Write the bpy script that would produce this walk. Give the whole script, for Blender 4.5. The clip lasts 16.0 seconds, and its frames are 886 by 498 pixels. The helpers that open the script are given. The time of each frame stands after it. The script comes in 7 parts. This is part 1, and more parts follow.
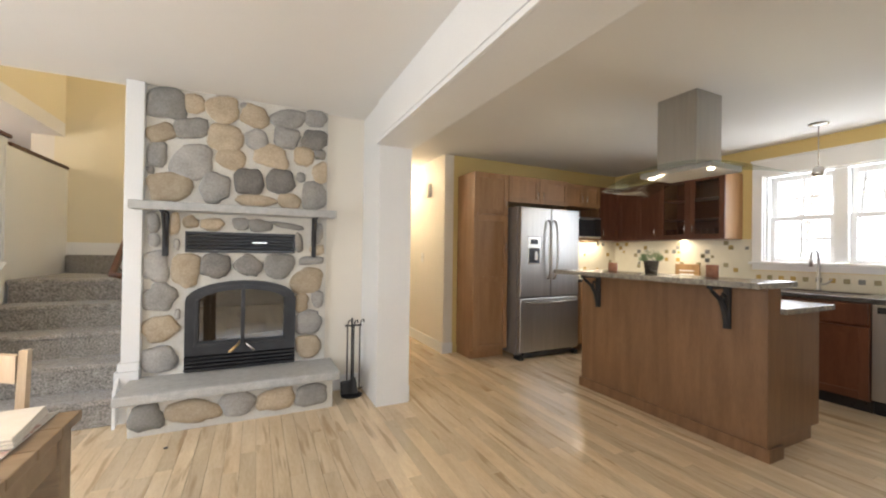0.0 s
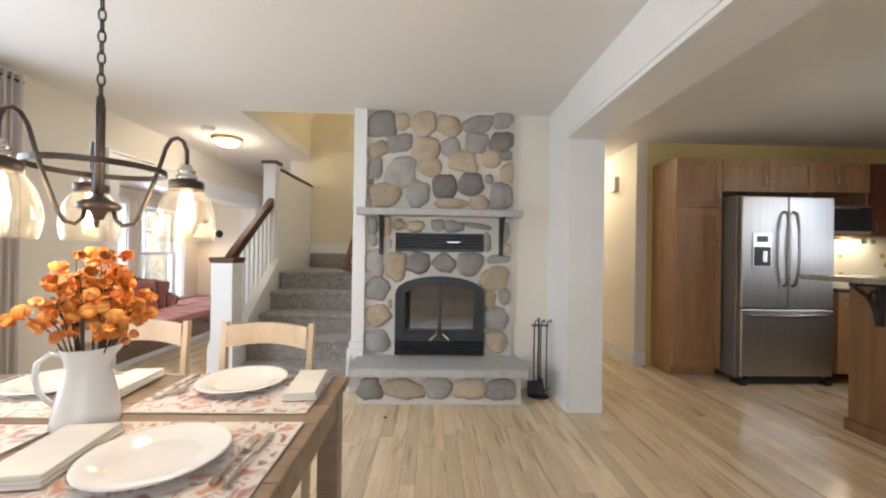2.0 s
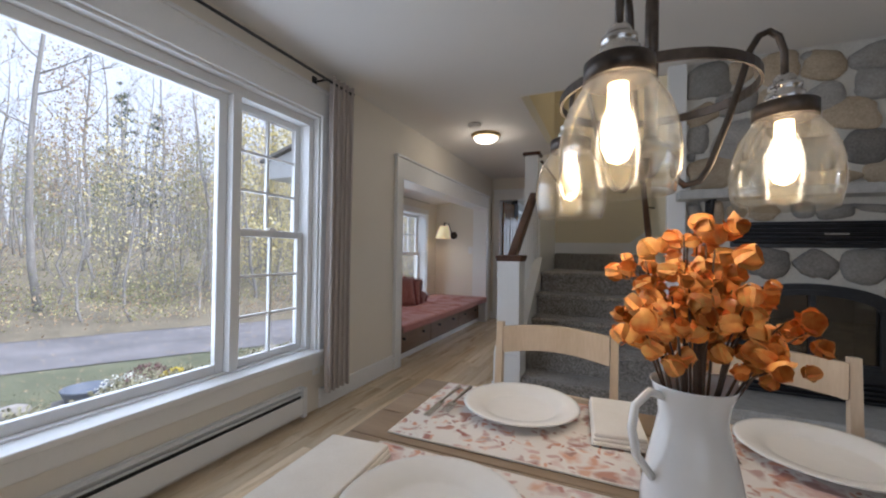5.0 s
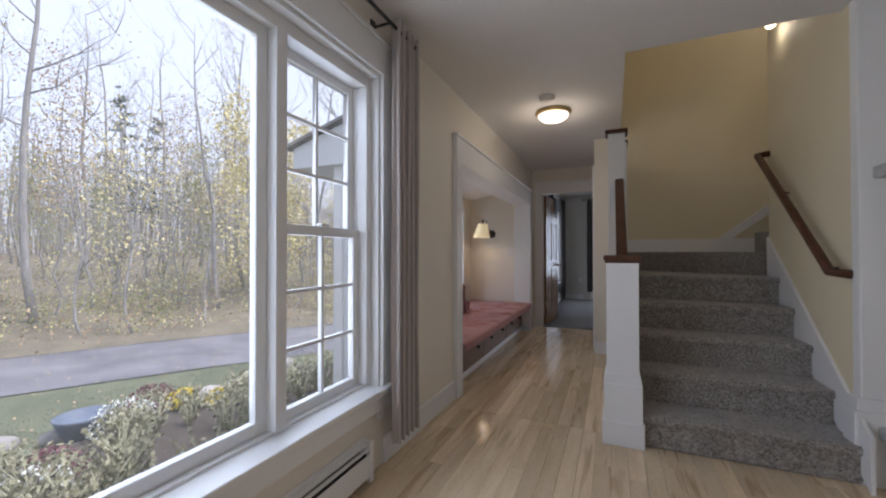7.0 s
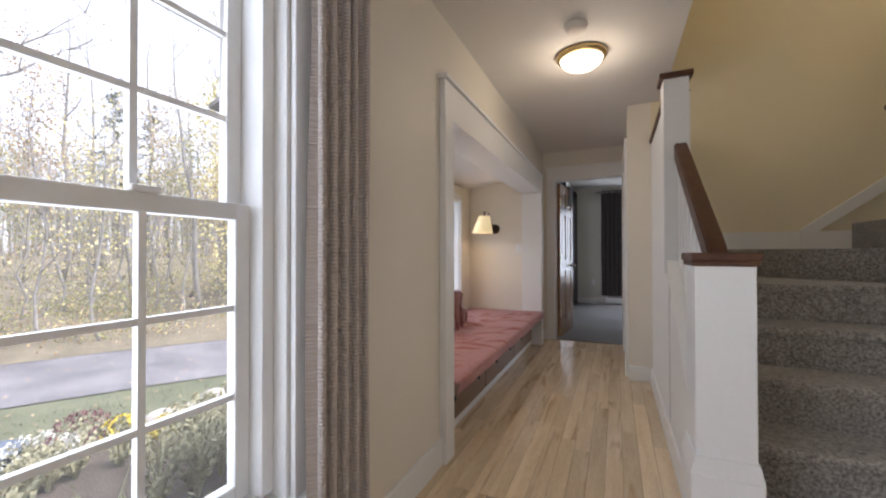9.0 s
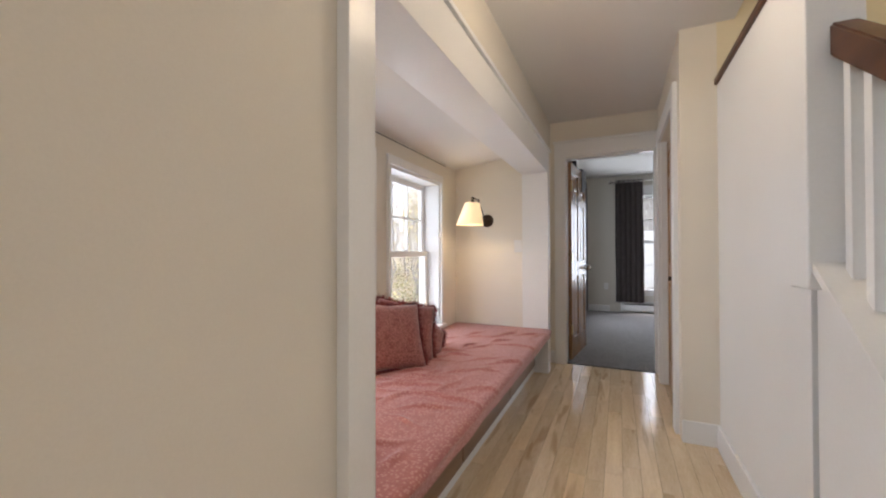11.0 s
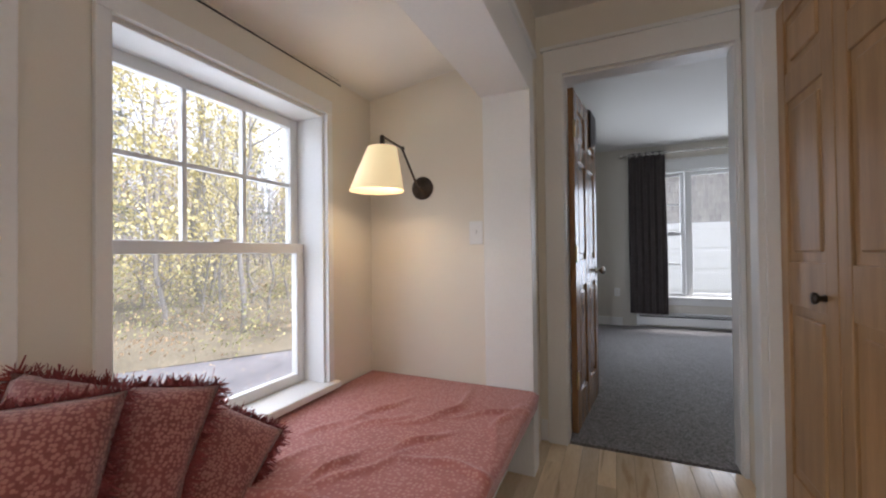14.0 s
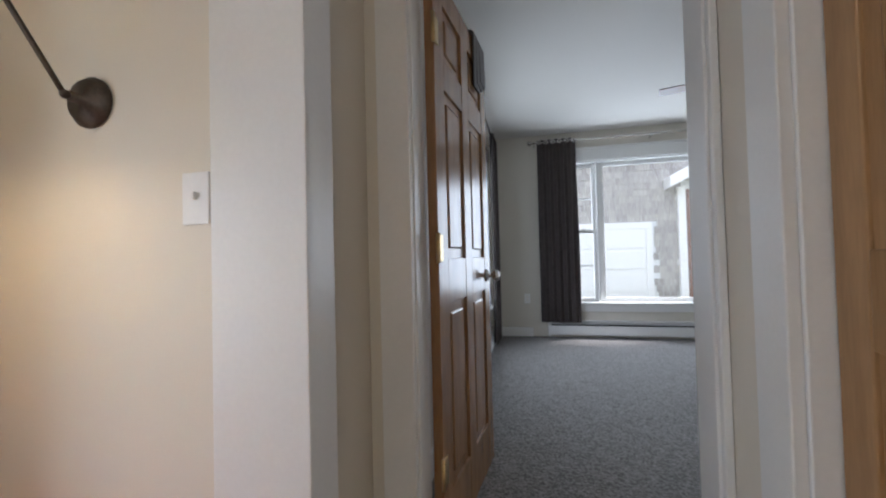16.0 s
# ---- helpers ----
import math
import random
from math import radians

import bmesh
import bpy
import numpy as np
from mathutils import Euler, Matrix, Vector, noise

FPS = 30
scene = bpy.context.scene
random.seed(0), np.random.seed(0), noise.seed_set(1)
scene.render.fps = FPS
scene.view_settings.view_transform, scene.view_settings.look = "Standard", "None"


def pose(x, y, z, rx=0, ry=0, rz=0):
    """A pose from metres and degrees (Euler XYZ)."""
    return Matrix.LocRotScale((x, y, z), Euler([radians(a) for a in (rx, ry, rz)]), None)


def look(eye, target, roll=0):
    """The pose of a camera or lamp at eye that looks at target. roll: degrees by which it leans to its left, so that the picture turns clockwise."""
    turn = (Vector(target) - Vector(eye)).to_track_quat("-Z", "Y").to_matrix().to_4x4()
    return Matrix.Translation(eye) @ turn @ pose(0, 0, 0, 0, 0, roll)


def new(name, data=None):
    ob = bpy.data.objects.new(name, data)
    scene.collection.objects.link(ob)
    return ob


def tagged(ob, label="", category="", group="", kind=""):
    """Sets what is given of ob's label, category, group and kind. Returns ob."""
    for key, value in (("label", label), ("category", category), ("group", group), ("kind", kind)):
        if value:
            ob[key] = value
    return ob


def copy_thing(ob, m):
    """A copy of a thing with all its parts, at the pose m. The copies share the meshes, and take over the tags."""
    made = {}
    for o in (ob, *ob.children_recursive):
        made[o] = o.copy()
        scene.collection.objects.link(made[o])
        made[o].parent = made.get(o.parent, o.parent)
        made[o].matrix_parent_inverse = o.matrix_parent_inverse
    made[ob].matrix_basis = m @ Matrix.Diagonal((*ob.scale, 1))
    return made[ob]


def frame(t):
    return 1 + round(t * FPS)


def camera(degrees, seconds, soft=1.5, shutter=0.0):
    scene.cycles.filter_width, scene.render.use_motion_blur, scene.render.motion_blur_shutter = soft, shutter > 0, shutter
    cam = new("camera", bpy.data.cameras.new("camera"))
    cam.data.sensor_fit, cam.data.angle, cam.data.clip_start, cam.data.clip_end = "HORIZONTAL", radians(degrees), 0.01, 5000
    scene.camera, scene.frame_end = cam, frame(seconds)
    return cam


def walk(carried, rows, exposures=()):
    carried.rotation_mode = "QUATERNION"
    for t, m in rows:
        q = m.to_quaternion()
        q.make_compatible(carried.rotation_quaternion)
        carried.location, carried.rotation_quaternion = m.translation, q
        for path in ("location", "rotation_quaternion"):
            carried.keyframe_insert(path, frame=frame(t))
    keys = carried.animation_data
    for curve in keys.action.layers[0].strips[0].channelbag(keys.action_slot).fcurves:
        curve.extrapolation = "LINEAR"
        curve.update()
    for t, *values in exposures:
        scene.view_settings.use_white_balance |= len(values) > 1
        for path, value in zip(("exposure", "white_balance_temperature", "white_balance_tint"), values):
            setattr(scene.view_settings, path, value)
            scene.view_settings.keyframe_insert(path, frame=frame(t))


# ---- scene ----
cam = camera(97.8, 16.0, soft=2.1)
PATH = [
    (0, (0.235, 0.714, 1.231), (1.103, 2.516, 1.246), 0.8),
    (0.5, (0.218, 0.744, 1.23), (0.878, 2.632, 1.244), 0.9),
    (1, (0.186, 0.759, 1.23), (0.643, 2.706, 1.241), 0.9),
    (1.5, (0.135, 0.776, 1.223), (0.384, 2.76, 1.231), 0.9),
    (2, (0.066, 0.794, 1.213), (0.125, 2.793, 1.219), 0.9),
    (2.5, (-0.029, 0.83, 1.195), (-0.12, 2.828, 1.203), 0.9),
    (3, (-0.163, 0.869, 1.175), (-0.414, 2.853, 1.184), 1.0),
    (3.5, (-0.355, 0.914, 1.157), (-0.773, 2.87, 1.165), 0.8),
    (4, (-0.519, 0.975, 1.143), (-1.087, 2.892, 1.146), 0.9),
    (4.5, (-0.732, 1.068, 1.15), (-1.456, 2.932, 1.152), 0.8),
    (5, (-0.946, 1.132, 1.143), (-1.749, 2.964, 1.156), 0.9),
    (7.5, (-1.84, 1.736, 1.137), (-2.644, 3.567, 1.157), -0.1),
    (8, (-1.897, 1.97, 1.135), (-2.701, 3.802, 1.153), -0.0),
    (8.5, (-1.942, 2.215, 1.131), (-2.75, 4.044, 1.149), -0.0),
    (9, (-2.02, 2.474, 1.125), (-2.836, 4.3, 1.143), -0.1),
    (9.5, (-2.084, 2.749, 1.11), (-2.903, 4.573, 1.133), -0.1),
    (10, (-2.132, 3.02, 1.112), (-2.954, 4.844, 1.135), -0.0),
    (12.5, (-2.401, 4.515, 1.091), (-3.235, 6.333, 1.109), -0.5),
    (13, (-2.42, 4.803, 1.085), (-3.254, 6.621, 1.104), -0.6),
    (13.5, (-2.468, 5.097, 1.071), (-3.301, 6.915, 1.093), -0.7),
    (14, (-2.477, 5.381, 1.066), (-3.292, 7.207, 1.09), -0.7),
    (14.5, (-2.461, 5.67, 1.069), (-3.197, 7.53, 1.094), -0.6),
    (15, (-2.476, 5.962, 1.056), (-3.121, 7.855, 1.085), -0.8),
    (15.5, (-2.465, 6.24, 1.049), (-3.01, 8.164, 1.084), -1.2),
    (16, (-2.389, 6.521, 1.024), (-2.838, 8.47, 1.067), -1.4),
]
EXPOSURES = [(0, 2.35, 6300, 14), (1.5, 2.2, 6100, 14), (2.5, 1.92, 5950, 14), (3.5, 1.6, 5750, 14), (4.3, 1.3, 5600, 15), (5, 0.65, 5600, 15), (7.5, 0.55, 5800, 18), (9, 1.12, 6050, 18), (10, 1.7, 6250, 17), (12.5, 1.37, 6150, 18), (14.5, 1.25, 6000, 16), (16, 1.5, 5850, 13)]
walk(cam, [(t, look(eye, target, roll)) for t, eye, target, roll in PATH], EXPOSURES)

# ---- world, sun, large lights ----
world = bpy.data.worlds.new("world")
scene.world = world
world.use_nodes = True
wn = world.node_tree
sky = wn.nodes.new("ShaderNodeTexSky")
sky.sky_type, sky.sun_disc = "NISHITA", False
sky.sun_elevation, sky.sun_rotation = radians(62), radians(63)
sky.air_density, sky.dust_density, sky.ozone_density = 1.0, 4.0, 1.0
# thin high cloud over the sky
veil = wn.nodes.new("ShaderNodeMix")
veil.data_type = "RGBA"
veil.inputs[0].default_value = 0.7
veil.inputs[7].default_value = (6.2, 6.4, 6.7, 1)
wn.links.new(sky.outputs[0], veil.inputs[6])
wn.links.new(veil.outputs[2], wn.nodes["Background"].inputs[0])
wn.nodes["Background"].inputs[1].default_value = 0.14


def lamp(name, kind, energy, colour, where, aim=None, size=0.1, size_y=None):
    data = bpy.data.lights.new(name, kind)
    data.energy, data.color = energy, colour
    if kind == "AREA":
        data.size = size
        if size_y:
            data.shape, data.size_y = "RECTANGLE", size_y
    elif kind == "POINT":
        data.shadow_soft_size = size
    ob = new(name, data)
    ob.matrix_basis = look(where, aim) if aim else pose(*where)
    return ob


sun = bpy.data.lights.new("sun", "SUN")
sun.energy, sun.angle, sun.color = 2.6, radians(10), (1.0, 0.95, 0.88)
new("sun", sun).matrix_basis = look((0, 0, 30), (-8, -4, 13))

DAY = (0.84, 0.93, 1.0)
WARM = (1.0, 0.80, 0.56)
# daylight standing in the window openings
lamp("daylight_panel", "AREA", 15, DAY, (-3.06, 2.1, 1.27), (0, 2.1, 1.1), 2.3, 1.5)
lamp("daylight_panel", "AREA", 6.2, DAY, (-4.02, 5.85, 1.12), (0, 5.85, 0.9), 1.9, 1.2)
lamp("daylight_panel", "AREA", 4.5, DAY, (5.3, 2.38, 1.65), (0, 2.38, 1.2), 1.2, 0.95)
lamp("daylight_panel", "AREA", 11, DAY, (-1.15, 11.68, 1.3), (-1.15, 0, 1.0), 1.4, 1.5)
lamp("daylight_panel", "AREA", 5, DAY, (-3.06, 10.0, 1.3), (0, 10.0, 1.0), 1.6, 1.5)
# added daylight fill in front of the unseen rear wall, which has no window
lamp("daylight_panel", "AREA", 9, DAY, (0.4, -1.96, 1.35), (0.4, 5, 1.2), 2.6, 1.5)

# ---- materials ----


def nodes(name):
    m = bpy.data.materials.new(name)
    m.use_nodes = True
    return m, m.node_tree.nodes, m.node_tree.links, m.node_tree.nodes["Principled BSDF"]


def surface(name, dark, light, scale=6.0, rough=0.5, bump=0.1, fine=60.0, metal=0.0, stretch=(1, 1, 1), vary=0.0, island=False,
            mottle=0.5, dist=0.004, spec=0.5, sheen=0.0):
    """A procedural surface: large soft mottling between two colours, fine grain, slight bump, and a tint for each piece."""
    m, n, l, b = nodes(name)
    geo = n.new("ShaderNodeNewGeometry")
    mp = n.new("ShaderNodeMapping")
    mp.inputs["Scale"].default_value = stretch
    l.new(geo.outputs["Position"], mp.inputs[0])
    where = mp.outputs[0]
    if vary:
        info = n.new("ShaderNodeObjectInfo")
        chance = geo.outputs["Random Per Island"] if island else info.outputs["Random"]
        off = n.new("ShaderNodeVectorMath")
        off.operation = "MULTIPLY_ADD"
        comb = n.new("ShaderNodeCombineXYZ")
        for k in range(3):
            l.new(chance, comb.inputs[k])
        l.new(comb.outputs[0], off.inputs[0])
        off.inputs[1].default_value = (37.0, 53.0, 71.0)
        l.new(where, off.inputs[2])
        where = off.outputs[0]
    big, small = n.new("ShaderNodeTexNoise"), n.new("ShaderNodeTexNoise")
    big.inputs["Scale"].default_value, small.inputs["Scale"].default_value = scale, fine
    big.inputs["Detail"].default_value, small.inputs["Detail"].default_value = 3, 4
    for t in (big, small):
        l.new(where, t.inputs["Vector"])
    mix = n.new("ShaderNodeMath")
    mix.operation = "MULTIPLY_ADD"
    mix.inputs[1].default_value = mottle
    l.new(big.outputs[0], mix.inputs[0])
    half = n.new("ShaderNodeMath")
    half.operation = "MULTIPLY"
    half.inputs[1].default_value = 1 - mottle
    l.new(small.outputs[0], half.inputs[0])
    l.new(half.outputs[0], mix.inputs[2])
    ramp = n.new("ShaderNodeValToRGB")
    ramp.color_ramp.elements[0].position, ramp.color_ramp.elements[1].position = 0.32, 0.68
    ramp.color_ramp.elements[0].color, ramp.color_ramp.elements[1].color = (*dark, 1), (*light, 1)
    l.new(mix.outputs[0], ramp.inputs[0])
    colour = ramp.outputs[0]
    if vary:
        hsv = n.new("ShaderNodeHueSaturation")
        rng = n.new("ShaderNodeMapRange")
        rng.inputs["To Min"].default_value, rng.inputs["To Max"].default_value = 1 - vary, 1 + vary * 0.6
        l.new(chance, rng.inputs[0])
        l.new(rng.outputs[0], hsv.inputs["Value"])
        l.new(colour, hsv.inputs["Color"])
        colour = hsv.outputs[0]
    l.new(colour, b.inputs["Base Color"])
    rr = n.new("ShaderNodeMapRange")
    rr.inputs["To Min"].default_value, rr.inputs["To Max"].default_value = max(0.02, rough - 0.08), min(1, rough + 0.08)
    l.new(small.outputs[0], rr.inputs[0])
    l.new(rr.outputs[0], b.inputs["Roughness"])
    b.inputs["Metallic"].default_value = metal
    b.inputs["Specular IOR Level"].default_value = spec
    if sheen:
        b.inputs["Sheen Weight"].default_value = sheen
    if bump:
        bp = n.new("ShaderNodeBump")
        bp.inputs["Strength"].default_value, bp.inputs["Distance"].default_value = bump, dist
        l.new(mix.outputs[0], bp.inputs["Height"])
        l.new(bp.outputs[0], b.inputs["Normal"])
    return m


def glow(name, colour, strength):
    m, n, l, b = nodes(name)
    b.inputs["Base Color"].default_value = (*colour, 1)
    b.inputs["Emission Color"].default_value = (*colour, 1)
    b.inputs["Emission Strength"].default_value = strength
    return m


def glass(name, tint=(1, 1, 1), rough=0.0, gloss=0.5, sharp=4.0, milk=0.0, base=0.025):
    """A see-through pane with a gloss that grows towards grazing view; milk mixes in a pale translucent veil."""
    m, n, l, b = nodes(name)
    n.remove(b)
    clear, shine, mix, face, power = (n.new(k) for k in ("ShaderNodeBsdfTransparent", "ShaderNodeBsdfGlossy", "ShaderNodeMixShader", "ShaderNodeLayerWeight", "ShaderNodeMath"))
    clear.inputs[0].default_value = (*tint, 1)
    shine.inputs["Roughness"].default_value = rough
    power.operation = "POWER"
    power.inputs[1].default_value = sharp
    amount = n.new("ShaderNodeMath")
    amount.operation = "MULTIPLY_ADD"
    amount.inputs[1].default_value, amount.inputs[2].default_value = gloss, base
    l.new(face.outputs["Facing"], power.inputs[0])
    l.new(power.outputs[0], amount.inputs[0])
    l.new(amount.outputs[0], mix.inputs[0])
    l.new(clear.outputs[0], mix.inputs[1])
    l.new(shine.outputs[0], mix.inputs[2])
    last = mix.outputs[0]
    if milk:
        geo, seeds, amt, soft, blend = (n.new(k) for k in ("ShaderNodeNewGeometry", "ShaderNodeTexNoise", "ShaderNodeMapRange", "ShaderNodeBsdfTranslucent", "ShaderNodeMixShader"))
        seeds.inputs["Scale"].default_value = 140
        l.new(geo.outputs["Position"], seeds.inputs["Vector"])
        amt.inputs["From Min"].default_value, amt.inputs["From Max"].default_value = 0.42, 0.68
        amt.inputs["To Min"].default_value, amt.inputs["To Max"].default_value = (milk * 0.4, milk * 2.2) if rough else (milk, milk)
        l.new(seeds.outputs[0], amt.inputs[0])
        soft.inputs[0].default_value = (1.0, 0.97, 0.9, 1)
        l.new(amt.outputs[0], blend.inputs[0])
        l.new(last, blend.inputs[1])
        l.new(soft.outputs[0], blend.inputs[2])
        last = blend.outputs[0]
    l.new(last, n["Material Output"].inputs[0])
    return m


CREAM = surface("cream_wall_paint", (0.74, 0.69, 0.60), (0.78, 0.73, 0.64), 1.5, 0.6, 0.05, 220)
YELLOW = surface("yellow_wall_paint", (0.66, 0.50, 0.20), (0.70, 0.54, 0.23), 1.5, 0.6, 0.05, 220)
STAIRPAINT = surface("stair_wall_paint", (0.73, 0.65, 0.47), (0.77, 0.69, 0.50), 1.5, 0.6, 0.05, 220)
GREYWALL = surface("bedroom_wall_paint", (0.63, 0.595, 0.525), (0.67, 0.635, 0.565), 1.5, 0.6, 0.05, 220)
CEIL = surface("ceiling_paint", (0.76, 0.74, 0.71), (0.80, 0.78, 0.75), 1.2, 0.85, 0.06, 160)
WHITE = surface("white_trim_paint", (0.78, 0.78, 0.77), (0.82, 0.82, 0.81), 2.0, 0.32, 0.04, 90)
MAPLE = surface("maple_plank", (0.66, 0.50, 0.315), (0.86, 0.71, 0.50), 2.2, 0.14, 0.05, 22, stretch=(7, 1, 7), vary=0.17, mottle=0.6, dist=0.001)
MAPLE_FAR = surface("maple_plank_joined", (0.66, 0.50, 0.315), (0.86, 0.71, 0.50), 2.2, 0.14, 0.05, 22, stretch=(7, 1, 7), vary=0.17, island=True, mottle=0.6, dist=0.001)


def heartwood(m):
    """Wavy darker heartwood figure along some of the boards."""
    n, l = m.node_tree.nodes, m.node_tree.links
    b = n["Principled BSDF"]
    old = b.inputs["Base Color"].links[0].from_socket
    first = [k for k in n if k.type == "TEX_NOISE"][0]
    mp, t, r, mx = (n.new(k) for k in ("ShaderNodeMapping", "ShaderNodeTexNoise", "ShaderNodeMapRange", "ShaderNodeMix"))
    mp.inputs["Scale"].default_value = (1.6, 1.1, 1.6)
    t.inputs["Scale"].default_value, t.inputs["Detail"].default_value, t.inputs["Distortion"].default_value = 1.3, 2, 0.6
    l.new(first.inputs["Vector"].links[0].from_socket, mp.inputs[0])
    l.new(mp.outputs[0], t.inputs["Vector"])
    r.inputs["From Min"].default_value, r.inputs["From Max"].default_value = 0.60, 0.68
    r.inputs["To Max"].default_value = 0.5
    l.new(t.outputs[0], r.inputs[0])
    mx.data_type = "RGBA"
    l.new(r.outputs[0], mx.inputs[0])
    l.new(old, mx.inputs[6])
    mx.inputs[7].default_value = (0.36, 0.215, 0.105, 1)
    l.new(mx.outputs[2], b.inputs["Base Color"])


heartwood(MAPLE)
heartwood(MAPLE_FAR)
GAP = surface("plank_gap", (0.20, 0.12, 0.065), (0.30, 0.19, 0.11), 8, 0.8)
CARPET = surface("grey_stair_carpet", (0.11, 0.098, 0.085), (0.47, 0.435, 0.39), 14, 0.95, 1.0, 85, mottle=0.2, dist=0.012, sheen=0.3)
DARKCARPET = surface("charcoal_bedroom_carpet", (0.055, 0.051, 0.049), (0.33, 0.31, 0.30), 12, 0.95, 1.0, 85, mottle=0.12, dist=0.012, sheen=0.2)
MORTAR = surface("pale_mortar", (0.56, 0.54, 0.49), (0.70, 0.68, 0.62), 5, 0.9, 0.5, 90, dist=0.006)
GREYSTONE = surface("grey_river_stone", (0.24, 0.23, 0.21), (0.43, 0.41, 0.38), 9, 0.7, 0.5, 80, vary=0.3, dist=0.006)
TANSTONE = surface("tan_river_stone", (0.37, 0.29, 0.195), (0.60, 0.50, 0.365), 9, 0.68, 0.5, 80, vary=0.25, dist=0.006)
DARKSTONE = surface("dark_river_stone", (0.13, 0.12, 0.11), (0.31, 0.29, 0.265), 9, 0.6, 0.5, 80, vary=0.25, dist=0.006)
SLAB = surface("grey_granite_slab", (0.34, 0.34, 0.33), (0.58, 0.58, 0.56), 20, 0.6, 0.3, 190, mottle=0.35)
BARK_LOG = surface("pale_split_log", (0.20, 0.16, 0.12), (0.46, 0.40, 0.33), 8, 0.9, 0.6, 40, stretch=(0.6, 4, 4))
IRON = surface("black_cast_iron", (0.016, 0.016, 0.017), (0.05, 0.05, 0.053), 8, 0.5, 0.2, 120, metal=0.3)
STOVE = surface("charcoal_stove_metal", (0.03, 0.031, 0.034), (0.06, 0.062, 0.066), 8, 0.42, 0.15, 120, metal=0.5)
BRONZE = surface("dark_bronze", (0.055, 0.045, 0.038), (0.11, 0.09, 0.075), 12, 0.38, 0.1, 100, metal=0.8)
NICKEL = surface("brushed_nickel", (0.55, 0.53, 0.50), (0.70, 0.68, 0.65), 12, 0.25, 0.05, 150, metal=1.0)
STEEL = surface("brushed_steel", (0.41, 0.40, 0.385), (0.51, 0.50, 0.48), 3, 0.34, 0.03, 90, metal=1.0, stretch=(12, 12, 0.6))
BLACK = surface("black_plastic", (0.01, 0.01, 0.011), (0.02, 0.02, 0.022), 8, 0.3, 0.03)
BRASS = surface("worn_brass", (0.55, 0.40, 0.18), (0.72, 0.55, 0.27), 14, 0.3, 0.05, 100, metal=1.0)
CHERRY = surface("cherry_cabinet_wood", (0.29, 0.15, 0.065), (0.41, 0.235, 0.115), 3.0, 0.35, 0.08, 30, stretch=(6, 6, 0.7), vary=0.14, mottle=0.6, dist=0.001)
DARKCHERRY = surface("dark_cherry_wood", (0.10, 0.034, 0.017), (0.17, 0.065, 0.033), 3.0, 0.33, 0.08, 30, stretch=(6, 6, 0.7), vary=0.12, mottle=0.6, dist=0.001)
RAILWOOD = surface("reddish_handrail_wood", (0.055, 0.02, 0.010), (0.12, 0.05, 0.023), 3.0, 0.42, 0.06, 30, stretch=(6, 1, 6), mottle=0.6, dist=0.001, spec=0.35)
ISLANDWOOD = surface("brown_island_panel", (0.15, 0.075, 0.033), (0.24, 0.13, 0.062), 3.0, 0.4, 0.08, 30, stretch=(6, 6, 0.7), vary=0.1, mottle=0.6, dist=0.001)
CUPWOOD = surface("reddish_cup_wood", (0.22, 0.085, 0.045), (0.36, 0.16, 0.09), 8, 0.4, 0.1, 60)
PINE = surface("knotty_pine_door", (0.29, 0.16, 0.068), (0.44, 0.265, 0.125), 3.0, 0.32, 0.06, 26, stretch=(7, 7, 0.7), vary=0.1, mottle=0.65, dist=0.001)
DOORWOOD = surface("varnished_brown_door", (0.22, 0.11, 0.046), (0.36, 0.195, 0.09), 3.0, 0.22, 0.06, 26, stretch=(7, 7, 0.7), vary=0.1, mottle=0.65, dist=0.001)
PALEWOOD = surface("pale_chair_wood", (0.56, 0.43, 0.29), (0.70, 0.57, 0.42), 3.0, 0.4, 0.06, 30, stretch=(6, 6, 1), vary=0.08, mottle=0.6, dist=0.001)
TABLEWOOD = surface("grey_brown_table_wood", (0.22, 0.155, 0.10), (0.36, 0.265, 0.175), 2.6, 0.36, 0.08, 30, stretch=(1, 8, 8), vary=0.12, mottle=0.6, dist=0.001)
BENCHWOOD = surface("brown_drawer_wood", (0.17, 0.095, 0.055), (0.27, 0.165, 0.10), 3.0, 0.42, 0.06, 30, stretch=(8, 1, 8), mottle=0.6, dist=0.001)
GRANITE = surface("speckled_granite", (0.09, 0.08, 0.07), (0.42, 0.38, 0.31), 40, 0.18, 0.02, 220, mottle=0.4)
DARKGRANITE = surface("dark_granite", (0.02, 0.02, 0.02), (0.14, 0.13, 0.12), 40, 0.15, 0.02, 220, mottle=0.4)
CHINA = surface("white_glazed_china", (0.80, 0.79, 0.76), (0.84, 0.83, 0.80), 3, 0.12, 0.02, 40)
LINEN = surface("cream_linen", (0.74, 0.70, 0.63), (0.82, 0.79, 0.73), 20, 0.85, 0.4, 300, dist=0.002)
CURTAIN = surface("grey_ribbed_curtain", (0.475, 0.42, 0.385), (0.515, 0.46, 0.425), 20, 0.8, 0.5, 45, stretch=(0.3, 0.3, 5), dist=0.003, sheen=0.3)


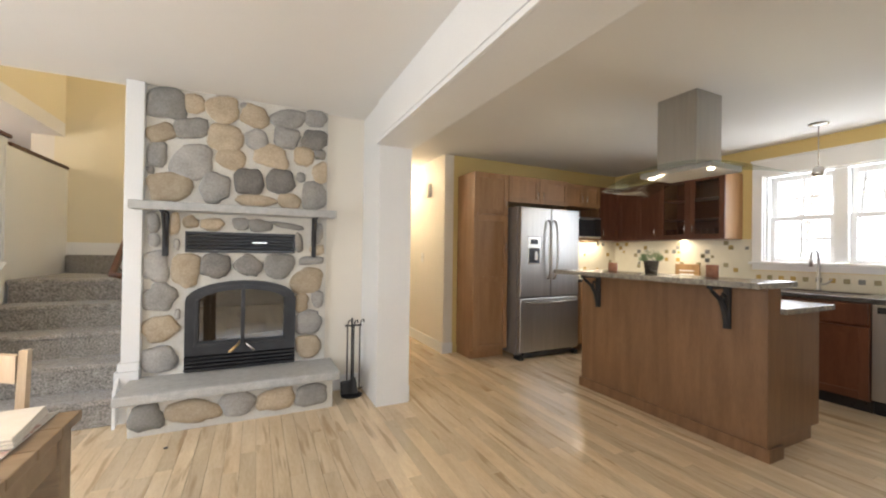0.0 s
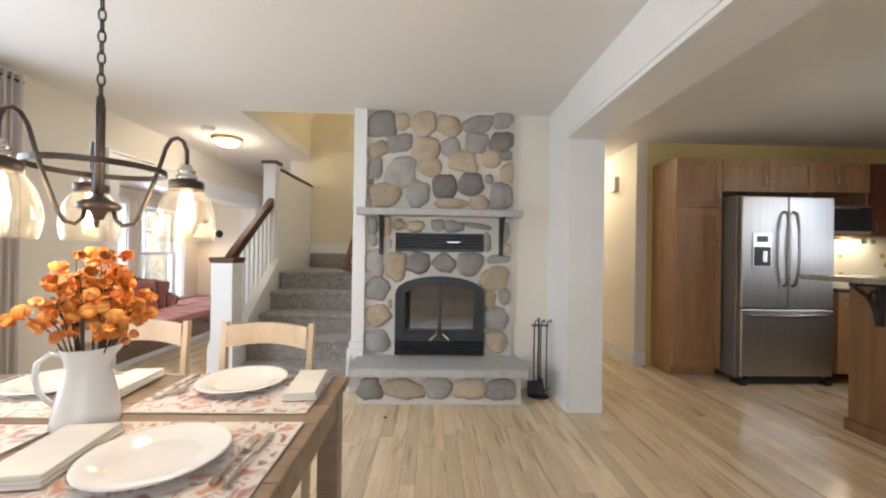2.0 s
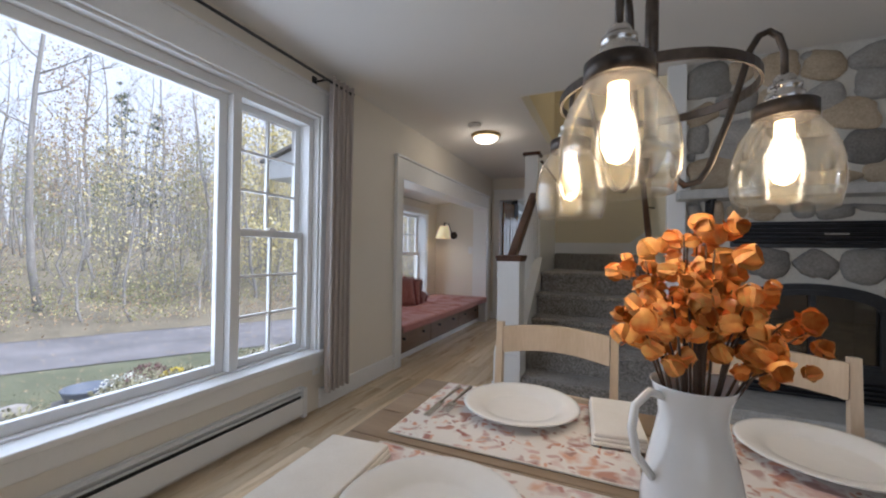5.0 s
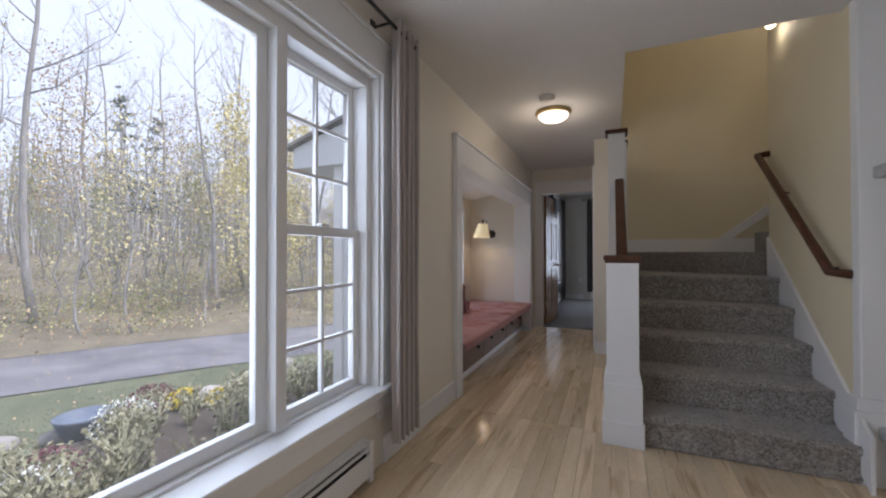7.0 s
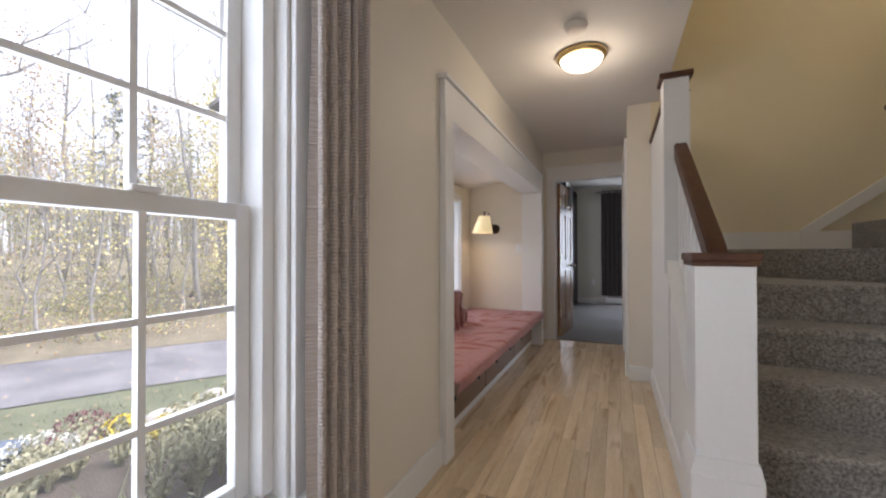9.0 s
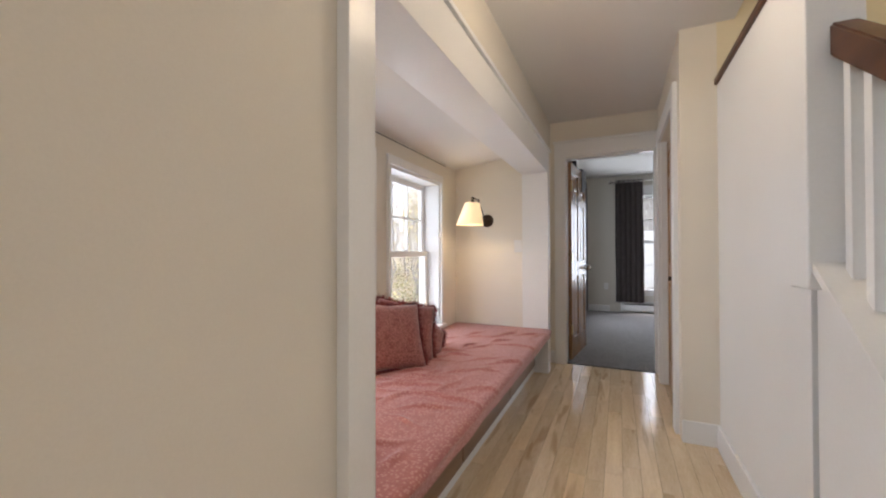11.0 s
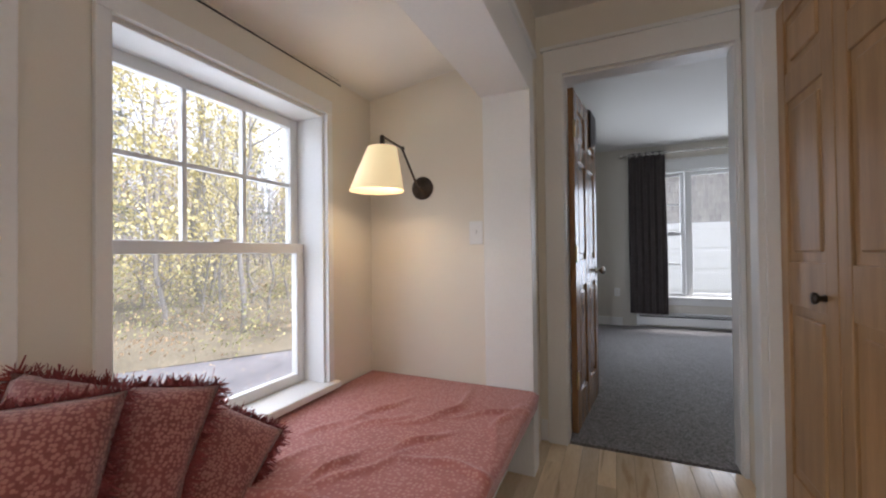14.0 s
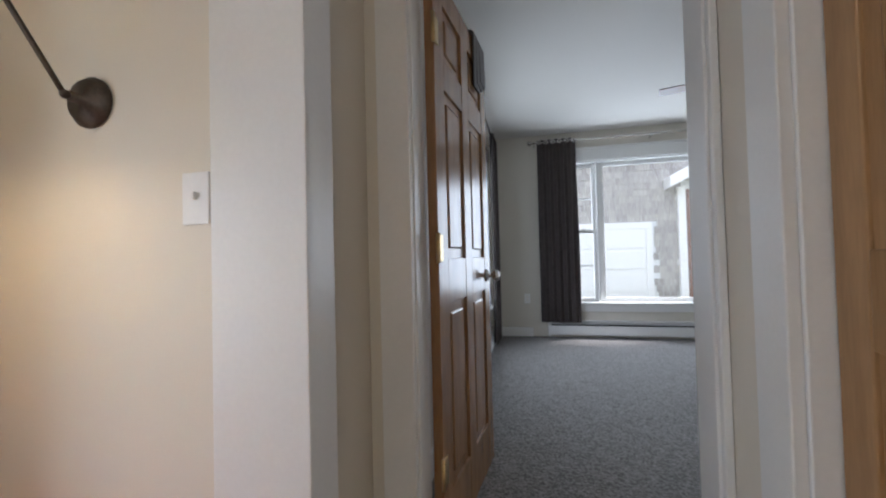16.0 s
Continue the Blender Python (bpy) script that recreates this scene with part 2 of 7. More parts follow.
def ribs(m, spacing):
    """Fine raised horizontal ribs woven into a cloth."""
    n, l = m.node_tree.nodes, m.node_tree.links
    geo, wave, bump = (n.new(k) for k in ("ShaderNodeNewGeometry", "ShaderNodeTexWave", "ShaderNodeBump"))
    wave.bands_direction = "Z"
    wave.inputs["Scale"].default_value, wave.inputs["Distortion"].default_value = 0.314 / spacing, 0.6
    wave.inputs["Detail Scale"].default_value = 4
    l.new(geo.outputs["Position"], wave.inputs["Vector"])
    bump.inputs["Strength"].default_value, bump.inputs["Distance"].default_value = 0.7, 0.003
    l.new(wave.outputs["Fac"], bump.inputs["Height"])
    l.new(bump.outputs[0], n["Principled BSDF"].inputs["Normal"])


ribs(CURTAIN, 0.011)
DARKCURTAIN = surface("dark_brown_curtain", (0.030, 0.022, 0.020), (0.060, 0.046, 0.042), 20, 0.75, 0.3, 120, dist=0.003, sheen=0.2)
CUSHION = surface("dusty_rose_textured_cover", (0.36, 0.115, 0.10), (0.53, 0.215, 0.185), 20, 0.85, 0.9, 75, dist=0.006, mottle=0.3, sheen=0.3)
FRINGE = surface("dark_red_fringe", (0.17, 0.03, 0.033), (0.29, 0.065, 0.065), 20, 0.9, 0.3, 120)
SHADE_CLOTH = glow("lit_linen_lampshade", (1.0, 0.81, 0.44), 0.22)
PETAL = surface("orange_petal", (0.78, 0.20, 0.03), (1.0, 0.56, 0.13), 20, 0.55, 0.2, 90, vary=0.35, island=True)
STEM = surface("brown_twig", (0.07, 0.045, 0.03), (0.14, 0.09, 0.055), 20, 0.8, 0.2)
# milk puts the outdoor haze into the panes as a faint pale veil
GLASS = glass("window_glass", milk=0.014)
SHADEGLASS = glass("seeded_glass", (0.96, 0.94, 0.89), 0.04, 0.6, 2.0, 0.010)
BULB = glow("warm_bulb", (1.0, 0.74, 0.38), 6)
DIFFUSER = glow("lit_diffuser", (1.0, 0.88, 0.66), 1.6)
LED = glow("warm_spot", (1.0, 0.85, 0.6), 2.5)

# ---- building helpers ----


def box(bm, x0, x1, y0, y1, z0, z1, bevel=0.0):
    made = bmesh.ops.create_cube(bm, size=1, matrix=Matrix.LocRotScale(((x0 + x1) / 2, (y0 + y1) / 2, (z0 + z1) / 2), None, (abs(x1 - x0), abs(y1 - y0), abs(z1 - z0))))
    if bevel:
        edges = list({e for v in made["verts"] for e in v.link_edges})
        bmesh.ops.bevel(bm, geom=edges, offset=bevel, segments=2, affect="EDGES", profile=0.5)
    return made["verts"]


def prism(bm, outline, axis, lo, hi):
    """A flat outline (pairs) pushed along an axis: 'x' takes (y, z), 'y' takes (x, z), 'z' takes (x, y)."""
    put = {"x": lambda a, b, d: (d, a, b), "y": lambda a, b, d: (a, d, b), "z": lambda a, b, d: (a, b, d)}[axis]
    low = [bm.verts.new(put(a, b, lo)) for a, b in outline]
    high = [bm.verts.new(put(a, b, hi)) for a, b in outline]
    n = len(outline)
    faces = [bm.faces.new(low), bm.faces.new(high)] + [bm.faces.new((low[k], low[(k + 1) % n], high[(k + 1) % n], high[k])) for k in range(n)]
    bmesh.ops.recalc_face_normals(bm, faces=faces)


def tube(bm, points, radius, seg=8, close=False):
    """A round bar along points; radius a number or one for each point."""
    pts = [Vector(p) for p in points]
    rings = []
    side = None
    for k, p in enumerate(pts):
        a, b = pts[max(k - 1, 0)], pts[min(k + 1, len(pts) - 1)]
        if close:
            a, b = pts[k - 1], pts[(k + 1) % len(pts)]
        way = (b - a).normalized()
        if side is None:
            side = way.orthogonal().normalized()
        side = (side - way * side.dot(way)).normalized()
        up = way.cross(side)
        r = radius[k] if isinstance(radius, (list, tuple)) else radius
        rings.append([bm.verts.new(p + (side * math.cos(2 * math.pi * j / seg) + up * math.sin(2 * math.pi * j / seg)) * r) for j in range(seg)])
    for k in range(len(rings) if close else len(rings) - 1):
        a, b = rings[k], rings[(k + 1) % len(rings)]
        for j in range(seg):
            bm.faces.new((a[j], a[(j + 1) % seg], b[(j + 1) % seg], b[j]))
    if not close:
        bm.faces.new(rings[0][::-1]), bm.faces.new(rings[-1])


def lathe(bm, profile, at=(0, 0, 0), seg=32, turn=None):
    """A turned shape: profile pairs (radius, height) round the z axis at a place."""
    m = Matrix.Translation(at) @ (turn or Matrix())
    rings = []
    for r, z in profile:
        if r < 1e-5:
            rings.append([bm.verts.new(m @ Vector((0, 0, z)))])
        else:
            rings.append([bm.verts.new(m @ Vector((r * math.cos(2 * math.pi * j / seg), r * math.sin(2 * math.pi * j / seg), z))) for j in range(seg)])
    for a, b in zip(rings, rings[1:]):
        for j in range(seg):
            k = (j + 1) % seg
            if len(a) == 1 and len(b) > 1:
                bm.faces.new((a[0], b[k], b[j]))
            elif len(b) == 1 and len(a) > 1:
                bm.faces.new((a[j], a[k], b[0]))
            elif len(a) > 1:
                bm.faces.new((a[j], a[k], b[k], b[j]))


def mesh(name, bm, material, smooth=False):
    data = bpy.data.meshes.new(name)
    bmesh.ops.recalc_face_normals(bm, faces=bm.faces)
    if smooth:
        for f in bm.faces:
            f.smooth = True
    bm.to_mesh(data)
    bm.free()
    data.materials.append(material)
    return data


def single(name, bm, material, label="", category="", group="", kind="", smooth=False):
    return tagged(new(name, mesh(name, bm, material, smooth)), label, category, group, kind)


def thing(name, at, label, category, group="", kind=""):
    ob = new(name)
    ob.empty_display_size = 0.1
    ob.matrix_basis = Matrix.Translation(at)
    return tagged(ob, label, category, group, kind)


def part(name, bm, material, parent, label="", smooth=False):
    ob = new(name, mesh(name, bm, material, smooth))
    ob.parent = parent
    ob.matrix_parent_inverse = parent.matrix_basis.inverted()
    if label:
        ob["label"] = label
    return ob


def bx(name, dims, material, parent, label="", bevel=0.0):
    bm = bmesh.new()
    box(bm, *dims, bevel=bevel)
    return part(name, bm, material, parent, label)


def setting(name, dims_list, material, label, category, bevel=0.0):
    bm = bmesh.new()
    for d in dims_list:
        box(bm, *d, bevel=bevel)
    return single(name, bm, material, label, category, kind="structure")

# ---- setting: floors, walls, ceilings ----


def wall_boxes(axis, f0, f1, u0, u1, z0, z1, holes):
    """Boxes of a wall across an axis between faces f0 and f1, leaving holes (u0, u1, z0, z1)."""
    out, at = [], u0
    for a, b, lo, hi in sorted(holes):
        out.append((at, a, z0, z1))
        if lo > z0:
            out.append((a, b, z0, lo))
        if hi < z1:
            out.append((a, b, hi, z1))
        at = b
    out.append((at, u1, z0, z1))
    return [(f0, f1, a, b, c, d) if axis == "x" else (a, b, f0, f1, c, d) for a, b, c, d in out if b - a > 1e-4]


H = 2.42
setting("wall_west", wall_boxes("x", -3.08, -2.88, -2.0, 7.63, -0.05, H, [(0.92, 3.32, 0.42, 2.10), (4.46, 7.245, -0.05, 1.86)]), CREAM,
        "cream painted wall with a big window and a window seat alcove", "wall")
setting("wall_alcove", wall_boxes("x", -3.98, -3.76, 4.36, 7.34, -0.05, 2.12, [(4.87, 5.765, 0.45, 1.75), (5.975, 6.86, 0.45, 1.75)])
        + [(-3.76, -3.08, 4.36, 4.46, -0.05, 2.12), (-3.76, -3.08, 7.245, 7.345, -0.05, 2.12)], CREAM, "cream walls of the window seat alcove", "wall")
bm = bmesh.new()
prism(bm, [(-3.80, 1.945), (-3.05, 2.05), (-3.05, 2.12), (-3.80, 2.12)], "y", 4.40, 7.30)
single("ceiling_alcove", bm, CEIL, "sloping white ceiling over the window seat", "ceiling", kind="structure")
setting("wall_hall_end", wall_boxes("y", 7.63, 7.75, -3.08, 1.2, -0.05, 2.6, [(-2.735, -1.94, -0.05, 2.06)]), CREAM, "cream wall at the end of the hallway", "wall")
setting("wall_closet", wall_boxes("x", -1.92, -1.80, 6.30, 7.63, -0.05, H, [(6.45, 7.35, -0.05, 2.04)]), CREAM, "cream hallway wall with a closet opening", "wall")
setting("wall_hall_corner", [(-1.92, -1.735, 6.25, 6.30, -0.05, H), (-1.80, -1.735, 6.30, 6.36, -0.05, H)], CREAM, "short cream wall beside the closet", "wall")
setting("wall_closet_inside", [(-1.40, -1.32, 6.36, 7.63, -0.05, H)], CREAM, "plain back wall inside the closet", "wall")
setting("wall_stair_back", [(-1.735, 1.10, 6.25, 6.36, -0.05, 4.9)], STAIRPAINT, "warm cream wall behind the stair landing", "wall")
setting("wall_stair_upper", [(-1.77, -1.65, 4.15, 6.25, H + 0.14, 4.9), (-1.65, 1.10, 4.15, 4.27, H + 0.14, 4.9), (1.10, 1.20, 4.15, 6.36, H + 0.14, 4.9)],
        STAIRPAINT, "warm cream walls of the open stairwell above", "wall")
setting("ceiling_stairwell", [(-1.77, 1.2, 4.13, 6.36, 4.9, 5.0)], CEIL, "white ceiling high over the stairwell", "ceiling")
setting("wall_stair_right", [(-0.61, -0.515, 4.20, 5.34, -0.05, 4.9)], STAIRPAINT, "cream wall between stairs and fireplace", "wall")
setting("wall_chimney", [(-0.515, 0.775, 4.62, 4.75, -0.05, H), (0.775, 1.10, 4.20, 4.32, -0.05, H)], CREAM, "cream wall beside the stone fireplace", "wall")
setting("wall_kitchen_stub", [(1.10, 1.37, 3.685, 8.0, -0.05, H)], WHITE, "white boxed wall end between dining room and kitchen", "wall")
setting("wall_passage", [(2.28, 2.40, 4.93, 8.0, -0.05, H), (1.10, 2.4, 8.0, 8.1, -0.05, H)], CREAM, "cream wall of the passage beside the kitchen", "wall")
setting("wall_kitchen_back", [(2.40, 5.40, 4.93, 5.05, -0.05, H)], YELLOW, "golden yellow kitchen wall behind the cabinets", "wall")
setting("wall_east", wall_boxes("x", 5.20, 5.38, -2.0, 4.93, -0.05, H, [(1.74, 3.00, 1.17, 2.10)]), YELLOW, "golden yellow kitchen wall with a window", "wall")
setting("wall_south", [(-3.08, 5.38, -2.12, -2.0, -0.05, H)], CREAM, "plain cream wall behind the dining room", "wall")
setting("wall_bedroom", wall_boxes("y", 11.52, 11.70, -3.08, 1.2, -0.05, 2.6, [(-1.95, -0.34, 0.43, 2.165)])
        + wall_boxes("x", -3.08, -2.88, 7.75, 11.52, -0.05, 2.6, [(9.3, 10.9, 0.45, 2.09)]) + [(1.08, 1.2, 7.75, 11.52, -0.05, 2.6)],
        GREYWALL, "beige-grey bedroom walls with white windows", "wall")
setting("ceiling", [(-3.08, 5.38, -2.12, 4.13, H, H + 0.14), (-3.08, -1.65, 4.13, 7.75, H, H + 0.14), (1.08, 5.38, 4.13, 8.1, H, H + 0.14),
                    (-1.65, -0.61, 4.13, 4.27, H, H + 0.14), (-0.60, 1.08, 4.13, 4.72, H, H + 0.14)], CEIL, "matt white ceiling over dining room, kitchen and hall", "ceiling")
setting("ceiling_bedroom", [(-3.08, 1.2, 7.75, 11.7, 2.53, 2.67)], CEIL, "white bedroom ceiling", "ceiling")
setting("floor_bedroom", [(-2.88, 1.08, 7.66, 11.52, -0.05, 0.006)], DARKCARPET, "charcoal grey carpet of the bedroom", "floor")
setting("beam", [(1.085, 1.37, -2.0, 3.685, 2.07, H)], WHITE, "white boxed ceiling beam between dining room and kitchen", "beam")
setting("trim_beam", [(1.068, 1.085, -2.0, 3.68, 2.07, 2.10), (1.074, 1.085, -2.0, 3.68, 2.112, 2.128), (1.37, 1.385, -2.0, 3.685, 2.07, 2.10)], WHITE,
        "narrow white moulding along the beam", "trim", bevel=0.003)

# baseboards
setting("baseboard", [(-2.88, -2.862, 3.34, 4.355, 0, 0.14), (-2.88, -2.862, -2.0, 0.3, 0, 0.14), (-2.88, -2.84, 7.62, 7.63, 0, 0.12), 
                      (-1.92, -1.72, 6.242, 6.26, 0, 0.13), (0.775, 1.1, 4.185, 4.2, 0, 0.13), (2.262, 2.28, 4.93, 8.0, 0, 0.13), (2.262, 2.40, 4.912, 4.93, 0, 0.13),
                      (-2.88, -2.862, 7.75, 9.0, 0, 0.12), (-2.85, -2.4, 11.5, 11.52, 0, 0.12), (1.37, 1.385, 3.70, 8.0, 0, 0.13)], WHITE,
        "white painted baseboard along the walls", "baseboard", bevel=0.004)


# ---- windows ----


def window(name, axis, face, out, u0, u1, z0, z1, sections, label, casing=0.09, apron=0.10, sashdepth=0.10, head=0.13, drop=0.0):
    """A window in a wall: face is the wall's inner face, out the sign of outdoors. sections: (u0, u1, kind, columns, rows above, rows below)."""
    mid = ((u0 + u1) / 2, face)
    at = (face, mid[0], z0) if axis == "x" else (mid[0], face, z0)
    w = thing(name, at, label, "window", kind="structure")

    def b(pname, a0, a1, d0, d1, c0, c1, material=WHITE, parent=w, lab="", bevel=0.003):
        d = sorted((face + out * d0, face + out * d1))
        dims = (d[0], d[1], a0, a1, c0, c1) if axis == "x" else (a0, a1, d[0], d[1], c0, c1)
        ob = bx(pname, dims, material, parent, lab, bevel)
        return ob

    # jamb lining and casing
    for a0, a1 in ((u0, u0 + 0.018), (u1 - 0.018, u1)):
        b("jamb", a0, a1, 0.001, sashdepth + 0.06, z0, z1)
    b("head_jamb", u0 + 0.018, u1 - 0.018, 0.001, sashdepth + 0.06, z1 - 0.018, z1)
    b("casing", u0 - casing, u0 + 0.006, -0.022, -0.001, z0, z1)
    b("casing", u1 - 0.006, u1 + casing, -0.022, -0.001, z0, z1)
    b("head_casing", u0 - casing, u1 + casing, -0.022, -0.001, z1, z1 + head)
    if head > 0.1:
        b("head_cap", u0 - casing - 0.012, u1 + casing + 0.012, -0.034, -0.001, z1 + head, z1 + head + 0.022)
    b("window_sill", u0 - casing - 0.02, u1 + casing + 0.02, -0.05, sashdepth - 0.005, z0 - 0.028, z0 + 0.004, bevel=0.006)
    b("apron", u0 - casing, u1 + casing, -0.018, -0.001, z0 - 0.028 - apron, z0 - 0.028)
    d = sashdepth
    edges = [u0 + 0.018] + [v for s in sections for v in s[:2]] + [u1 - 0.018]
    for k in range(0, len(edges), 2):
        if edges[k + 1] - edges[k] > 0.01:
            b("mullion", edges[k], edges[k + 1], d - 0.05, d + 0.06, z0 + 0.016, z1 - 0.018 - drop)
    bottom, top = z0 + 0.004, z1 - 0.018 - drop
    if drop:
        b("frame_head", u0 + 0.018, u1 - 0.018, d - 0.045, d + 0.06, top, z1 - 0.018)
        bottom += 0.012
        b("frame_foot", u0 + 0.018, u1 - 0.018, d - 0.03, d + 0.06, z0 + 0.004, bottom)

    def sash(a0, a1, c0, c1, dd, cols, rows, rim=0.045):
        s = b("sash", a0, a0 + rim, dd, dd + 0.035, c0, c1)
        b("stile", a1 - rim, a1, dd, dd + 0.035, c0, c1, parent=s)
        b("rail", a0 + rim, a1 - rim, dd, dd + 0.035, c0, c0 + rim, parent=s)
        b("rail", a0 + rim, a1 - rim, dd, dd + 0.035, c1 - rim, c1, parent=s)
        p = b("pane", a0 + rim, a1 - rim, dd + 0.014, dd + 0.019, c0 + rim, c1 - rim, GLASS, s, "glass pane with a faint pale haze veil", 0)
        p.visible_shadow = False
        for k in range(1, cols):
            a = a0 + rim + (a1 - a0 - 2 * rim) * k / cols
            b("muntin", a - 0.008, a + 0.008, dd + 0.006, dd + 0.027, c0 + rim, c1 - rim, parent=s, bevel=0)
        for k in range(1, rows):
            c = c0 + rim + (c1 - c0 - 2 * rim) * k / rows
            b("muntin", a0 + rim, a1 - rim, dd + 0.007, dd + 0.026, c - 0.008, c + 0.008, parent=s, bevel=0)

    for a0, a1, kind, cols, above, below in sections:
        if kind == "picture":
            sash(a0, a1, bottom, top, d, 1, 1, 0.05)
        else:
            half = bottom + (top - bottom) * 0.505
            sash(a0, a1, half - 0.02, top, d + 0.037, cols, above)
            sash(a0, a1, bottom, half + 0.022, d, cols if below > 1 else 1, below)
            b("sash_lock", (a0 + a1) / 2 - 0.03, (a0 + a1) / 2 + 0.03, d - 0.012, d + 0.02, half + 0.022, half + 0.036)
    return w


window("window_1", "x", -2.88, -1, 0.92, 3.32, 0.42, 2.10, [(0.97, 2.66, "picture", 1, 1, 1), (2.715, 3.262, "hung", 2, 3, 3)],
       "wide white window with a picture pane and a divided sash", casing=0.075, apron=0.09, head=0.17, drop=0.055)
window("window_2", "x", -3.76, -1, 4.87, 5.765, 0.45, 1.75, [(4.89, 5.745, "hung", 3, 2, 1)], "white sash window behind the window seat", casing=0.032, apron=0.03, sashdepth=0.12, head=0.07)
window("window_3", "x", -3.76, -1, 5.975, 6.86, 0.45, 1.75, [(5.995, 6.84, "hung", 3, 2, 1)], "white sash window behind the window seat", casing=0.032, apron=0.03, sashdepth=0.12, head=0.07)
window("window_4", "x", 5.2, 1, 1.74, 3.00, 1.17, 2.10, [(1.78, 2.33, "hung", 2, 2, 2), (2.43, 2.96, "hung", 2, 2, 2)], "white kitchen window over the sink", casing=0.09, apron=0.06, sashdepth=0.08, head=0.16)
window("window_5", "y", 11.52, 1, -1.95, -0.34, 0.43, 2.165, [(-1.93, -1.60, "hung", 1, 2, 2), (-1.565, -0.358, "picture", 1, 1, 1)], "white bedroom window facing the garage", casing=0.09, apron=0.08, sashdepth=0.08, head=0.14)
window("window_6", "x", -2.88, -1, 9.3, 10.9, 0.45, 2.09, [(9.34, 10.86, "picture", 1, 1, 1)], "white bedroom window beside a dark curtain", casing=0.09, apron=0.08)

# ---- openings' casings ----
setting("trim_alcove", [(-2.88, -2.842, 4.355, 4.462, 0, 1.86), (-2.88, -2.842, 7.243, 7.35, 0, 1.86), (-2.88, -2.845, 4.355, 7.35, 1.86, 2.055), (-2.88, -2.828, 4.335, 7.37, 2.055, 2.078),
                        (-3.08, -2.842, 4.455, 4.468, 0.0, 1.86), (-3.08, -2.842, 7.237, 7.25, 0.0, 1.86), (-3.09, -2.842, 4.46, 7.245, 1.852, 1.862)], WHITE,
        "wide white casing round the window seat alcove", "trim", bevel=0.003)
setting("trim_bedroom_door", [(-2.835, -2.733, 7.605, 7.63, 0, 2.06), (-1.942, -1.922, 7.605, 7.63, 0, 2.06), (-2.835, -1.925, 7.605, 7.63, 2.06, 2.20), (-2.85, -1.925, 7.595, 7.63, 2.20, 2.222),
                              (-2.742, -2.727, 7.63, 7.75, 0, 2.06), (-1.948, -1.933, 7.63, 7.75, 0, 2.06), (-2.727, -1.948, 7.63, 7.75, 2.045, 2.06)], WHITE,
        "white door casing at the bedroom doorway", "trim", bevel=0.003)
setting("trim_closet", [(-1.945, -1.92, 7.342, 7.45, 0, 2.04), (-1.945, -1.92, 6.35, 6.458, 0, 2.04), (-1.945, -1.92, 6.35, 7.45, 2.04, 2.16),
                        (-1.92, -1.80, 7.335, 7.35, 0, 2.04), (-1.92, -1.80, 6.45, 6.465, 0, 2.04)], WHITE, "white casing round the closet doors", "trim", bevel=0.003)
setting("trim_pilaster", [(-0.612, -0.502, 4.125, 4.20, 0.42, H), (-0.645, -0.502, 4.105, 4.22, 0.0, 0.36), (-0.63, -0.502, 4.115, 4.21, 0.36, 0.42)], WHITE,
        "white pilaster with a stepped base beside the fireplace", "trim", bevel=0.006)

# ---- doors ----


def panel_door(name, width, height, material, label, columns, rows, thick=0.035, kind="structure"):
    """A panelled leaf that stands on the floor from (0, 0) along +x, with raised panels in both faces. rows: pairs of heights."""
    d = thing(name, (0, 0, 0), label, "door", kind=kind)
    stile = 0.10 if columns == 2 else 0.07
    cells = []
    step = (width - stile) / columns
    for c in range(columns):
        cells.append((stile + c * step, (c + 1) * step))
    for k in range(columns + 1):
        x0 = k * step
        bx("stile", (x0, x0 + stile, -thick / 2, thick / 2, 0.012, height), material, d, bevel=0.003)
    edges = [0.012] + [v for r in rows for v in r] + [height]
    for a, b in cells:
        for k in range(0, len(edges), 2):
            bx("rail", (a, b, -thick / 2 + 0.001, thick / 2 - 0.001, edges[k], edges[k + 1]), material, d, bevel=0.003)
        for lo, hi in rows:
            p = bx("panel", (a, b, -0.006, 0.006, lo, hi), material, d)
            bx("raised_field", (a + 0.035, b - 0.035, -0.013, 0.013, lo + 0.035, hi - 0.035), material, p, bevel=0.008)
    return d


SIX = [(0.22, 0.86), (1.02, 1.62), (1.73, 1.93)]
door = panel_door("door_bedroom", 0.745, 2.035, DOORWOOD, "open brown six-panel wooden bedroom door with brass hinges", 2, SIX)
bm = bmesh.new()
for s in (-1, 1):
    lathe(bm, [(0.0, 0.0), (0.032, 0.0), (0.03, 0.006), (0.011, 0.012), (0.011, 0.03), (0.024, 0.038), (0.028, 0.05), (0.022, 0.062), (0, 0.066)],
          (0.675, s * 0.0175, 0.93), 20, Matrix.Rotation(radians(-90 * s), 4, "X"))
part("door_knob", bm, NICKEL, door, "brushed metal knob", True)
for z in (0.32, 1.055, 1.79):
    bx("hinge", (-0.004, 0.035, -0.0225, -0.0178, z - 0.045, z + 0.045), BRASS, door, "worn brass hinge", 0.002)
    bm = bmesh.new()
    tube(bm, [(-0.008, -0.02, z - 0.05), (-0.008, -0.02, z + 0.05)], 0.007, 10)
    part("hinge_pin", bm, BRASS, door, "", True)
door.matrix_basis = pose(-2.706, 7.758, 0.0, 0, 0, 83.5)

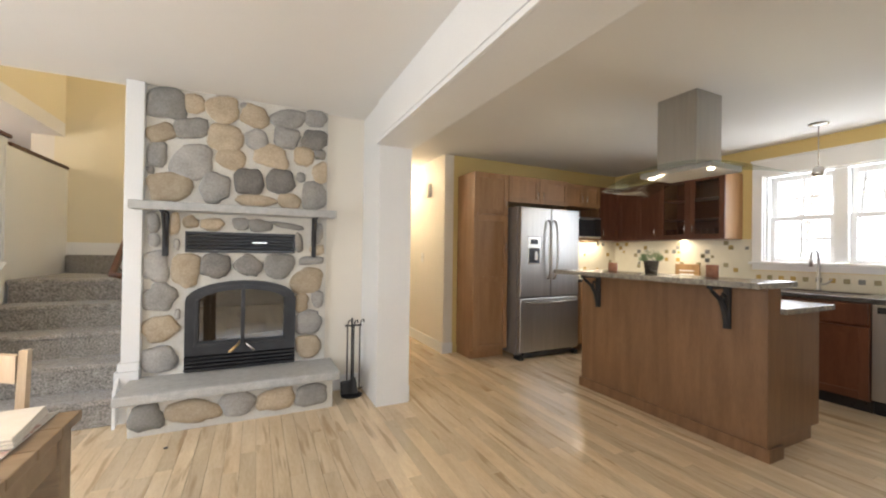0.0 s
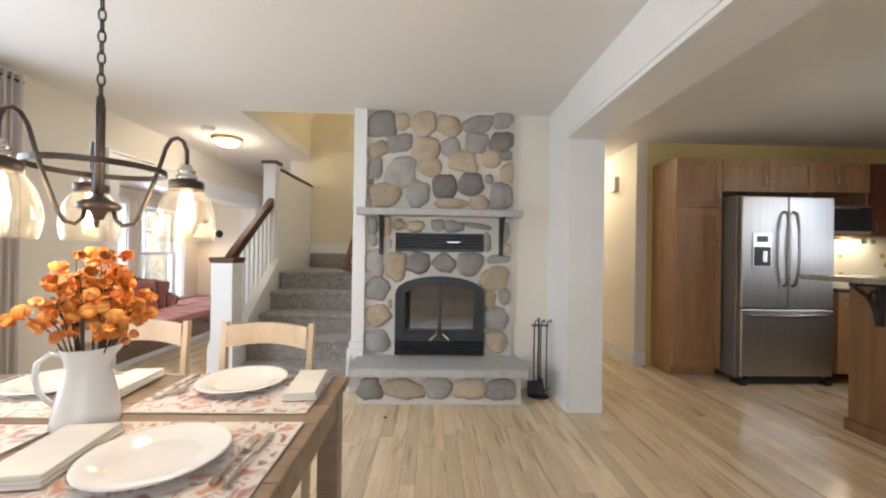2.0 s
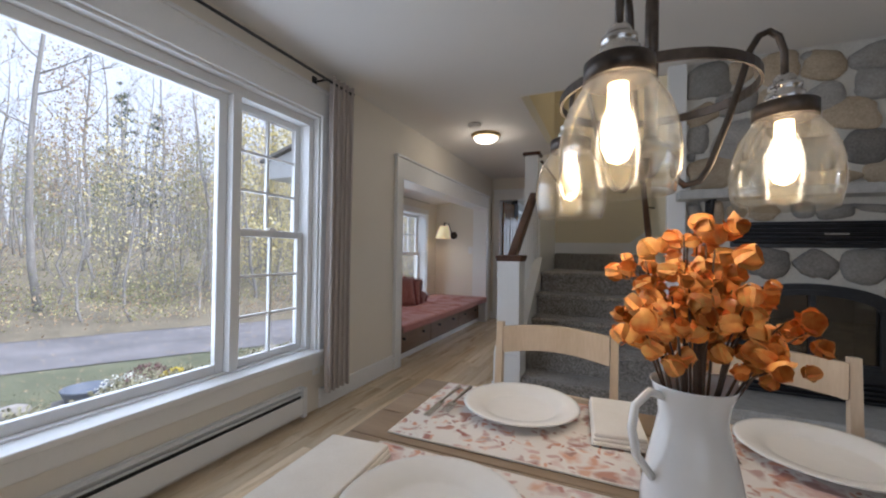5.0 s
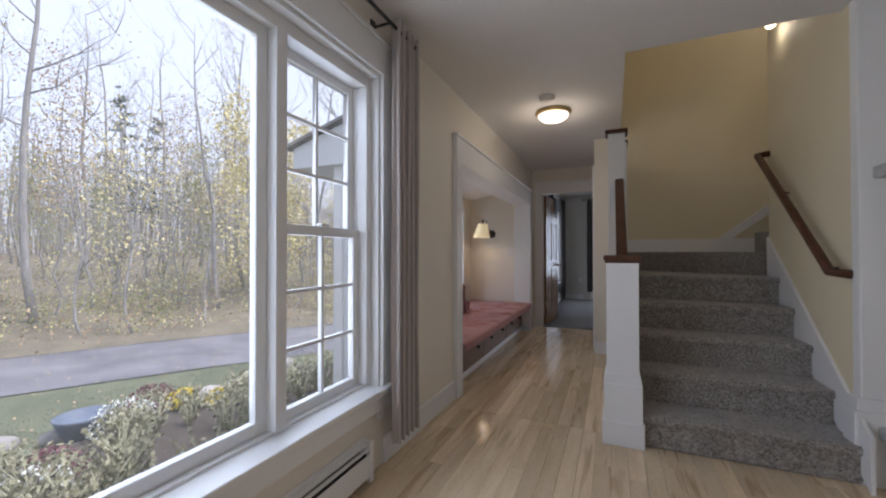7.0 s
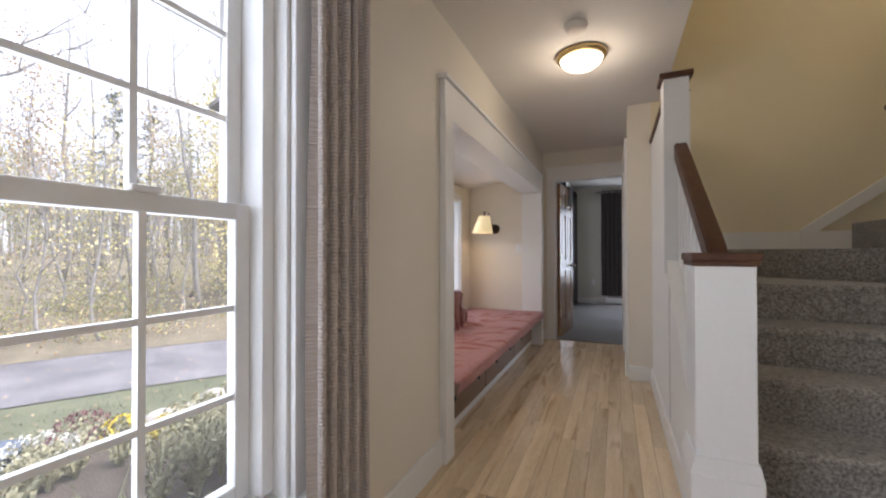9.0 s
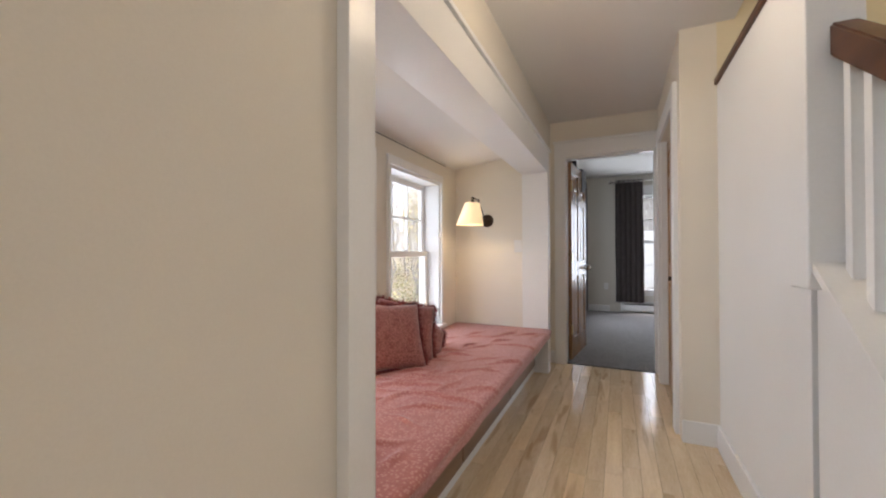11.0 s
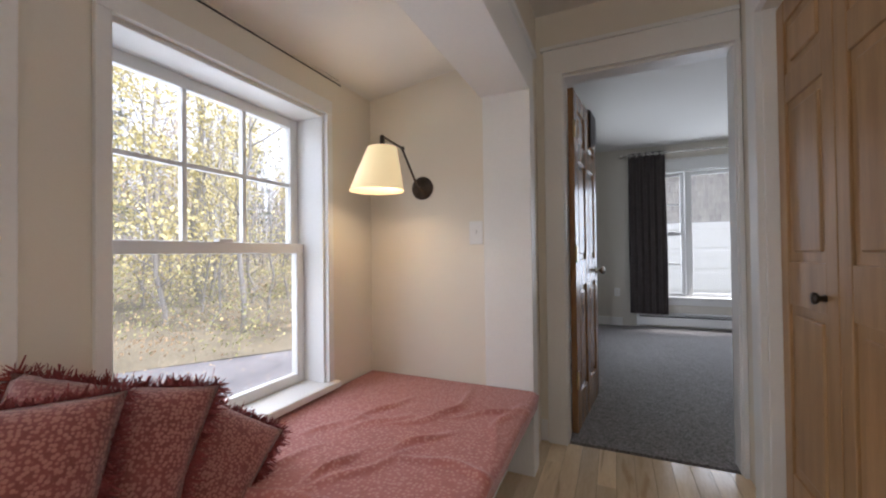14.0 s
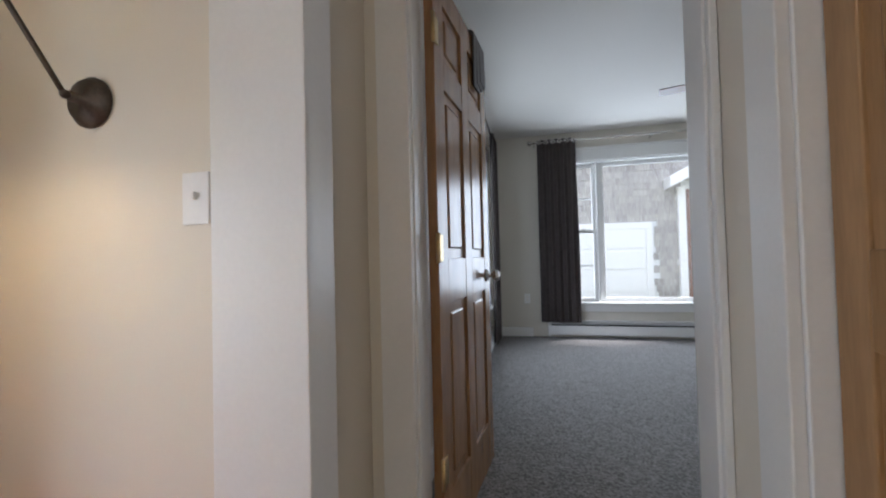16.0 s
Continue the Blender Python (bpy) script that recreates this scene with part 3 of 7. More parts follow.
for k, (y, ang) in enumerate(((6.47, 90), (6.903, 90))):
    leaf = panel_door("closet_door", 0.428, 2.02, PINE, "honey brown folding closet door with raised panels", 1, SIX, 0.03)
    if k == 1:
        bm = bmesh.new()
        lathe(bm, [(0, 0), (0.012, 0), (0.009, 0.015), (0.019, 0.024), (0.019, 0.032), (0, 0.036)], (0.075, 0.015, 0.91), 16, Matrix.Rotation(radians(-90), 4, "X"))
        part("door_knob", bm, BRONZE, leaf, "dark round knob", True)
    leaf.matrix_basis = pose(-1.862, y, 0, 0, 0, ang)

# ---- stairs ----
RISE = 0.1907
stairs = thing("stairs", (-1.1, 4.1, 0), "grey carpeted stairs turning at a landing", "stairs", kind="structure")
for k in range(5):
    y0 = 4.10 + 0.25 * k
    bm = bmesh.new()
    y1 = 6.25 if k == 4 else y0 + 0.27
    box(bm, -1.60, -0.61, y0, y1, 0.0 if k == 0 else RISE * k - 0.02, RISE * (k + 1), 0.018)
    box(bm, -1.60, -0.61, y0 - 0.022, y0 + 0.05, RISE * (k + 1) - 0.045, RISE * (k + 1) + 0.001, 0.016)
    part("step", bm, CARPET, stairs)
bm = bmesh.new()
prism(bm, [(-1.62, 6.20), (-0.62, 5.37), (0.3, 5.37), (0.3, 6.25), (-1.62, 6.25)], "z", RISE * 4.9, RISE * 6)
bmesh.ops.bevel(bm, geom=bm.edges[:], offset=0.015, segments=2, affect="EDGES")
part("step", bm, CARPET, stairs)
for k in range(4):
    bx("step", (-0.46 + 0.25 * k, 1.10, 5.37, 6.25, RISE * (5.9 + k), RISE * (7 + k)), CARPET, stairs, "", 0.016)
setting("wall_stair_flight", [(-0.515, 1.10, 5.25, 5.34, -0.05, 4.9)], STAIRPAINT, "cream wall beside the upper stair flight", "wall")
# skirt boards and stringer
bm = bmesh.new()
prism(bm, [(4.02, 0.0), (5.34, 0.9), (5.34, 1.26), (4.02, 0.26)], "x", -0.627, -0.609)
part("skirt_board", bm, WHITE, stairs, "white sloping skirt board")
bm = bmesh.new()
box(bm, -1.62, -0.46, 6.232, 6.25, 0.95, 1.28)
part("skirt_board", bm, WHITE, stairs, "white skirt board on the landing")
bm = bmesh.new()
prism(bm, [(-0.75, 1.20), (-0.46, 1.42), (0.3, 2.0), (0.3, 2.1), (-0.75, 1.29)], "y", 6.226, 6.25)
part("skirt_board", bm, WHITE, stairs, "white skirt board on the landing")
bm = bmesh.new()
prism(bm, [(4.20, 0.0), (5.06, 0.0), (5.06, 1.07), (4.20, 0.42)], "x", -1.735, -1.60)
part("stringer", bm, WHITE, stairs, "white closed stringer panel")
bm = bmesh.new()
prism(bm, [(4.20, 0.42), (5.06, 1.07), (5.06, 1.10), (4.20, 0.45)], "x", -1.755, -1.585)
part("stringer_cap", bm, WHITE, stairs, "white sloping cap board")
setting("wall_stair_guard", [(-1.735, -1.62, 5.10, 6.25, -0.05, 2.06)], WHITE, "white panelled guard wall beside the landing", "wall")
setting("baseboard_stairs", [(-1.752, -1.735, 4.26, 6.24, 0, 0.13)], WHITE, "white baseboard below the stair stringer", "baseboard", bevel=0.004)

rail = thing("stair_railing", (-1.68, 4.16, 0), "white stair railing with dark reddish wood handrail", "railing")
bm = bmesh.new()
box(bm, -1.768, -1.592, 4.07, 4.25, 0.0, 1.092, 0.004)
box(bm, -1.785, -1.575, 4.055, 4.265, 0.0, 0.36, 0.006)
box(bm, -1.795, -1.565, 4.045, 4.275, 0.0, 0.14, 0.006)
prism(bm, [(-1.785, 0.36), (-1.575, 0.36), (-1.588, 0.42), (-1.772, 0.42)], "y", 4.06, 4.26)
part("newel_post", bm, WHITE, rail, "white box newel with stepped base")
bm = bmesh.new()
box(bm, -1.783, -1.577, 4.055, 4.265, 1.093, 1.123, 0.006)
box(bm, -1.776, -1.584, 4.062, 4.258, 1.076, 1.095, 0.004)
part("newel_cap", bm, RAILWOOD, rail, "dark reddish wood cap")
bx("upper_post", (-1.765, -1.635, 5.03, 5.16, 1.0, 2.125), WHITE, rail, "white upper post", 0.004)
bm = bmesh.new()
box(bm, -1.785, -1.615, 5.01, 5.18, 2.125, 2.155, 0.005)
part("post_cap", bm, RAILWOOD, rail, "dark wood cap")
bm = bmesh.new()
prism(bm, [(4.15, 1.112), (4.27, 1.112), (5.035, 1.655), (5.035, 1.75), (4.21, 1.168)], "x", -1.712, -1.648)
bmesh.ops.bevel(bm, geom=bm.edges[:], offset=0.006, segments=2, affect="EDGES")
part("handrail", bm, RAILWOOD, rail, "dark reddish wood handrail")
for k in range(8):
    y = 4.33 + 0.094 * k
    slope = (y - 4.20) * 0.756
    bx("baluster", (-1.695, -1.662, y - 0.0165, y + 0.0165, 0.44 + slope, 1.075 + (y - 4.20) * 0.70), WHITE, rail)
bx("guard_cap", (-1.75, -1.61, 5.16, 6.25, 2.06, 2.095), RAILWOOD, rail, "wood cap on the guard wall", 0.006)
wr = thing("wall_handrail", (-0.70, 4.6, 1.0), "reddish wood handrail on metal brackets at the stair wall", "handrail")
bm = bmesh.new()
tube(bm, [(-0.612, 4.20, 1.025), (-0.69, 4.21, 1.035), (-0.69, 5.30, 1.895), (-0.612, 5.32, 1.91)], 0.024, 12)
part("rail", bm, RAILWOOD, wr, "", True)
for y in (4.32, 4.95):
    bm = bmesh.new()
    z = 1.035 + (y - 4.21) * 0.789
    tube(bm, [(-0.612, y, z - 0.07), (-0.67, y, z - 0.06), (-0.69, y, z - 0.02)], 0.007, 8)
    part("bracket", bm, BRONZE, wr, "", True)

# ---- fireplace ----
fire = thing("fireplace", (0.13, 4.15, 0), "river stone fireplace with granite mantel and raised hearth", "fireplace")
for d in wall_boxes("y", 4.17, 4.26, -0.515, 0.775, 0.0, H, [(-0.24, -0.12, 0.30, 0.84), (-0.12, 0.41, 0.30, 0.93), (0.41, 0.53, 0.30, 0.84)]):
    bx("mortar_face", d, MORTAR, fire, "pale mortar bed")
bx("mantel_shelf", (-0.56, 0.83, 4.0, 4.17, 1.50, 1.56), SLAB, fire, "grey granite mantel shelf", 0.008)
bx("hearth_slab", (-0.56, 0.83, 3.74, 4.17, 0.235, 0.30), SLAB, fire, "grey granite hearth slab", 0.012)
bx("hearth_base", (-0.50, 0.79, 3.83, 4.17, 0.0, 0.235), MORTAR, fire, "mortar hearth base", 0.006)


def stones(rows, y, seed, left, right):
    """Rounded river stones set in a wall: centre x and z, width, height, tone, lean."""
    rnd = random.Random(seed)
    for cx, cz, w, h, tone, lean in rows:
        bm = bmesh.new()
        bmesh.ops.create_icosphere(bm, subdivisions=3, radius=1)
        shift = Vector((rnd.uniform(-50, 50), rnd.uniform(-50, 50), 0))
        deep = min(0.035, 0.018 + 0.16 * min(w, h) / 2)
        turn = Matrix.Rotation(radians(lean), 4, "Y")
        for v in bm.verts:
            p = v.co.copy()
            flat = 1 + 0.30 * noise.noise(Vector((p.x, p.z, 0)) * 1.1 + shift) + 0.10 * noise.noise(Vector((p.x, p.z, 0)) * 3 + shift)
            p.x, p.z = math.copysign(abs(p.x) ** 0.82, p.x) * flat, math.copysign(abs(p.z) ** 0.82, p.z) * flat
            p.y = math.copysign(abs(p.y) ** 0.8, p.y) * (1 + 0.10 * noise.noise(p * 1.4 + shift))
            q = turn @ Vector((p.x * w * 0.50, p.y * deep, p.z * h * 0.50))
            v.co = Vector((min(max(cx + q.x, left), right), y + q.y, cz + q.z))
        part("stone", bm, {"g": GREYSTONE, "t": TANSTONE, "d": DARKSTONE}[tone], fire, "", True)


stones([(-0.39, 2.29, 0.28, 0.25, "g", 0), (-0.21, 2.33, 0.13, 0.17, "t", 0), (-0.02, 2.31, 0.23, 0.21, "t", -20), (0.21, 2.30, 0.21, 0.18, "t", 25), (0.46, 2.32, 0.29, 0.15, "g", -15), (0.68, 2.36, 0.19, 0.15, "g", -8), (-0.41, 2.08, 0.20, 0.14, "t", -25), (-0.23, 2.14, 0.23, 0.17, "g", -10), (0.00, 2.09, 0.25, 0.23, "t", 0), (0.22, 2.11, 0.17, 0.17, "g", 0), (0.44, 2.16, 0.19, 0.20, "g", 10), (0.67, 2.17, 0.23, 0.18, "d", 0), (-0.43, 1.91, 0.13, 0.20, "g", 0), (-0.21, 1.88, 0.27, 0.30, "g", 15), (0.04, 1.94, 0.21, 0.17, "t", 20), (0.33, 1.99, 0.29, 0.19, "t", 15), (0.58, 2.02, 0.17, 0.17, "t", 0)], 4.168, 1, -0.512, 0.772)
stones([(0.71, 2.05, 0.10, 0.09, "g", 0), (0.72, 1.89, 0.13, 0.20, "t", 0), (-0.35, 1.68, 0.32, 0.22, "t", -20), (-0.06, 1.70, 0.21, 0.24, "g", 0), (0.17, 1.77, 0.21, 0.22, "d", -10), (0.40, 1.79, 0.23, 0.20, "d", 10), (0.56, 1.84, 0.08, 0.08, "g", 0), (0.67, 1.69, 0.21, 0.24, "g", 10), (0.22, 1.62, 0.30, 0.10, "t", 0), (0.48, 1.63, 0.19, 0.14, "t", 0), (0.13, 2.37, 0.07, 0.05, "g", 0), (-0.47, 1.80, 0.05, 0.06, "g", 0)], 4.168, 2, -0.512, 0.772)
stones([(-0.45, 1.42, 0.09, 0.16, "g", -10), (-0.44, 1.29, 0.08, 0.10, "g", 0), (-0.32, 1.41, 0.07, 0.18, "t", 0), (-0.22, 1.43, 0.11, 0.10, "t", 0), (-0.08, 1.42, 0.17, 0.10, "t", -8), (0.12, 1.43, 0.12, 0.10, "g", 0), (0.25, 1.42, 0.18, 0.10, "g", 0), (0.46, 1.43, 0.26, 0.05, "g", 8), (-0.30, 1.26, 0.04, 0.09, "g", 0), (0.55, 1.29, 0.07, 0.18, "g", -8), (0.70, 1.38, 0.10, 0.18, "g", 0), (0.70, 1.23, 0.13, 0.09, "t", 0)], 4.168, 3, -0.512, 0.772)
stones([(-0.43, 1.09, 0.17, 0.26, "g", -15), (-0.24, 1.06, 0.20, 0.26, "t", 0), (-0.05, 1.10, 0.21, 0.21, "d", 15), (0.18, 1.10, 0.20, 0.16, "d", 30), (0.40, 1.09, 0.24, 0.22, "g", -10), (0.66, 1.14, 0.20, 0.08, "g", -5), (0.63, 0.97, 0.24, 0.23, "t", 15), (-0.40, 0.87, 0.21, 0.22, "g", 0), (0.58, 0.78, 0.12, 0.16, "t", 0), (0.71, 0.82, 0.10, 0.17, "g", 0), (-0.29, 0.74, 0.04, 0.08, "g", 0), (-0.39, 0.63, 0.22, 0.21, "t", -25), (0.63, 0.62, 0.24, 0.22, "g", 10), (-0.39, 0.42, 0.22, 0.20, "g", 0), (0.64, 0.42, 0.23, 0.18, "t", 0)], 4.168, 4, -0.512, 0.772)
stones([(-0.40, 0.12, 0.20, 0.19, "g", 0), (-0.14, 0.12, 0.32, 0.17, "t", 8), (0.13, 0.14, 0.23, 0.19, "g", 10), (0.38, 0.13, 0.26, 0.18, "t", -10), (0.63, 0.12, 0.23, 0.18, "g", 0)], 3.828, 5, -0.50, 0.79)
for x in (-0.37, 0.67):
    bm = bmesh.new()
    box(bm, x - 0.018, x + 0.018, 4.135, 4.168, 1.17, 1.50, 0.003)
    tube(bm, [(x, 4.04, 1.492), (x, 4.06, 1.44), (x, 4.12, 1.33), (x, 4.145, 1.24)], 0.012, 8)
    box(bm, x - 0.016, x + 0.016, 4.02, 4.15, 1.485, 1.50, 0.003)
    part("mantel_bracket", bm, IRON, fire, "black iron bracket")
vent = thing("vent_grille", (0.135, 4.15, 1.21), "black louvred metal vent grille in the fireplace", "vent")
bx("frame", (-0.25, 0.52, 4.150, 4.172, 1.20, 1.36), BLACK, vent, "", 0.003)
for k in range(5):
    bm = bmesh.new()
    z = 1.222 + 0.026 * k
    prism(bm, [(4.152, z), (4.130, z + 0.010), (4.130, z + 0.014), (4.152, z + 0.02)], "x", -0.235, 0.505)
    part("slat", bm, IRON, vent)
bx("badge", (0.20, 0.31, 4.124, 4.129, 1.278, 1.286), NICKEL, vent, "small bright plate")

# arched fireplace insert
insert = thing("fireplace_insert", (0.145, 4.15, 0.30), "charcoal arched wood-burning fireplace insert with glass doors", "fireplace insert")
CX, HALF = 0.145, 0.385


def arch(w, foot, side, rise, n=14):
    top = [(CX + w * math.cos(math.pi * k / n), side + rise * math.sin(math.pi * k / n) ** 0.9) for k in range(n + 1)]
    return [(CX + w, foot)] + top + [(CX - w, foot)]


def arch_ring(bm, outer, inner, y0, y1):
    n = len(outer)
    rows = [[bm.verts.new((a, y, b)) for a, b in o] for o in (outer, inner) for y in (y0, y1)]
    of, ob, nf, nb = rows
    for k in range(n):
        j = (k + 1) % n
        for a, b in ((of, nf), (ob, nb), (of, ob), (nf, nb)):
            bm.faces.new((a[k], a[j], b[j], b[k]))


bm = bmesh.new()
arch_ring(bm, arch(HALF, 0.43, 0.83, 0.155), arch(0.335, 0.50, 0.825, 0.122), 4.125, 4.175)
part("surround", bm, STOVE, insert, "charcoal metal arched surround")
bm = bmesh.new()
arch_ring(bm, arch(0.338, 0.495, 0.827, 0.124), arch(0.302, 0.53, 0.812, 0.106), 4.112, 4.14)
part("door_frame", bm, STOVE, insert)
bx("door_stile", (CX - 0.014, CX + 0.014, 4.105, 4.14, 0.50, 0.925), STOVE, insert, "", 0.003)
for s in (-1, 1):
    bx("door_bar", (CX + s * 0.305 - 0.011, CX + s * 0.305 + 0.011, 4.10, 4.12, 0.50, 0.85), STOVE, insert, "", 0.003)
    bm = bmesh.new()
    tube(bm, [(CX + s * 0.02, 4.10, 0.52), (CX + s * 0.03, 4.06, 0.50), (CX + s * 0.085, 4.03, 0.455)], [0.006, 0.009, 0.011], 10)
    part("handle", bm, NICKEL if s > 0 else BRASS, insert, "coiled metal handle", True)
bx("lower_bar", (CX - 0.32, CX + 0.32, 4.10, 4.125, 0.495, 0.52), STOVE, insert, "", 0.004)
FIREGLASS = glass("smoked_fire_glass", (0.50, 0.48, 0.45), 0.03, 0.6, 3.0, base=0.16)
bm = bmesh.new()
prism(bm, arch(0.306, 0.525, 0.815, 0.109), "y", 4.128, 4.136)
part("glass", bm, FIREGLASS, insert, "dark smoked glass").visible_shadow = False
bx("lower_back", (CX - HALF, CX + HALF, 4.15, 4.20, 0.30, 0.43), BLACK, insert)
for k in range(4):
    bm = bmesh.new()
    z = 0.312 + 0.028 * k
    prism(bm, [(4.15, z), (4.112, z + 0.008), (4.112, z + 0.016), (4.15, z + 0.022)], "x", CX - HALF, CX + HALF)
    part("louvre", bm, IRON, insert)
FIREBRICK = surface("sooty_firebrick", (0.10, 0.085, 0.07), (0.42, 0.36, 0.29), 5, 0.9, 0.4, 40)
bm = bmesh.new()
for d in ((CX - 0.38, CX + 0.38, 4.50, 4.53, 0.43, 0.935), (CX - 0.38, CX - 0.35, 4.265, 4.50, 0.43, 0.935), (CX + 0.35, CX + 0.38, 4.265, 4.50, 0.43, 0.935),
          (CX - 0.38, CX + 0.38, 4.265, 4.53, 0.935, 0.95), (CX - 0.38, CX + 0.38, 4.205, 4.53, 0.41, 0.43)):
    box(bm, *d)
part("firebox", bm, FIREBRICK, insert, "sooty firebrick lining")
for k, (x, z, n) in enumerate(((CX - 0.20, 0.47, 0.38), (CX + 0.02, 0.475, 0.34), (CX - 0.10, 0.55, 0.33))):
    bm = bmesh.new()
    tube(bm, [(x - 0.02, 4.30, z), (x + n * 0.5, 4.34 + 0.02 * k, z + 0.01), (x + n * 0.8, 4.37, z + 0.015)], [0.036, 0.04, 0.035], 9)
    part("log", bm, BARK_LOG, insert, "split grey log", True)

# fire tools
tools = thing("fire_tools", (0.98, 4.0, 0), "black iron fire tools on a stand beside the hearth", "fire tools")
bm = bmesh.new()
lathe(bm, [(0, 0), (0.085, 0), (0.09, 0.008), (0.07, 0.016), (0.02, 0.024), (0, 0.026)], (0.98, 4.02, 0), 24)
part("base", bm, IRON, tools, "", True)
bm = bmesh.new()
tube(bm, [(0.98, 4.03, 0.02), (0.98, 4.03, 0.62), (0.98, 4.03, 0.655)], 0.008, 8)
box(bm, 0.92, 1.06, 4.02, 4.04, 0.585, 0.597)
part("stand", bm, IRON, tools)
for k, (dx, dy) in enumerate(((-0.05, -0.03), (0.0, -0.045), (0.055, -0.03))):
    bm = bmesh.new()
    x, y = 0.985 + dx, 4.03 + dy
    tube(bm, [(x, y, 0.12), (x, y, 0.60), (x + 0.012, y, 0.635), (x + 0.03, y, 0.645), (x + 0.034, y, 0.62)], 0.006, 8)
    if k == 0:
        box(bm, x - 0.055, x + 0.055, y - 0.03, y + 0.004, 0.03, 0.14, 0.012)
    elif k == 1:
        lathe(bm, [(0, 0.16), (0.02, 0.16), (0.045, 0.04), (0, 0.04)], (x, y, 0), 12)
    else:
        tube(bm, [(x, y, 0.13), (x, y, 0.05), (x + 0.03, y, 0.07)], 0.006, 8)
    part(("shovel", "brush", "poker")[k], bm, IRON, tools)

# ---- dining table and what is on it ----
table = thing("dining_table", (-0.89, 1.83, 0), "grey-brown wooden dining table set for four", "table")
for k in range(6):
    y0 = 1.45 + 0.79 * k / 6
    bx("board", (-1.48, -0.232, y0 + 0.0008, y0 + 0.79 / 6 - 0.0008, 0.712, 0.74), TABLEWOOD, table, "", 0.003)
for y0, y1 in ((1.475, 1.498), (2.192, 2.215)):
    bx("apron", (-1.42, -0.29, y0, y1, 0.62, 0.712), TABLEWOOD, table)
for x0, x1 in ((-1.455, -1.432), (-0.28, -0.257)):
    bx("apron", (x0, x1, 1.52, 2.17, 0.62, 0.712), TABLEWOOD, table)
for x in (-1.43, -0.285):
    for y in (1.505, 2.185):
        bx("leg", (x - 0.036, x + 0.036, y - 0.036, y + 0.036, 0, 0.712), TABLEWOOD, table, "", 0.005)


def floral():
    m, n, l, b = nodes("floral_placemat")
    geo, v1, v2, ns = (n.new(k) for k in ("ShaderNodeNewGeometry", "ShaderNodeTexVoronoi", "ShaderNodeTexVoronoi", "ShaderNodeTexNoise"))
    ns.inputs["Scale"].default_value = 17
    add = n.new("ShaderNodeVectorMath")
    add.operation = "MULTIPLY_ADD"
    add.inputs[1].default_value = (0.11, 0.11, 0.05)
    l.new(geo.outputs["Position"], ns.inputs["Vector"])
    l.new(ns.outputs["Color"], add.inputs[0])
    l.new(geo.outputs["Position"], add.inputs[2])
    last = None
    for v, s, lo, hi in ((v1, 24, 0.26, 0.56), (v2, 48, 0.26, 0.46)):
        v.inputs["Scale"].default_value = s
        l.new(add.outputs[0], v.inputs["Vector"])
        r = n.new("ShaderNodeMapRange")
        r.inputs["From Min"].default_value, r.inputs["From Max"].default_value = lo, hi
        r.inputs["To Min"].default_value, r.inputs["To Max"].default_value = 1, 0
        l.new(v.outputs["Distance"], r.inputs[0])
        hue = n.new("ShaderNodeValToRGB")
        e = hue.color_ramp.elements
        e[0].color, e[1].color = (0.34, 0.13, 0.10, 1), (0.66, 0.42, 0.30, 1)
        e.new(0.45).color = (0.62, 0.44, 0.40, 1)
        e.new(0.62).color = (0.34, 0.21, 0.18, 1)
        e.new(0.8).color = (0.60, 0.30, 0.20, 1)
        sep = n.new("ShaderNodeSeparateColor")
        l.new(v.outputs["Color"], sep.inputs[0])
        l.new(sep.outputs[0], hue.inputs[0])
        keep = n.new("ShaderNodeMath")
        keep.operation = "GREATER_THAN"
        keep.inputs[1].default_value = 0.30
        l.new(sep.outputs[1], keep.inputs[0])
        mul = n.new("ShaderNodeMath")
        mul.operation = "MULTIPLY"
        l.new(keep.outputs[0], mul.inputs[0])
        l.new(r.outputs[0], mul.inputs[1])
        mx = n.new("ShaderNodeMix")
        mx.data_type = "RGBA"
        l.new(mul.outputs[0], mx.inputs[0])
        if last is None:
            mx.inputs[6].default_value = (0.74, 0.70, 0.65, 1)
        else:
            l.new(last, mx.inputs[6])
        l.new(hue.outputs[0], mx.inputs[7])
        last = mx.outputs[2]
    l.new(last, b.inputs["Base Color"])
    b.inputs["Roughness"].default_value = 0.9
    return m


FLORAL = floral()


def placemat(x0, x1, y0, y1, seed):
    rnd = random.Random(seed)
    bm = bmesh.new()
    nx, ny = 28, 20
    sh = rnd.uniform(0, 50)
    for lift in (0.0, 0.003):
        grid = [[bm.verts.new((x0 + (x1 - x0) * i / nx + 0.004 * noise.noise(Vector((sh, j * 0.4, 0))), y0 + (y1 - y0) * j / ny + 0.004 * noise.noise(Vector((i * 0.4, sh, 0))),
                               0.7415 + lift + 0.002 * max(0, noise.noise(Vector((i * 0.25, j * 0.25, sh)))))) for j in range(ny + 1)] for i in range(nx + 1)]
        for i in range(nx):
            for j in range(ny):
                bm.faces.new((grid[i][j], grid[i + 1][j], grid[i + 1][j + 1], grid[i][j + 1]))
    mat = single("placemat", bm, FLORAL, "cream placemat with a faded pink floral print", "placemat", "place settings", smooth=True)
    bm = bmesh.new()
    tube(bm, [(x0, y0, 0.7432), (x1, y0, 0.7432), (x1, y1, 0.7432), (x0, y1, 0.7432), (x0, y0 + 0.001, 0.7432)], 0.0022, 6)
    part("hem", bm, LINEN, mat, "cream stitched hem")
    return mat


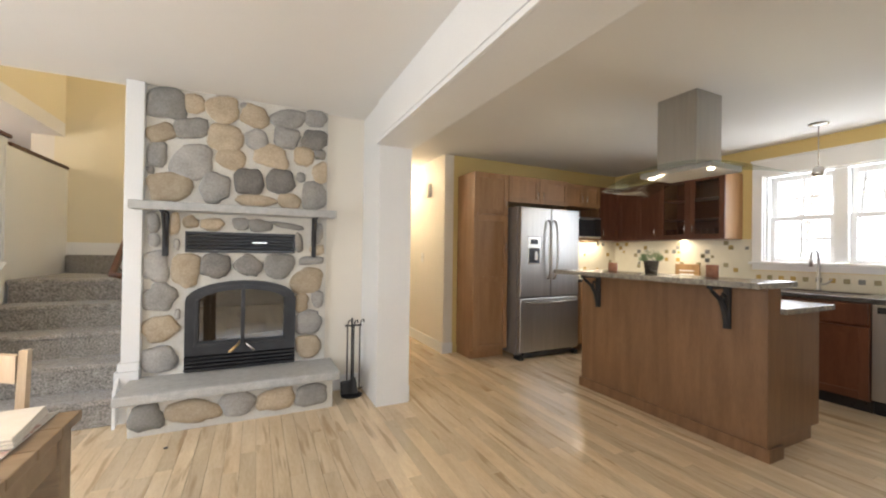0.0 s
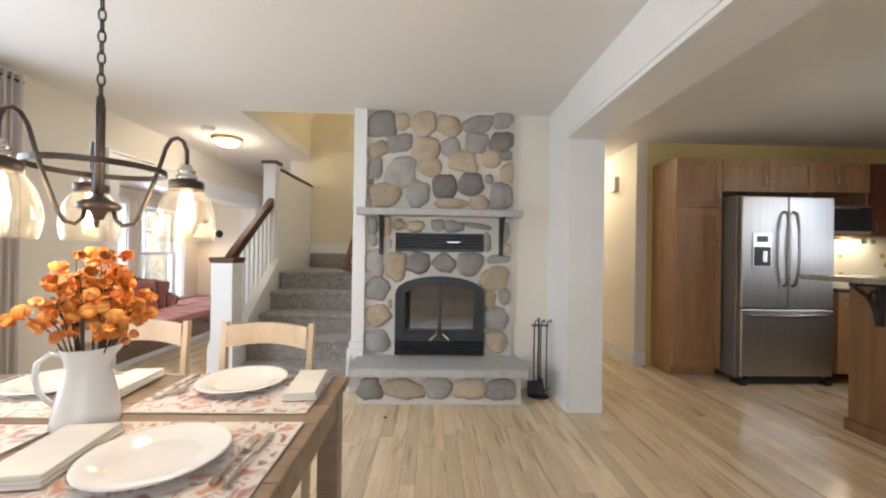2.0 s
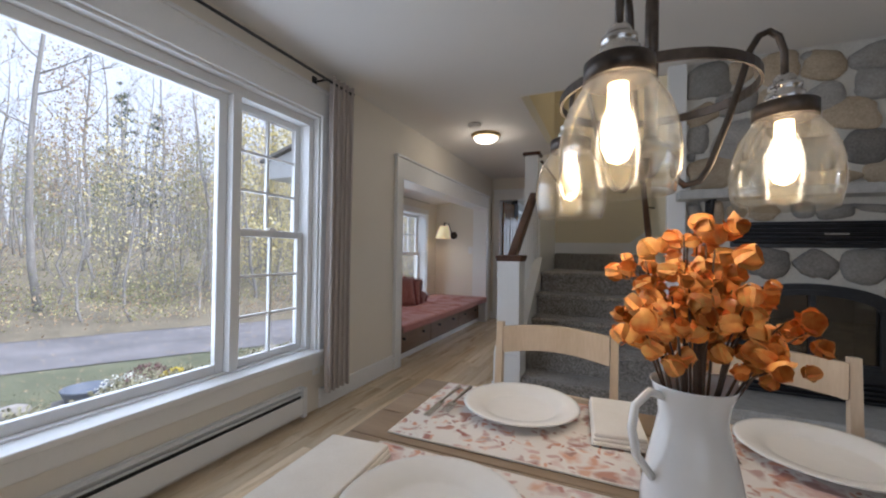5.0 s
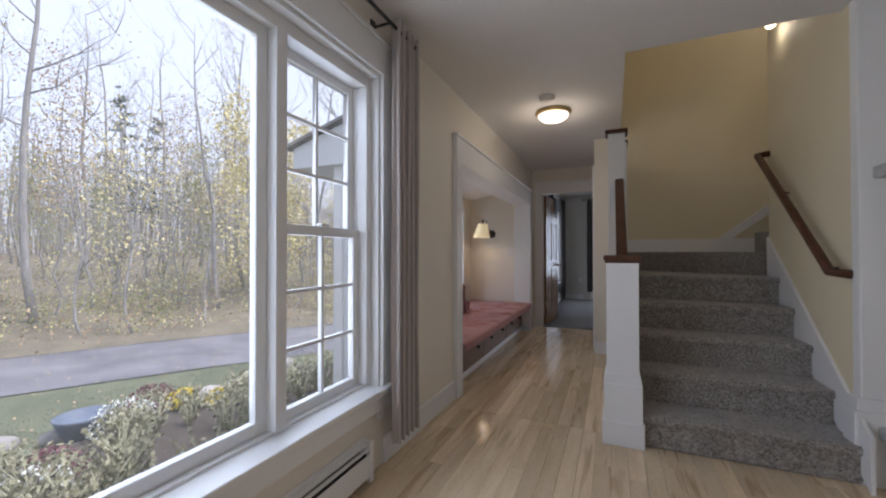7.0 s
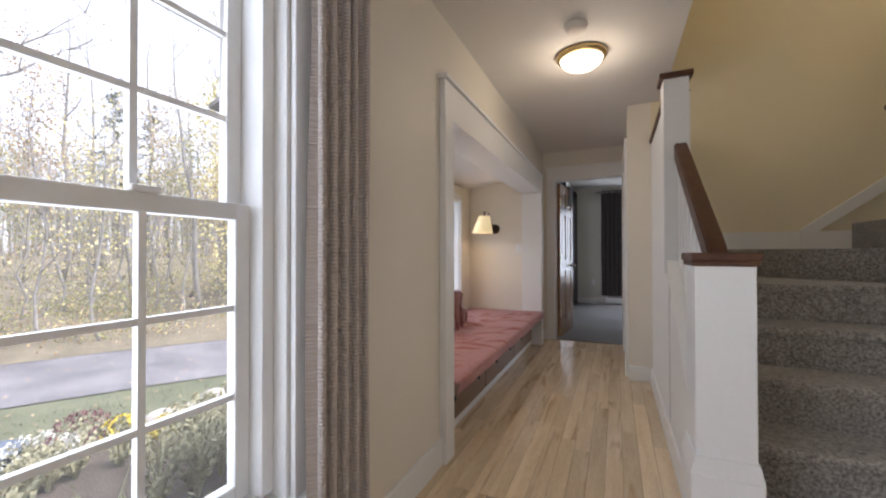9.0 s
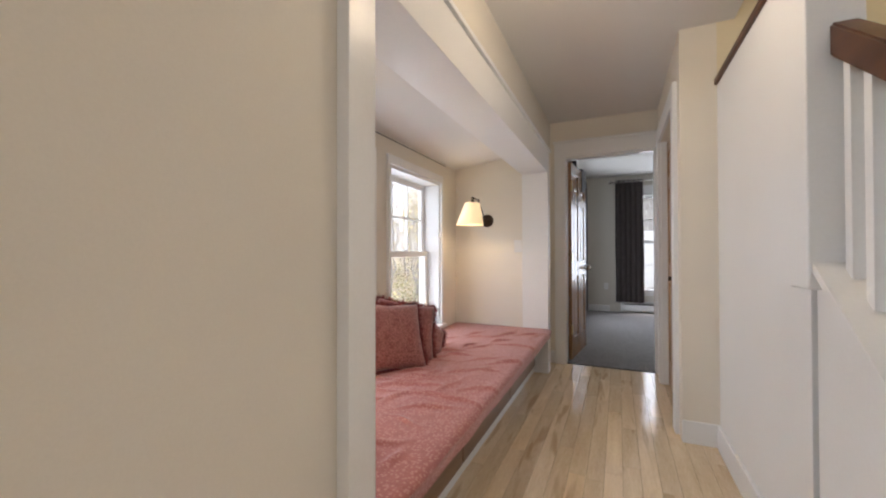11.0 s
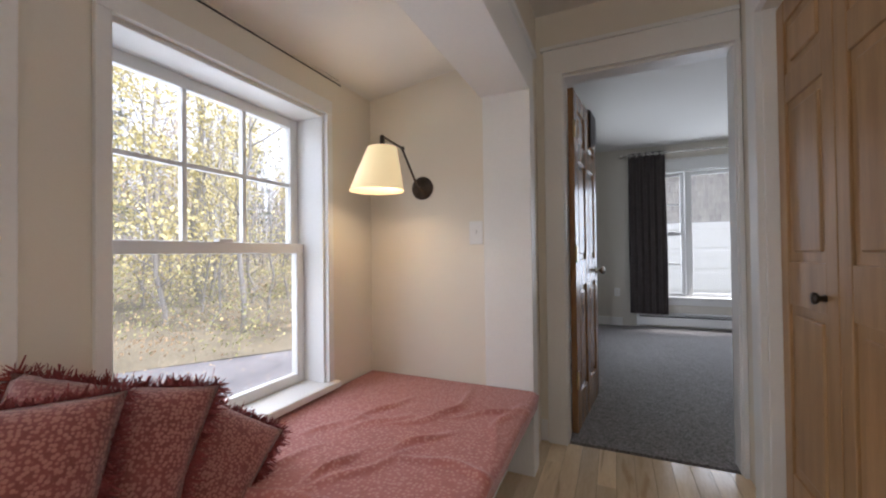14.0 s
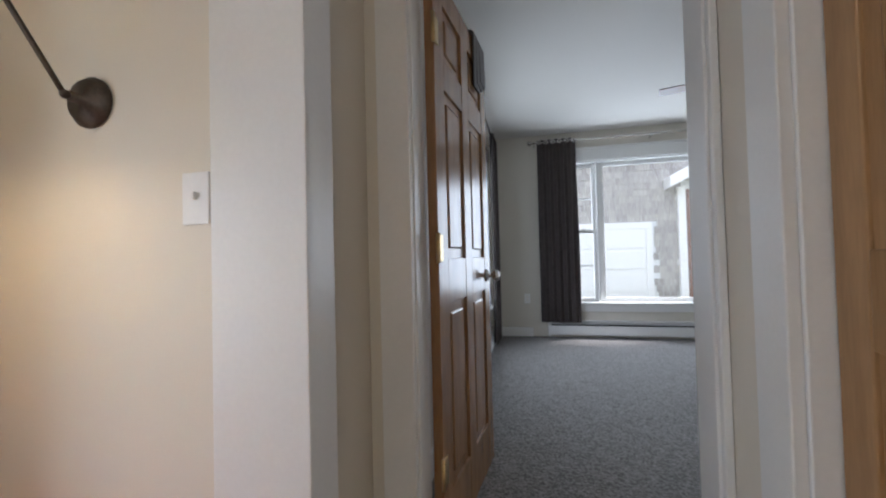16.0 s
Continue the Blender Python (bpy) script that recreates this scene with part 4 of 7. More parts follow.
PLATE = [(0, 0.006), (0.078, 0.006), (0.085, 0.008), (0.098, 0.0165), (0.128, 0.0215), (0.136, 0.0225), (0.138, 0.0205), (0.130, 0.0185), (0.098, 0.0125), (0.085, 0.002), (0.078, 0), (0, 0)]
PLATES = [(-0.565, 2.125), (-0.52, 1.65), (-1.153, 2.105), (-1.185, 1.648)]
for k, (x0, x1, y0, y1) in enumerate(((-0.80, -0.285, 1.905, 2.23), (-0.765, -0.27, 1.48, 1.845), (-1.395, -0.895, 1.872, 2.222), (-1.385, -0.885, 1.495, 1.825))):
    placemat(x0, x1, y0, y1, k)
    bm = bmesh.new()
    lathe(bm, [(a * 1.03, b) for a, b in PLATE], (*PLATES[k], 0.7475), 48)
    single("plate", bm, CHINA, "round white glazed dinner plate", "plate", "place settings", smooth=True)


def napkin(x, y, turn, w=0.11, d=0.19):
    ob = thing("napkin", (0, 0, 0), "folded cream linen napkin", "napkin", "place settings")
    for k in range(3):
        bm = bmesh.new()
        g = 0.006 * k
        box(bm, -w / 2 + g * 0.3, w / 2 - g * 0.4, -d / 2 + g * 0.5, d / 2 - g * 0.3, 0.0004 + 0.0075 * k, 0.0082 * (k + 1), 0.0036)
        for v in bm.verts:
            v.co.z += 0.004 * noise.noise(v.co * 12 + Vector((x * 9, y * 9, 0))) * (v.co.z / 0.03)
        part("fold", bm, LINEN, ob)
    ob.matrix_basis = pose(x, y, 0.7475, 0, 0, turn)


napkin(-0.342, 2.10, 6, 0.105, 0.24)
napkin(-0.745, 1.66, 7, 0.13, 0.24)
napkin(-0.935, 2.11, 5, 0.11, 0.23)
napkin(-1.39, 1.655, 3, 0.135, 0.235)


def cutlery(kind, x, y, turn):
    bm = bmesh.new()
    tube(bm, [(0, -0.09, 0.004), (0, -0.04, 0.006), (0, 0.02, 0.007), (0, 0.04, 0.006)], [0.006, 0.005, 0.003, 0.004], 8)
    if kind == "fork":
        box(bm, -0.011, 0.011, 0.038, 0.06, 0.004, 0.007, 0.001)
        for k in range(4):
            box(bm, -0.011 + 0.0063 * k, -0.008 + 0.0063 * k, 0.059, 0.10, 0.004, 0.0065)
    else:
        box(bm, -0.008, 0.008, 0.036, 0.13, 0.003, 0.006, 0.001)
    ob = single(kind, bm, NICKEL, "shiny steel table " + kind, kind, "place settings", smooth=False)
    ob.matrix_basis = pose(x, y, 0.747, 0, 0, turn)


for k, (x, y) in enumerate(PLATES):
    s = 1 if k in (1, 3) else -1
    cutlery("fork", x + s * 0.165, y, 0 if s > 0 else 180)
    cutlery("knife", x + s * 0.195, y - 0.01, 0 if s > 0 else 180)

# pitcher with flowers
VX, VY = -0.83, 1.836
pitcher = thing("pitcher", (VX, VY, 0.74), "tall white enamel pitcher used as a vase", "pitcher")
bm = bmesh.new()
lathe(bm, [(0, 0), (0.066, 0), (0.072, 0.006), (0.071, 0.03), (0.062, 0.08), (0.051, 0.13), (0.046, 0.155), (0.049, 0.178), (0.057, 0.202), (0.059, 0.206), (0.055, 0.202), (0.045, 0.178), (0.042, 0.155), (0.047, 0.12), (0.056, 0.08), (0.062, 0.02), (0, 0.012)],
      (VX, VY, 0.741), 40)
for v in bm.verts:
    if v.co.z > 0.90:
        q = Vector((v.co.x - VX, v.co.y - VY, 0))
        pull = max(0, q.normalized().dot(Vector((0.85, 0.5, 0)))) ** 6
        v.co += Vector((0.85, 0.5, 0.25)) * 0.025 * pull * (v.co.z - 0.90) / 0.046
part("body", bm, CHINA, pitcher, "", True)
bm = bmesh.new()
hx, hy = -0.86, -0.51
tube(bm, [(VX + hx * r, VY + hy * r, z) for r, z in ((0.044, 0.925), (0.072, 0.935), (0.095, 0.915), (0.10, 0.88), (0.092, 0.84), (0.066, 0.805))], 0.0065, 10)
part("handle", bm, CHINA, pitcher, "", True)

flowers = thing("dried_flowers", (VX, VY, 0.95), "bunch of papery orange dried flowers in a white pitcher", "flowers")
rnd = random.Random(11)
tops = []
for k in range(30):
    a, r = rnd.uniform(0, 6.28), rnd.uniform(0.015, 0.135)
    top = Vector((VX + r * math.cos(a), VY + r * math.sin(a), 1.0 + 0.14 * (1 - (r / 0.14) ** 2) + rnd.uniform(-0.045, 0.04)))
    foot = Vector((VX + 0.02 * math.cos(a), VY + 0.02 * math.sin(a), 0.87))
    mid = foot.lerp(top, 0.55) + Vector((0, 0, 0.03))
    bm = bmesh.new()
    tube(bm, [foot, mid, top], [0.0022, 0.0018, 0.001], 6)
    part("stem", bm, STEM, flowers, "thin brown twig")
    tops += [top, mid.lerp(top, 0.55), mid.lerp(top, 0.1)]
bm = bmesh.new()
for c in tops:
    for bell in range(2):
        axis = Vector((rnd.gauss(0, 1), rnd.gauss(0, 1), rnd.gauss(0.35, 0.7))).normalized()
        o = c + Vector((rnd.gauss(0, 0.019), rnd.gauss(0, 0.019), rnd.gauss(0, 0.016)))
        size = rnd.uniform(0.011, 0.021)
        first = rnd.uniform(0, 6.28)
        u = axis.orthogonal().normalized()
        for j in range(3):
            out_way = Matrix.Rotation(first + 2.094 * j + rnd.gauss(0, 0.25), 3, axis) @ u
            across = axis.cross(out_way)
            open_by = rnd.uniform(0.35, 0.75)
            rows = []
            for i in range(5):
                t = i / 4
                wide = size * (0.15 + 0.85 * math.sin(math.pi * (0.08 + 0.74 * t)))
                mid = o + axis * size * 1.5 * t + out_way * size * (open_by * math.sin(1.7 * t) + 0.12)
                rows.append([bm.verts.new(mid + across * wide * w - out_way * size * 0.38 * w * w + axis * size * 0.10 * noise.noise(Vector((w * 2, t * 4, j + first))))
                             for w in (-1, -0.4, 0.4, 1)])
            for a, b in zip(rows, rows[1:]):
                for i in range(3):
                    bm.faces.new((a[i], a[i + 1], b[i + 1], b[i]))
petals = part("petal", bm, PETAL, flowers, "papery orange petals", True)
petals["kind"] = "stuff"

# ---- chairs ----


def chair():
    c = thing("dining_chair", (0, 0, 0), "pale wooden ladder-back dining chair", "chair", "chairs round the table")
    for s in (-1, 1):
        bm = bmesh.new()
        tube(bm, [(s * 0.18, 0.17, 0), (s * 0.18, 0.185, 0.45), (s * 0.18, 0.215, 0.905)], [0.018, 0.020, 0.017], 4)
        for v in bm.verts:
            v.co.x = s * 0.18 + (v.co.x - s * 0.18) * 0.9
        part("back_post", bm, PALEWOOD, c)
        bx("front_leg", (s * 0.18 - 0.018, s * 0.18 + 0.018, -0.20, -0.164, 0, 0.43), PALEWOOD, c, "", 0.003)
        bx("side_rail", (s * 0.18 - 0.009, s * 0.18 + 0.009, -0.165, 0.165, 0.37, 0.43), PALEWOOD, c)
        bx("stretcher", (s * 0.18 - 0.009, s * 0.18 + 0.009, -0.165, 0.165, 0.17, 0.20), PALEWOOD, c)
    for z0, z1, y in ((0.805, 0.892, 0.205), (0.625, 0.69, 0.192)):
        bm = bmesh.new()
        n = 10
        rows = []
        for k in range(n + 1):
            u = -1 + 2 * k / n
            x, bow = u * 0.166, 0.022 * (1 - u * u)
            lift = 0.012 * math.cos(u * math.pi / 2) if z0 > 0.7 else 0.0
            drop = 0.016 * math.cos(u * math.pi / 2)
            rows.append([bm.verts.new(p) for p in ((x, y + bow - 0.009, z0 + drop), (x, y + bow + 0.009, z0 + drop), (x, y + bow + 0.009, z1 + lift), (x, y + bow - 0.009, z1 + lift))])
        for a, b in zip(rows, rows[1:]):
            for j in range(4):
                bm.faces.new((a[j], a[(j + 1) % 4], b[(j + 1) % 4], b[j]))
        part("back_slat", bm, PALEWOOD, c)
    bm = bmesh.new()
    prism(bm, [(-0.205, -0.21), (0.205, -0.21), (0.19, 0.18), (-0.19, 0.18)], "z", 0.43, 0.452)
    bmesh.ops.bevel(bm, geom=bm.edges[:], offset=0.006, segments=2, affect="EDGES")
    part("seat", bm, PALEWOOD, c)
    bx("front_rail", (-0.163, 0.163, -0.191, -0.173, 0.37, 0.43), PALEWOOD, c)
    bx("cross_stretcher", (-0.172, 0.172, -0.02, 0.0, 0.175, 0.195), PALEWOOD, c)
    return c


seat1 = chair()
seat1.matrix_basis = pose(-0.612, 2.178, 0, 0, 0, -5)
copy_thing(seat1, pose(-1.127, 2.215, 0, 0, 0, -3))
copy_thing(seat1, pose(-1.05, 1.435, 0, 0, 0, 180))

# ---- chandelier ----
LX, LY = -0.885, 1.925
lampset = thing("chandelier", (LX, LY, 2.42), "three-light dark bronze chandelier with seeded glass shades over the table", "chandelier")
bm = bmesh.new()
lathe(bm, [(0, 0.0), (0.06, 0.0), (0.062, -0.012), (0.03, -0.03), (0.008, -0.035), (0, -0.035)], (LX, LY, 2.42), 28)
part("canopy", bm, BRONZE, lampset, "", True)
z, k = 2.385, 0
while z > 1.64:
    bm = bmesh.new()
    a = radians(90 * (k % 2) + 20)
    pts = [(LX + math.cos(a) * 0.0085 * math.cos(t), LY + math.sin(a) * 0.0085 * math.cos(t), z - 0.019 + 0.019 * math.sin(t)) for t in (i * math.pi / 6 for i in range(12))]
    tube(bm, pts, 0.0026, 6, True)
    part("chain_link", bm, BRONZE, lampset, "", True)
    z -= 0.031
    k += 1
bm = bmesh.new()
tube(bm, [(LX, LY, 1.645), (LX, LY, 1.62), (LX, LY, 1.60), (LX, LY, 1.34)], [0.004, 0.010, 0.0115, 0.0115], 14)
lathe(bm, [(0, 0.045), (0.012, 0.04), (0.022, 0.03), (0.045, 0.018), (0.052, 0.008), (0.048, 0.0), (0.02, -0.008), (0.010, -0.03), (0, -0.034)], (LX, LY, 1.315), 24)
part("stem", bm, BRONZE, lampset, "", True)
bm = bmesh.new()
RING = 0.155
n = 48
vs = [[bm.verts.new((LX + r * math.cos(2 * math.pi * i / n), LY + r * math.sin(2 * math.pi * i / n), z)) for r, z in ((RING, 1.422), (RING + 0.004, 1.422), (RING + 0.004, 1.438), (RING, 1.438))] for i in range(n)]
for i in range(n):
    a, b = vs[i], vs[(i + 1) % n]
    for j in range(4):
        bm.faces.new((a[j], a[(j + 1) % 4], b[(j + 1) % 4], b[j]))
part("ring", bm, BRONZE, lampset, "flat bronze ring")
for ang in (15, 135, 255):
    c, s = math.cos(radians(ang)), math.sin(radians(ang))

    def out(r, z):
        return (LX + r * c, LY + r * s, z)

    bm = bmesh.new()
    tube(bm, [out(*p) for p in ((0.035, 1.31), (0.04, 1.285), (0.058, 1.268), (0.082, 1.275), (0.098, 1.30), (0.13, 1.39), (0.15, 1.46), (0.162, 1.505), (0.176, 1.53), (0.192, 1.537), (0.207, 1.527), (0.216, 1.50), (0.217, 1.45))], 0.0058, 10)
    arm = part("arm", bm, BRONZE, lampset, "curved bronze arm", True)
    bm = bmesh.new()
    lathe(bm, [(0, 0.05), (0.012, 0.05), (0.016, 0.044), (0.016, 0.036), (0.024, 0.033), (0.024, 0.026), (0.02, 0.022), (0.028, 0.016), (0.028, 0.0), (0, 0)], out(0.217, 1.408), 20)
    part("socket_cap", bm, NICKEL, lampset, "ribbed pewter socket cap", True)
    bm = bmesh.new()
    lathe(bm, [(0, 0.028), (0.042, 0.028), (0.046, 0.025), (0.046, 0.0), (0.042, 0.0), (0.042, 0.022), (0, 0.022)], out(0.217, 1.381), 28)
    part("collar", bm, BRONZE, lampset, "dark bronze collar", True)
    bm = bmesh.new()
    lathe(bm, [(0.042, 0.0), (0.050, -0.013), (0.065, -0.037), (0.075, -0.07), (0.079, -0.103), (0.077, -0.13), (0.070, -0.158), (0.0685, -0.158), (0.0755, -0.13), (0.0775, -0.103), (0.0735, -0.07), (0.0635, -0.037), (0.0485, -0.013), (0.0405, 0.0)], out(0.217, 1.383), 40)
    for v in bm.verts:
        v.co += v.co.normalized() * 0.0006 * noise.noise(v.co * 90)
    g = part("glass_shade", bm, SHADEGLASS, lampset, "clear seeded glass shade", True)
    g.visible_shadow = False
    bm = bmesh.new()
    lathe(bm, [(0, 0.0), (0.013, 0.0), (0.014, -0.03), (0.020, -0.05), (0.022, -0.085), (0.014, -0.105), (0, -0.112)], out(0.217, 1.378), 20)
    part("bulb", bm, BULB, lampset, "glowing filament bulb", True).visible_shadow = False
    lamp("bulb_light", "POINT", 1.0, WARM, out(0.217, 1.30), None, 0.03)

# ---- curtain at the big window ----
cur = thing("curtain", (-2.79, 3.42, 0.13), "light grey ribbed curtain gathered beside the window", "curtain")


def drape(bm, along, u0, u1, face, z0, z1, folds, deep, seed=0, n=90, m=12, flare=0.0):
    """A gathered cloth, u along the wall, with folds; two skins a few millimetres apart."""
    for skin in (0, 0.004):
        rows = []
        for j in range(m + 1):
            z = z0 + (z1 - z0) * j / m
            row = []
            for i in range(n + 1):
                t = i / n
                ph = t * folds * 2 * math.pi + 0.7 * noise.noise(Vector((t * 3, z * 0.6, seed)))
                d = deep * math.sin(ph) * (0.75 + 0.25 * noise.noise(Vector((t * 5, z, seed + 3)))) + skin
                u = u0 + (u1 - u0) * t + deep * 0.35 * math.sin(2 * ph) + flare * (1 - j / m) * (t - 0.5)
                row.append(bm.verts.new((face + d, u, z) if along == "y" else (u, face + d, z)))
            rows.append(row)
        for a, b in zip(rows, rows[1:]):
            for i in range(n):
                bm.faces.new((a[i], a[i + 1], b[i + 1], b[i]))


bm = bmesh.new()
drape(bm, "y", 3.295, 3.53, -2.785, 0.14, 2.365, 4.5, 0.042, 2)
part("cloth", bm, CURTAIN, cur, "", True)
rod = thing("curtain_rod", (-2.785, 2.2, 2.35), "black metal curtain rod above the window", "curtain rod")
bm = bmesh.new()
tube(bm, [(-2.77, 0.5, 2.322), (-2.77, 3.50, 2.322)], 0.0095, 12)
part("rod", bm, BLACK, rod, "", True)
bm = bmesh.new()
tube(bm, [(-2.77, 3.50, 2.322), (-2.77, 3.515, 2.322), (-2.77, 3.52, 2.322), (-2.77, 3.54, 2.322)], [0.010, 0.011, 0.015, 0.015], 14)
part("finial", bm, BLACK, rod, "", True)
for y in (3.24, 1.1):
    bm = bmesh.new()
    tube(bm, [(-2.878, y, 2.318), (-2.77, y, 2.318)], 0.007, 8)
    box(bm, -2.88, -2.872, y - 0.02, y + 0.02, 2.285, 2.355)
    part("bracket", bm, BLACK, rod)

# ---- baseboard heaters ----


def heater(axis, face, sgn, u0, u1, label):
    h = thing("baseboard_heater", (face, u0, 0) if axis == "x" else (u0, face, 0), label, "heater")

    def b(name, a0, a1, d0, d1, z0, z1, material=WHITE, lab="", bevel=0.003):
        d = sorted((face + sgn * d0, face + sgn * d1))
        bx(name, (d[0], d[1], a0, a1, z0, z1) if axis == "x" else (a0, a1, d[0], d[1], z0, z1), material, h, lab, bevel)

    b("back_plate", u0, u1, 0.001, 0.012, 0.03, 0.215)
    b("front_cover", u0 + 0.03, u1 - 0.03, 0.055, 0.062, 0.045, 0.155)
    b("top_cover", u0 + 0.03, u1 - 0.03, 0.012, 0.050, 0.198, 0.206)
    b("damper", u0 + 0.03, u1 - 0.03, 0.040, 0.062, 0.176, 0.182, WHITE, "narrow damper flap")
    b("heating_element", u0 + 0.04, u1 - 0.04, 0.012, 0.05, 0.06, 0.165, BLACK, "dark heating element")
    for a0, a1 in ((u0, u0 + 0.032), (u1 - 0.032, u1)):
        b("end_cap", a0, a1, 0.001, 0.068, 0.02, 0.216)
    return h


heater("x", -2.88, 1, 0.35, 3.16, "white baseboard heater below the big window")

# ---- window seat ----
bench = thing("window_bench", (-3.3, 5.85, 0), "brown wooden window bench with three wide drawers", "bench")
bx("carcass", (-3.76, -2.985, 4.47, 7.235, 0.0, 0.365), BENCHWOOD, bench)
bx("toe_board", (-2.985, -2.975, 4.47, 7.235, 0.0, 0.05), WHITE, bench, "pale toe board")
for k in range(3):
    y0 = 4.48 + 0.92 * k
    dr = bx("drawer_front", (-2.985, -2.962, y0 + 0.006, y0 + 0.914, 0.06, 0.345), BENCHWOOD, bench, "", 0.004)
    for y in (y0 + 0.23, y0 + 0.69):
        bm = bmesh.new()
        lathe(bm, [(0, 0), (0.010, 0), (0.008, 0.012), (0.018, 0.022), (0.017, 0.03), (0, 0.034)], (-2.962, y, 0.215), 14, Matrix.Rotation(radians(90), 4, "Y"))
        part("knob", bm, BLACK, dr, "black round knob", True)

def spots(name, dark, light, spot, scale, lo, hi):
    m = surface(name, dark, light, 20, 0.85, 0.6, 90, dist=0.005, sheen=0.3)
    n, l = m.node_tree.nodes, m.node_tree.links
    b = n["Principled BSDF"]
    tc, v, r, mx = (n.new(k) for k in ("ShaderNodeTexCoord", "ShaderNodeTexVoronoi", "ShaderNodeMapRange", "ShaderNodeMix"))
    v.inputs["Scale"].default_value, v.inputs["Randomness"].default_value = scale, 0.7
    l.new(tc.outputs["Object"], v.inputs["Vector"])
    r.inputs["From Min"].default_value, r.inputs["From Max"].default_value = lo, hi
    r.inputs["To Min"].default_value, r.inputs["To Max"].default_value = 1, 0
    l.new(v.outputs["Distance"], r.inputs[0])
    mx.data_type = "RGBA"
    old = b.inputs["Base Color"].links[0].from_socket
    l.new(r.outputs[0], mx.inputs[0])
    l.new(old, mx.inputs[6])
    mx.inputs[7].default_value = (*spot, 1)
    l.new(mx.outputs[2], b.inputs["Base Color"])
    return m


COVERCLOTH = spots("dappled_rose_cover", (0.34, 0.10, 0.088), (0.43, 0.15, 0.13), (0.50, 0.235, 0.205), 75, 0.26, 0.48)

# thick seat pad under a loose cover with creases
bm = bmesh.new()
nx, ny = 100, 330
wr_rnd = random.Random(12)
wrinkles = []
for k in range(52):
    a = radians(wr_rnd.gauss(35, 32))
    wrinkles.append((wr_rnd.uniform(-3.55, -2.84), wr_rnd.uniform(4.7, 6.95), math.cos(a), math.sin(a), wr_rnd.uniform(0.06, 0.22), wr_rnd.uniform(0.009, 0.018), wr_rnd.uniform(0.007, 0.021), wr_rnd.uniform(-1.6, 1.6)))


def rumple(x, y):
    """Short curved ridges where the loose cover has slid."""
    h = 0.0
    for cx, cy, ca, sa, length, wide, high, bend in wrinkles:
        u, v = (x - cx) * ca + (y - cy) * sa, -(x - cx) * sa + (y - cy) * ca
        if abs(u) < length * 2 and abs(v) < 0.15:
            v += bend * u * u + 0.008 * math.sin(u * 30)
            h = max(h, high * math.exp(-(u / length) ** 2 - (v / wide) ** 2))
    return h


rows = []
for i in range(nx + 1):
    row = []
    u = i / nx
    for j in range(ny + 1):
        y = 4.475 + 2.755 * j / ny
        if u < 0.82:
            x, z = -3.75 + 0.93 * (u / 0.82), 0.408
            wave = noise.noise(Vector((x * 3.2 + y * 1.1, y * 2.4 - x, 1))) * 0.5
            z += 0.004 * wave + rumple(x, y)
            z -= 0.012 * max(0, (x + 2.86) / 0.04) ** 2
        else:
            v = (u - 0.82) / 0.18
            x, z = -2.815 - 0.012 * v + 0.005 * noise.noise(Vector((y * 4, v, 2))), 0.393 - 0.065 * v + 0.006 * noise.noise(Vector((y * 3, 0, 5)))
        row.append(bm.verts.new((x, y, z)))
    rows.append(row)
for a, b in zip(rows, rows[1:]):
    for j in range(ny):
        bm.faces.new((a[j], a[j + 1], b[j + 1], b[j]))
cover = single("bench_cushion", bm, COVERCLOTH, "dusty rose textured cover creased over the bench pad", "cushion", smooth=True)
bm = bmesh.new()
box(bm, -3.75, -2.85, 4.475, 7.23, 0.365, 0.398, 0.01)
part("pad", bm, COVERCLOTH, cover)


SPOTS = spots("spotted_rose_cloth", (0.17, 0.042, 0.038), (0.24, 0.068, 0.06), (0.36, 0.155, 0.13), 118, 0.38, 0.56)


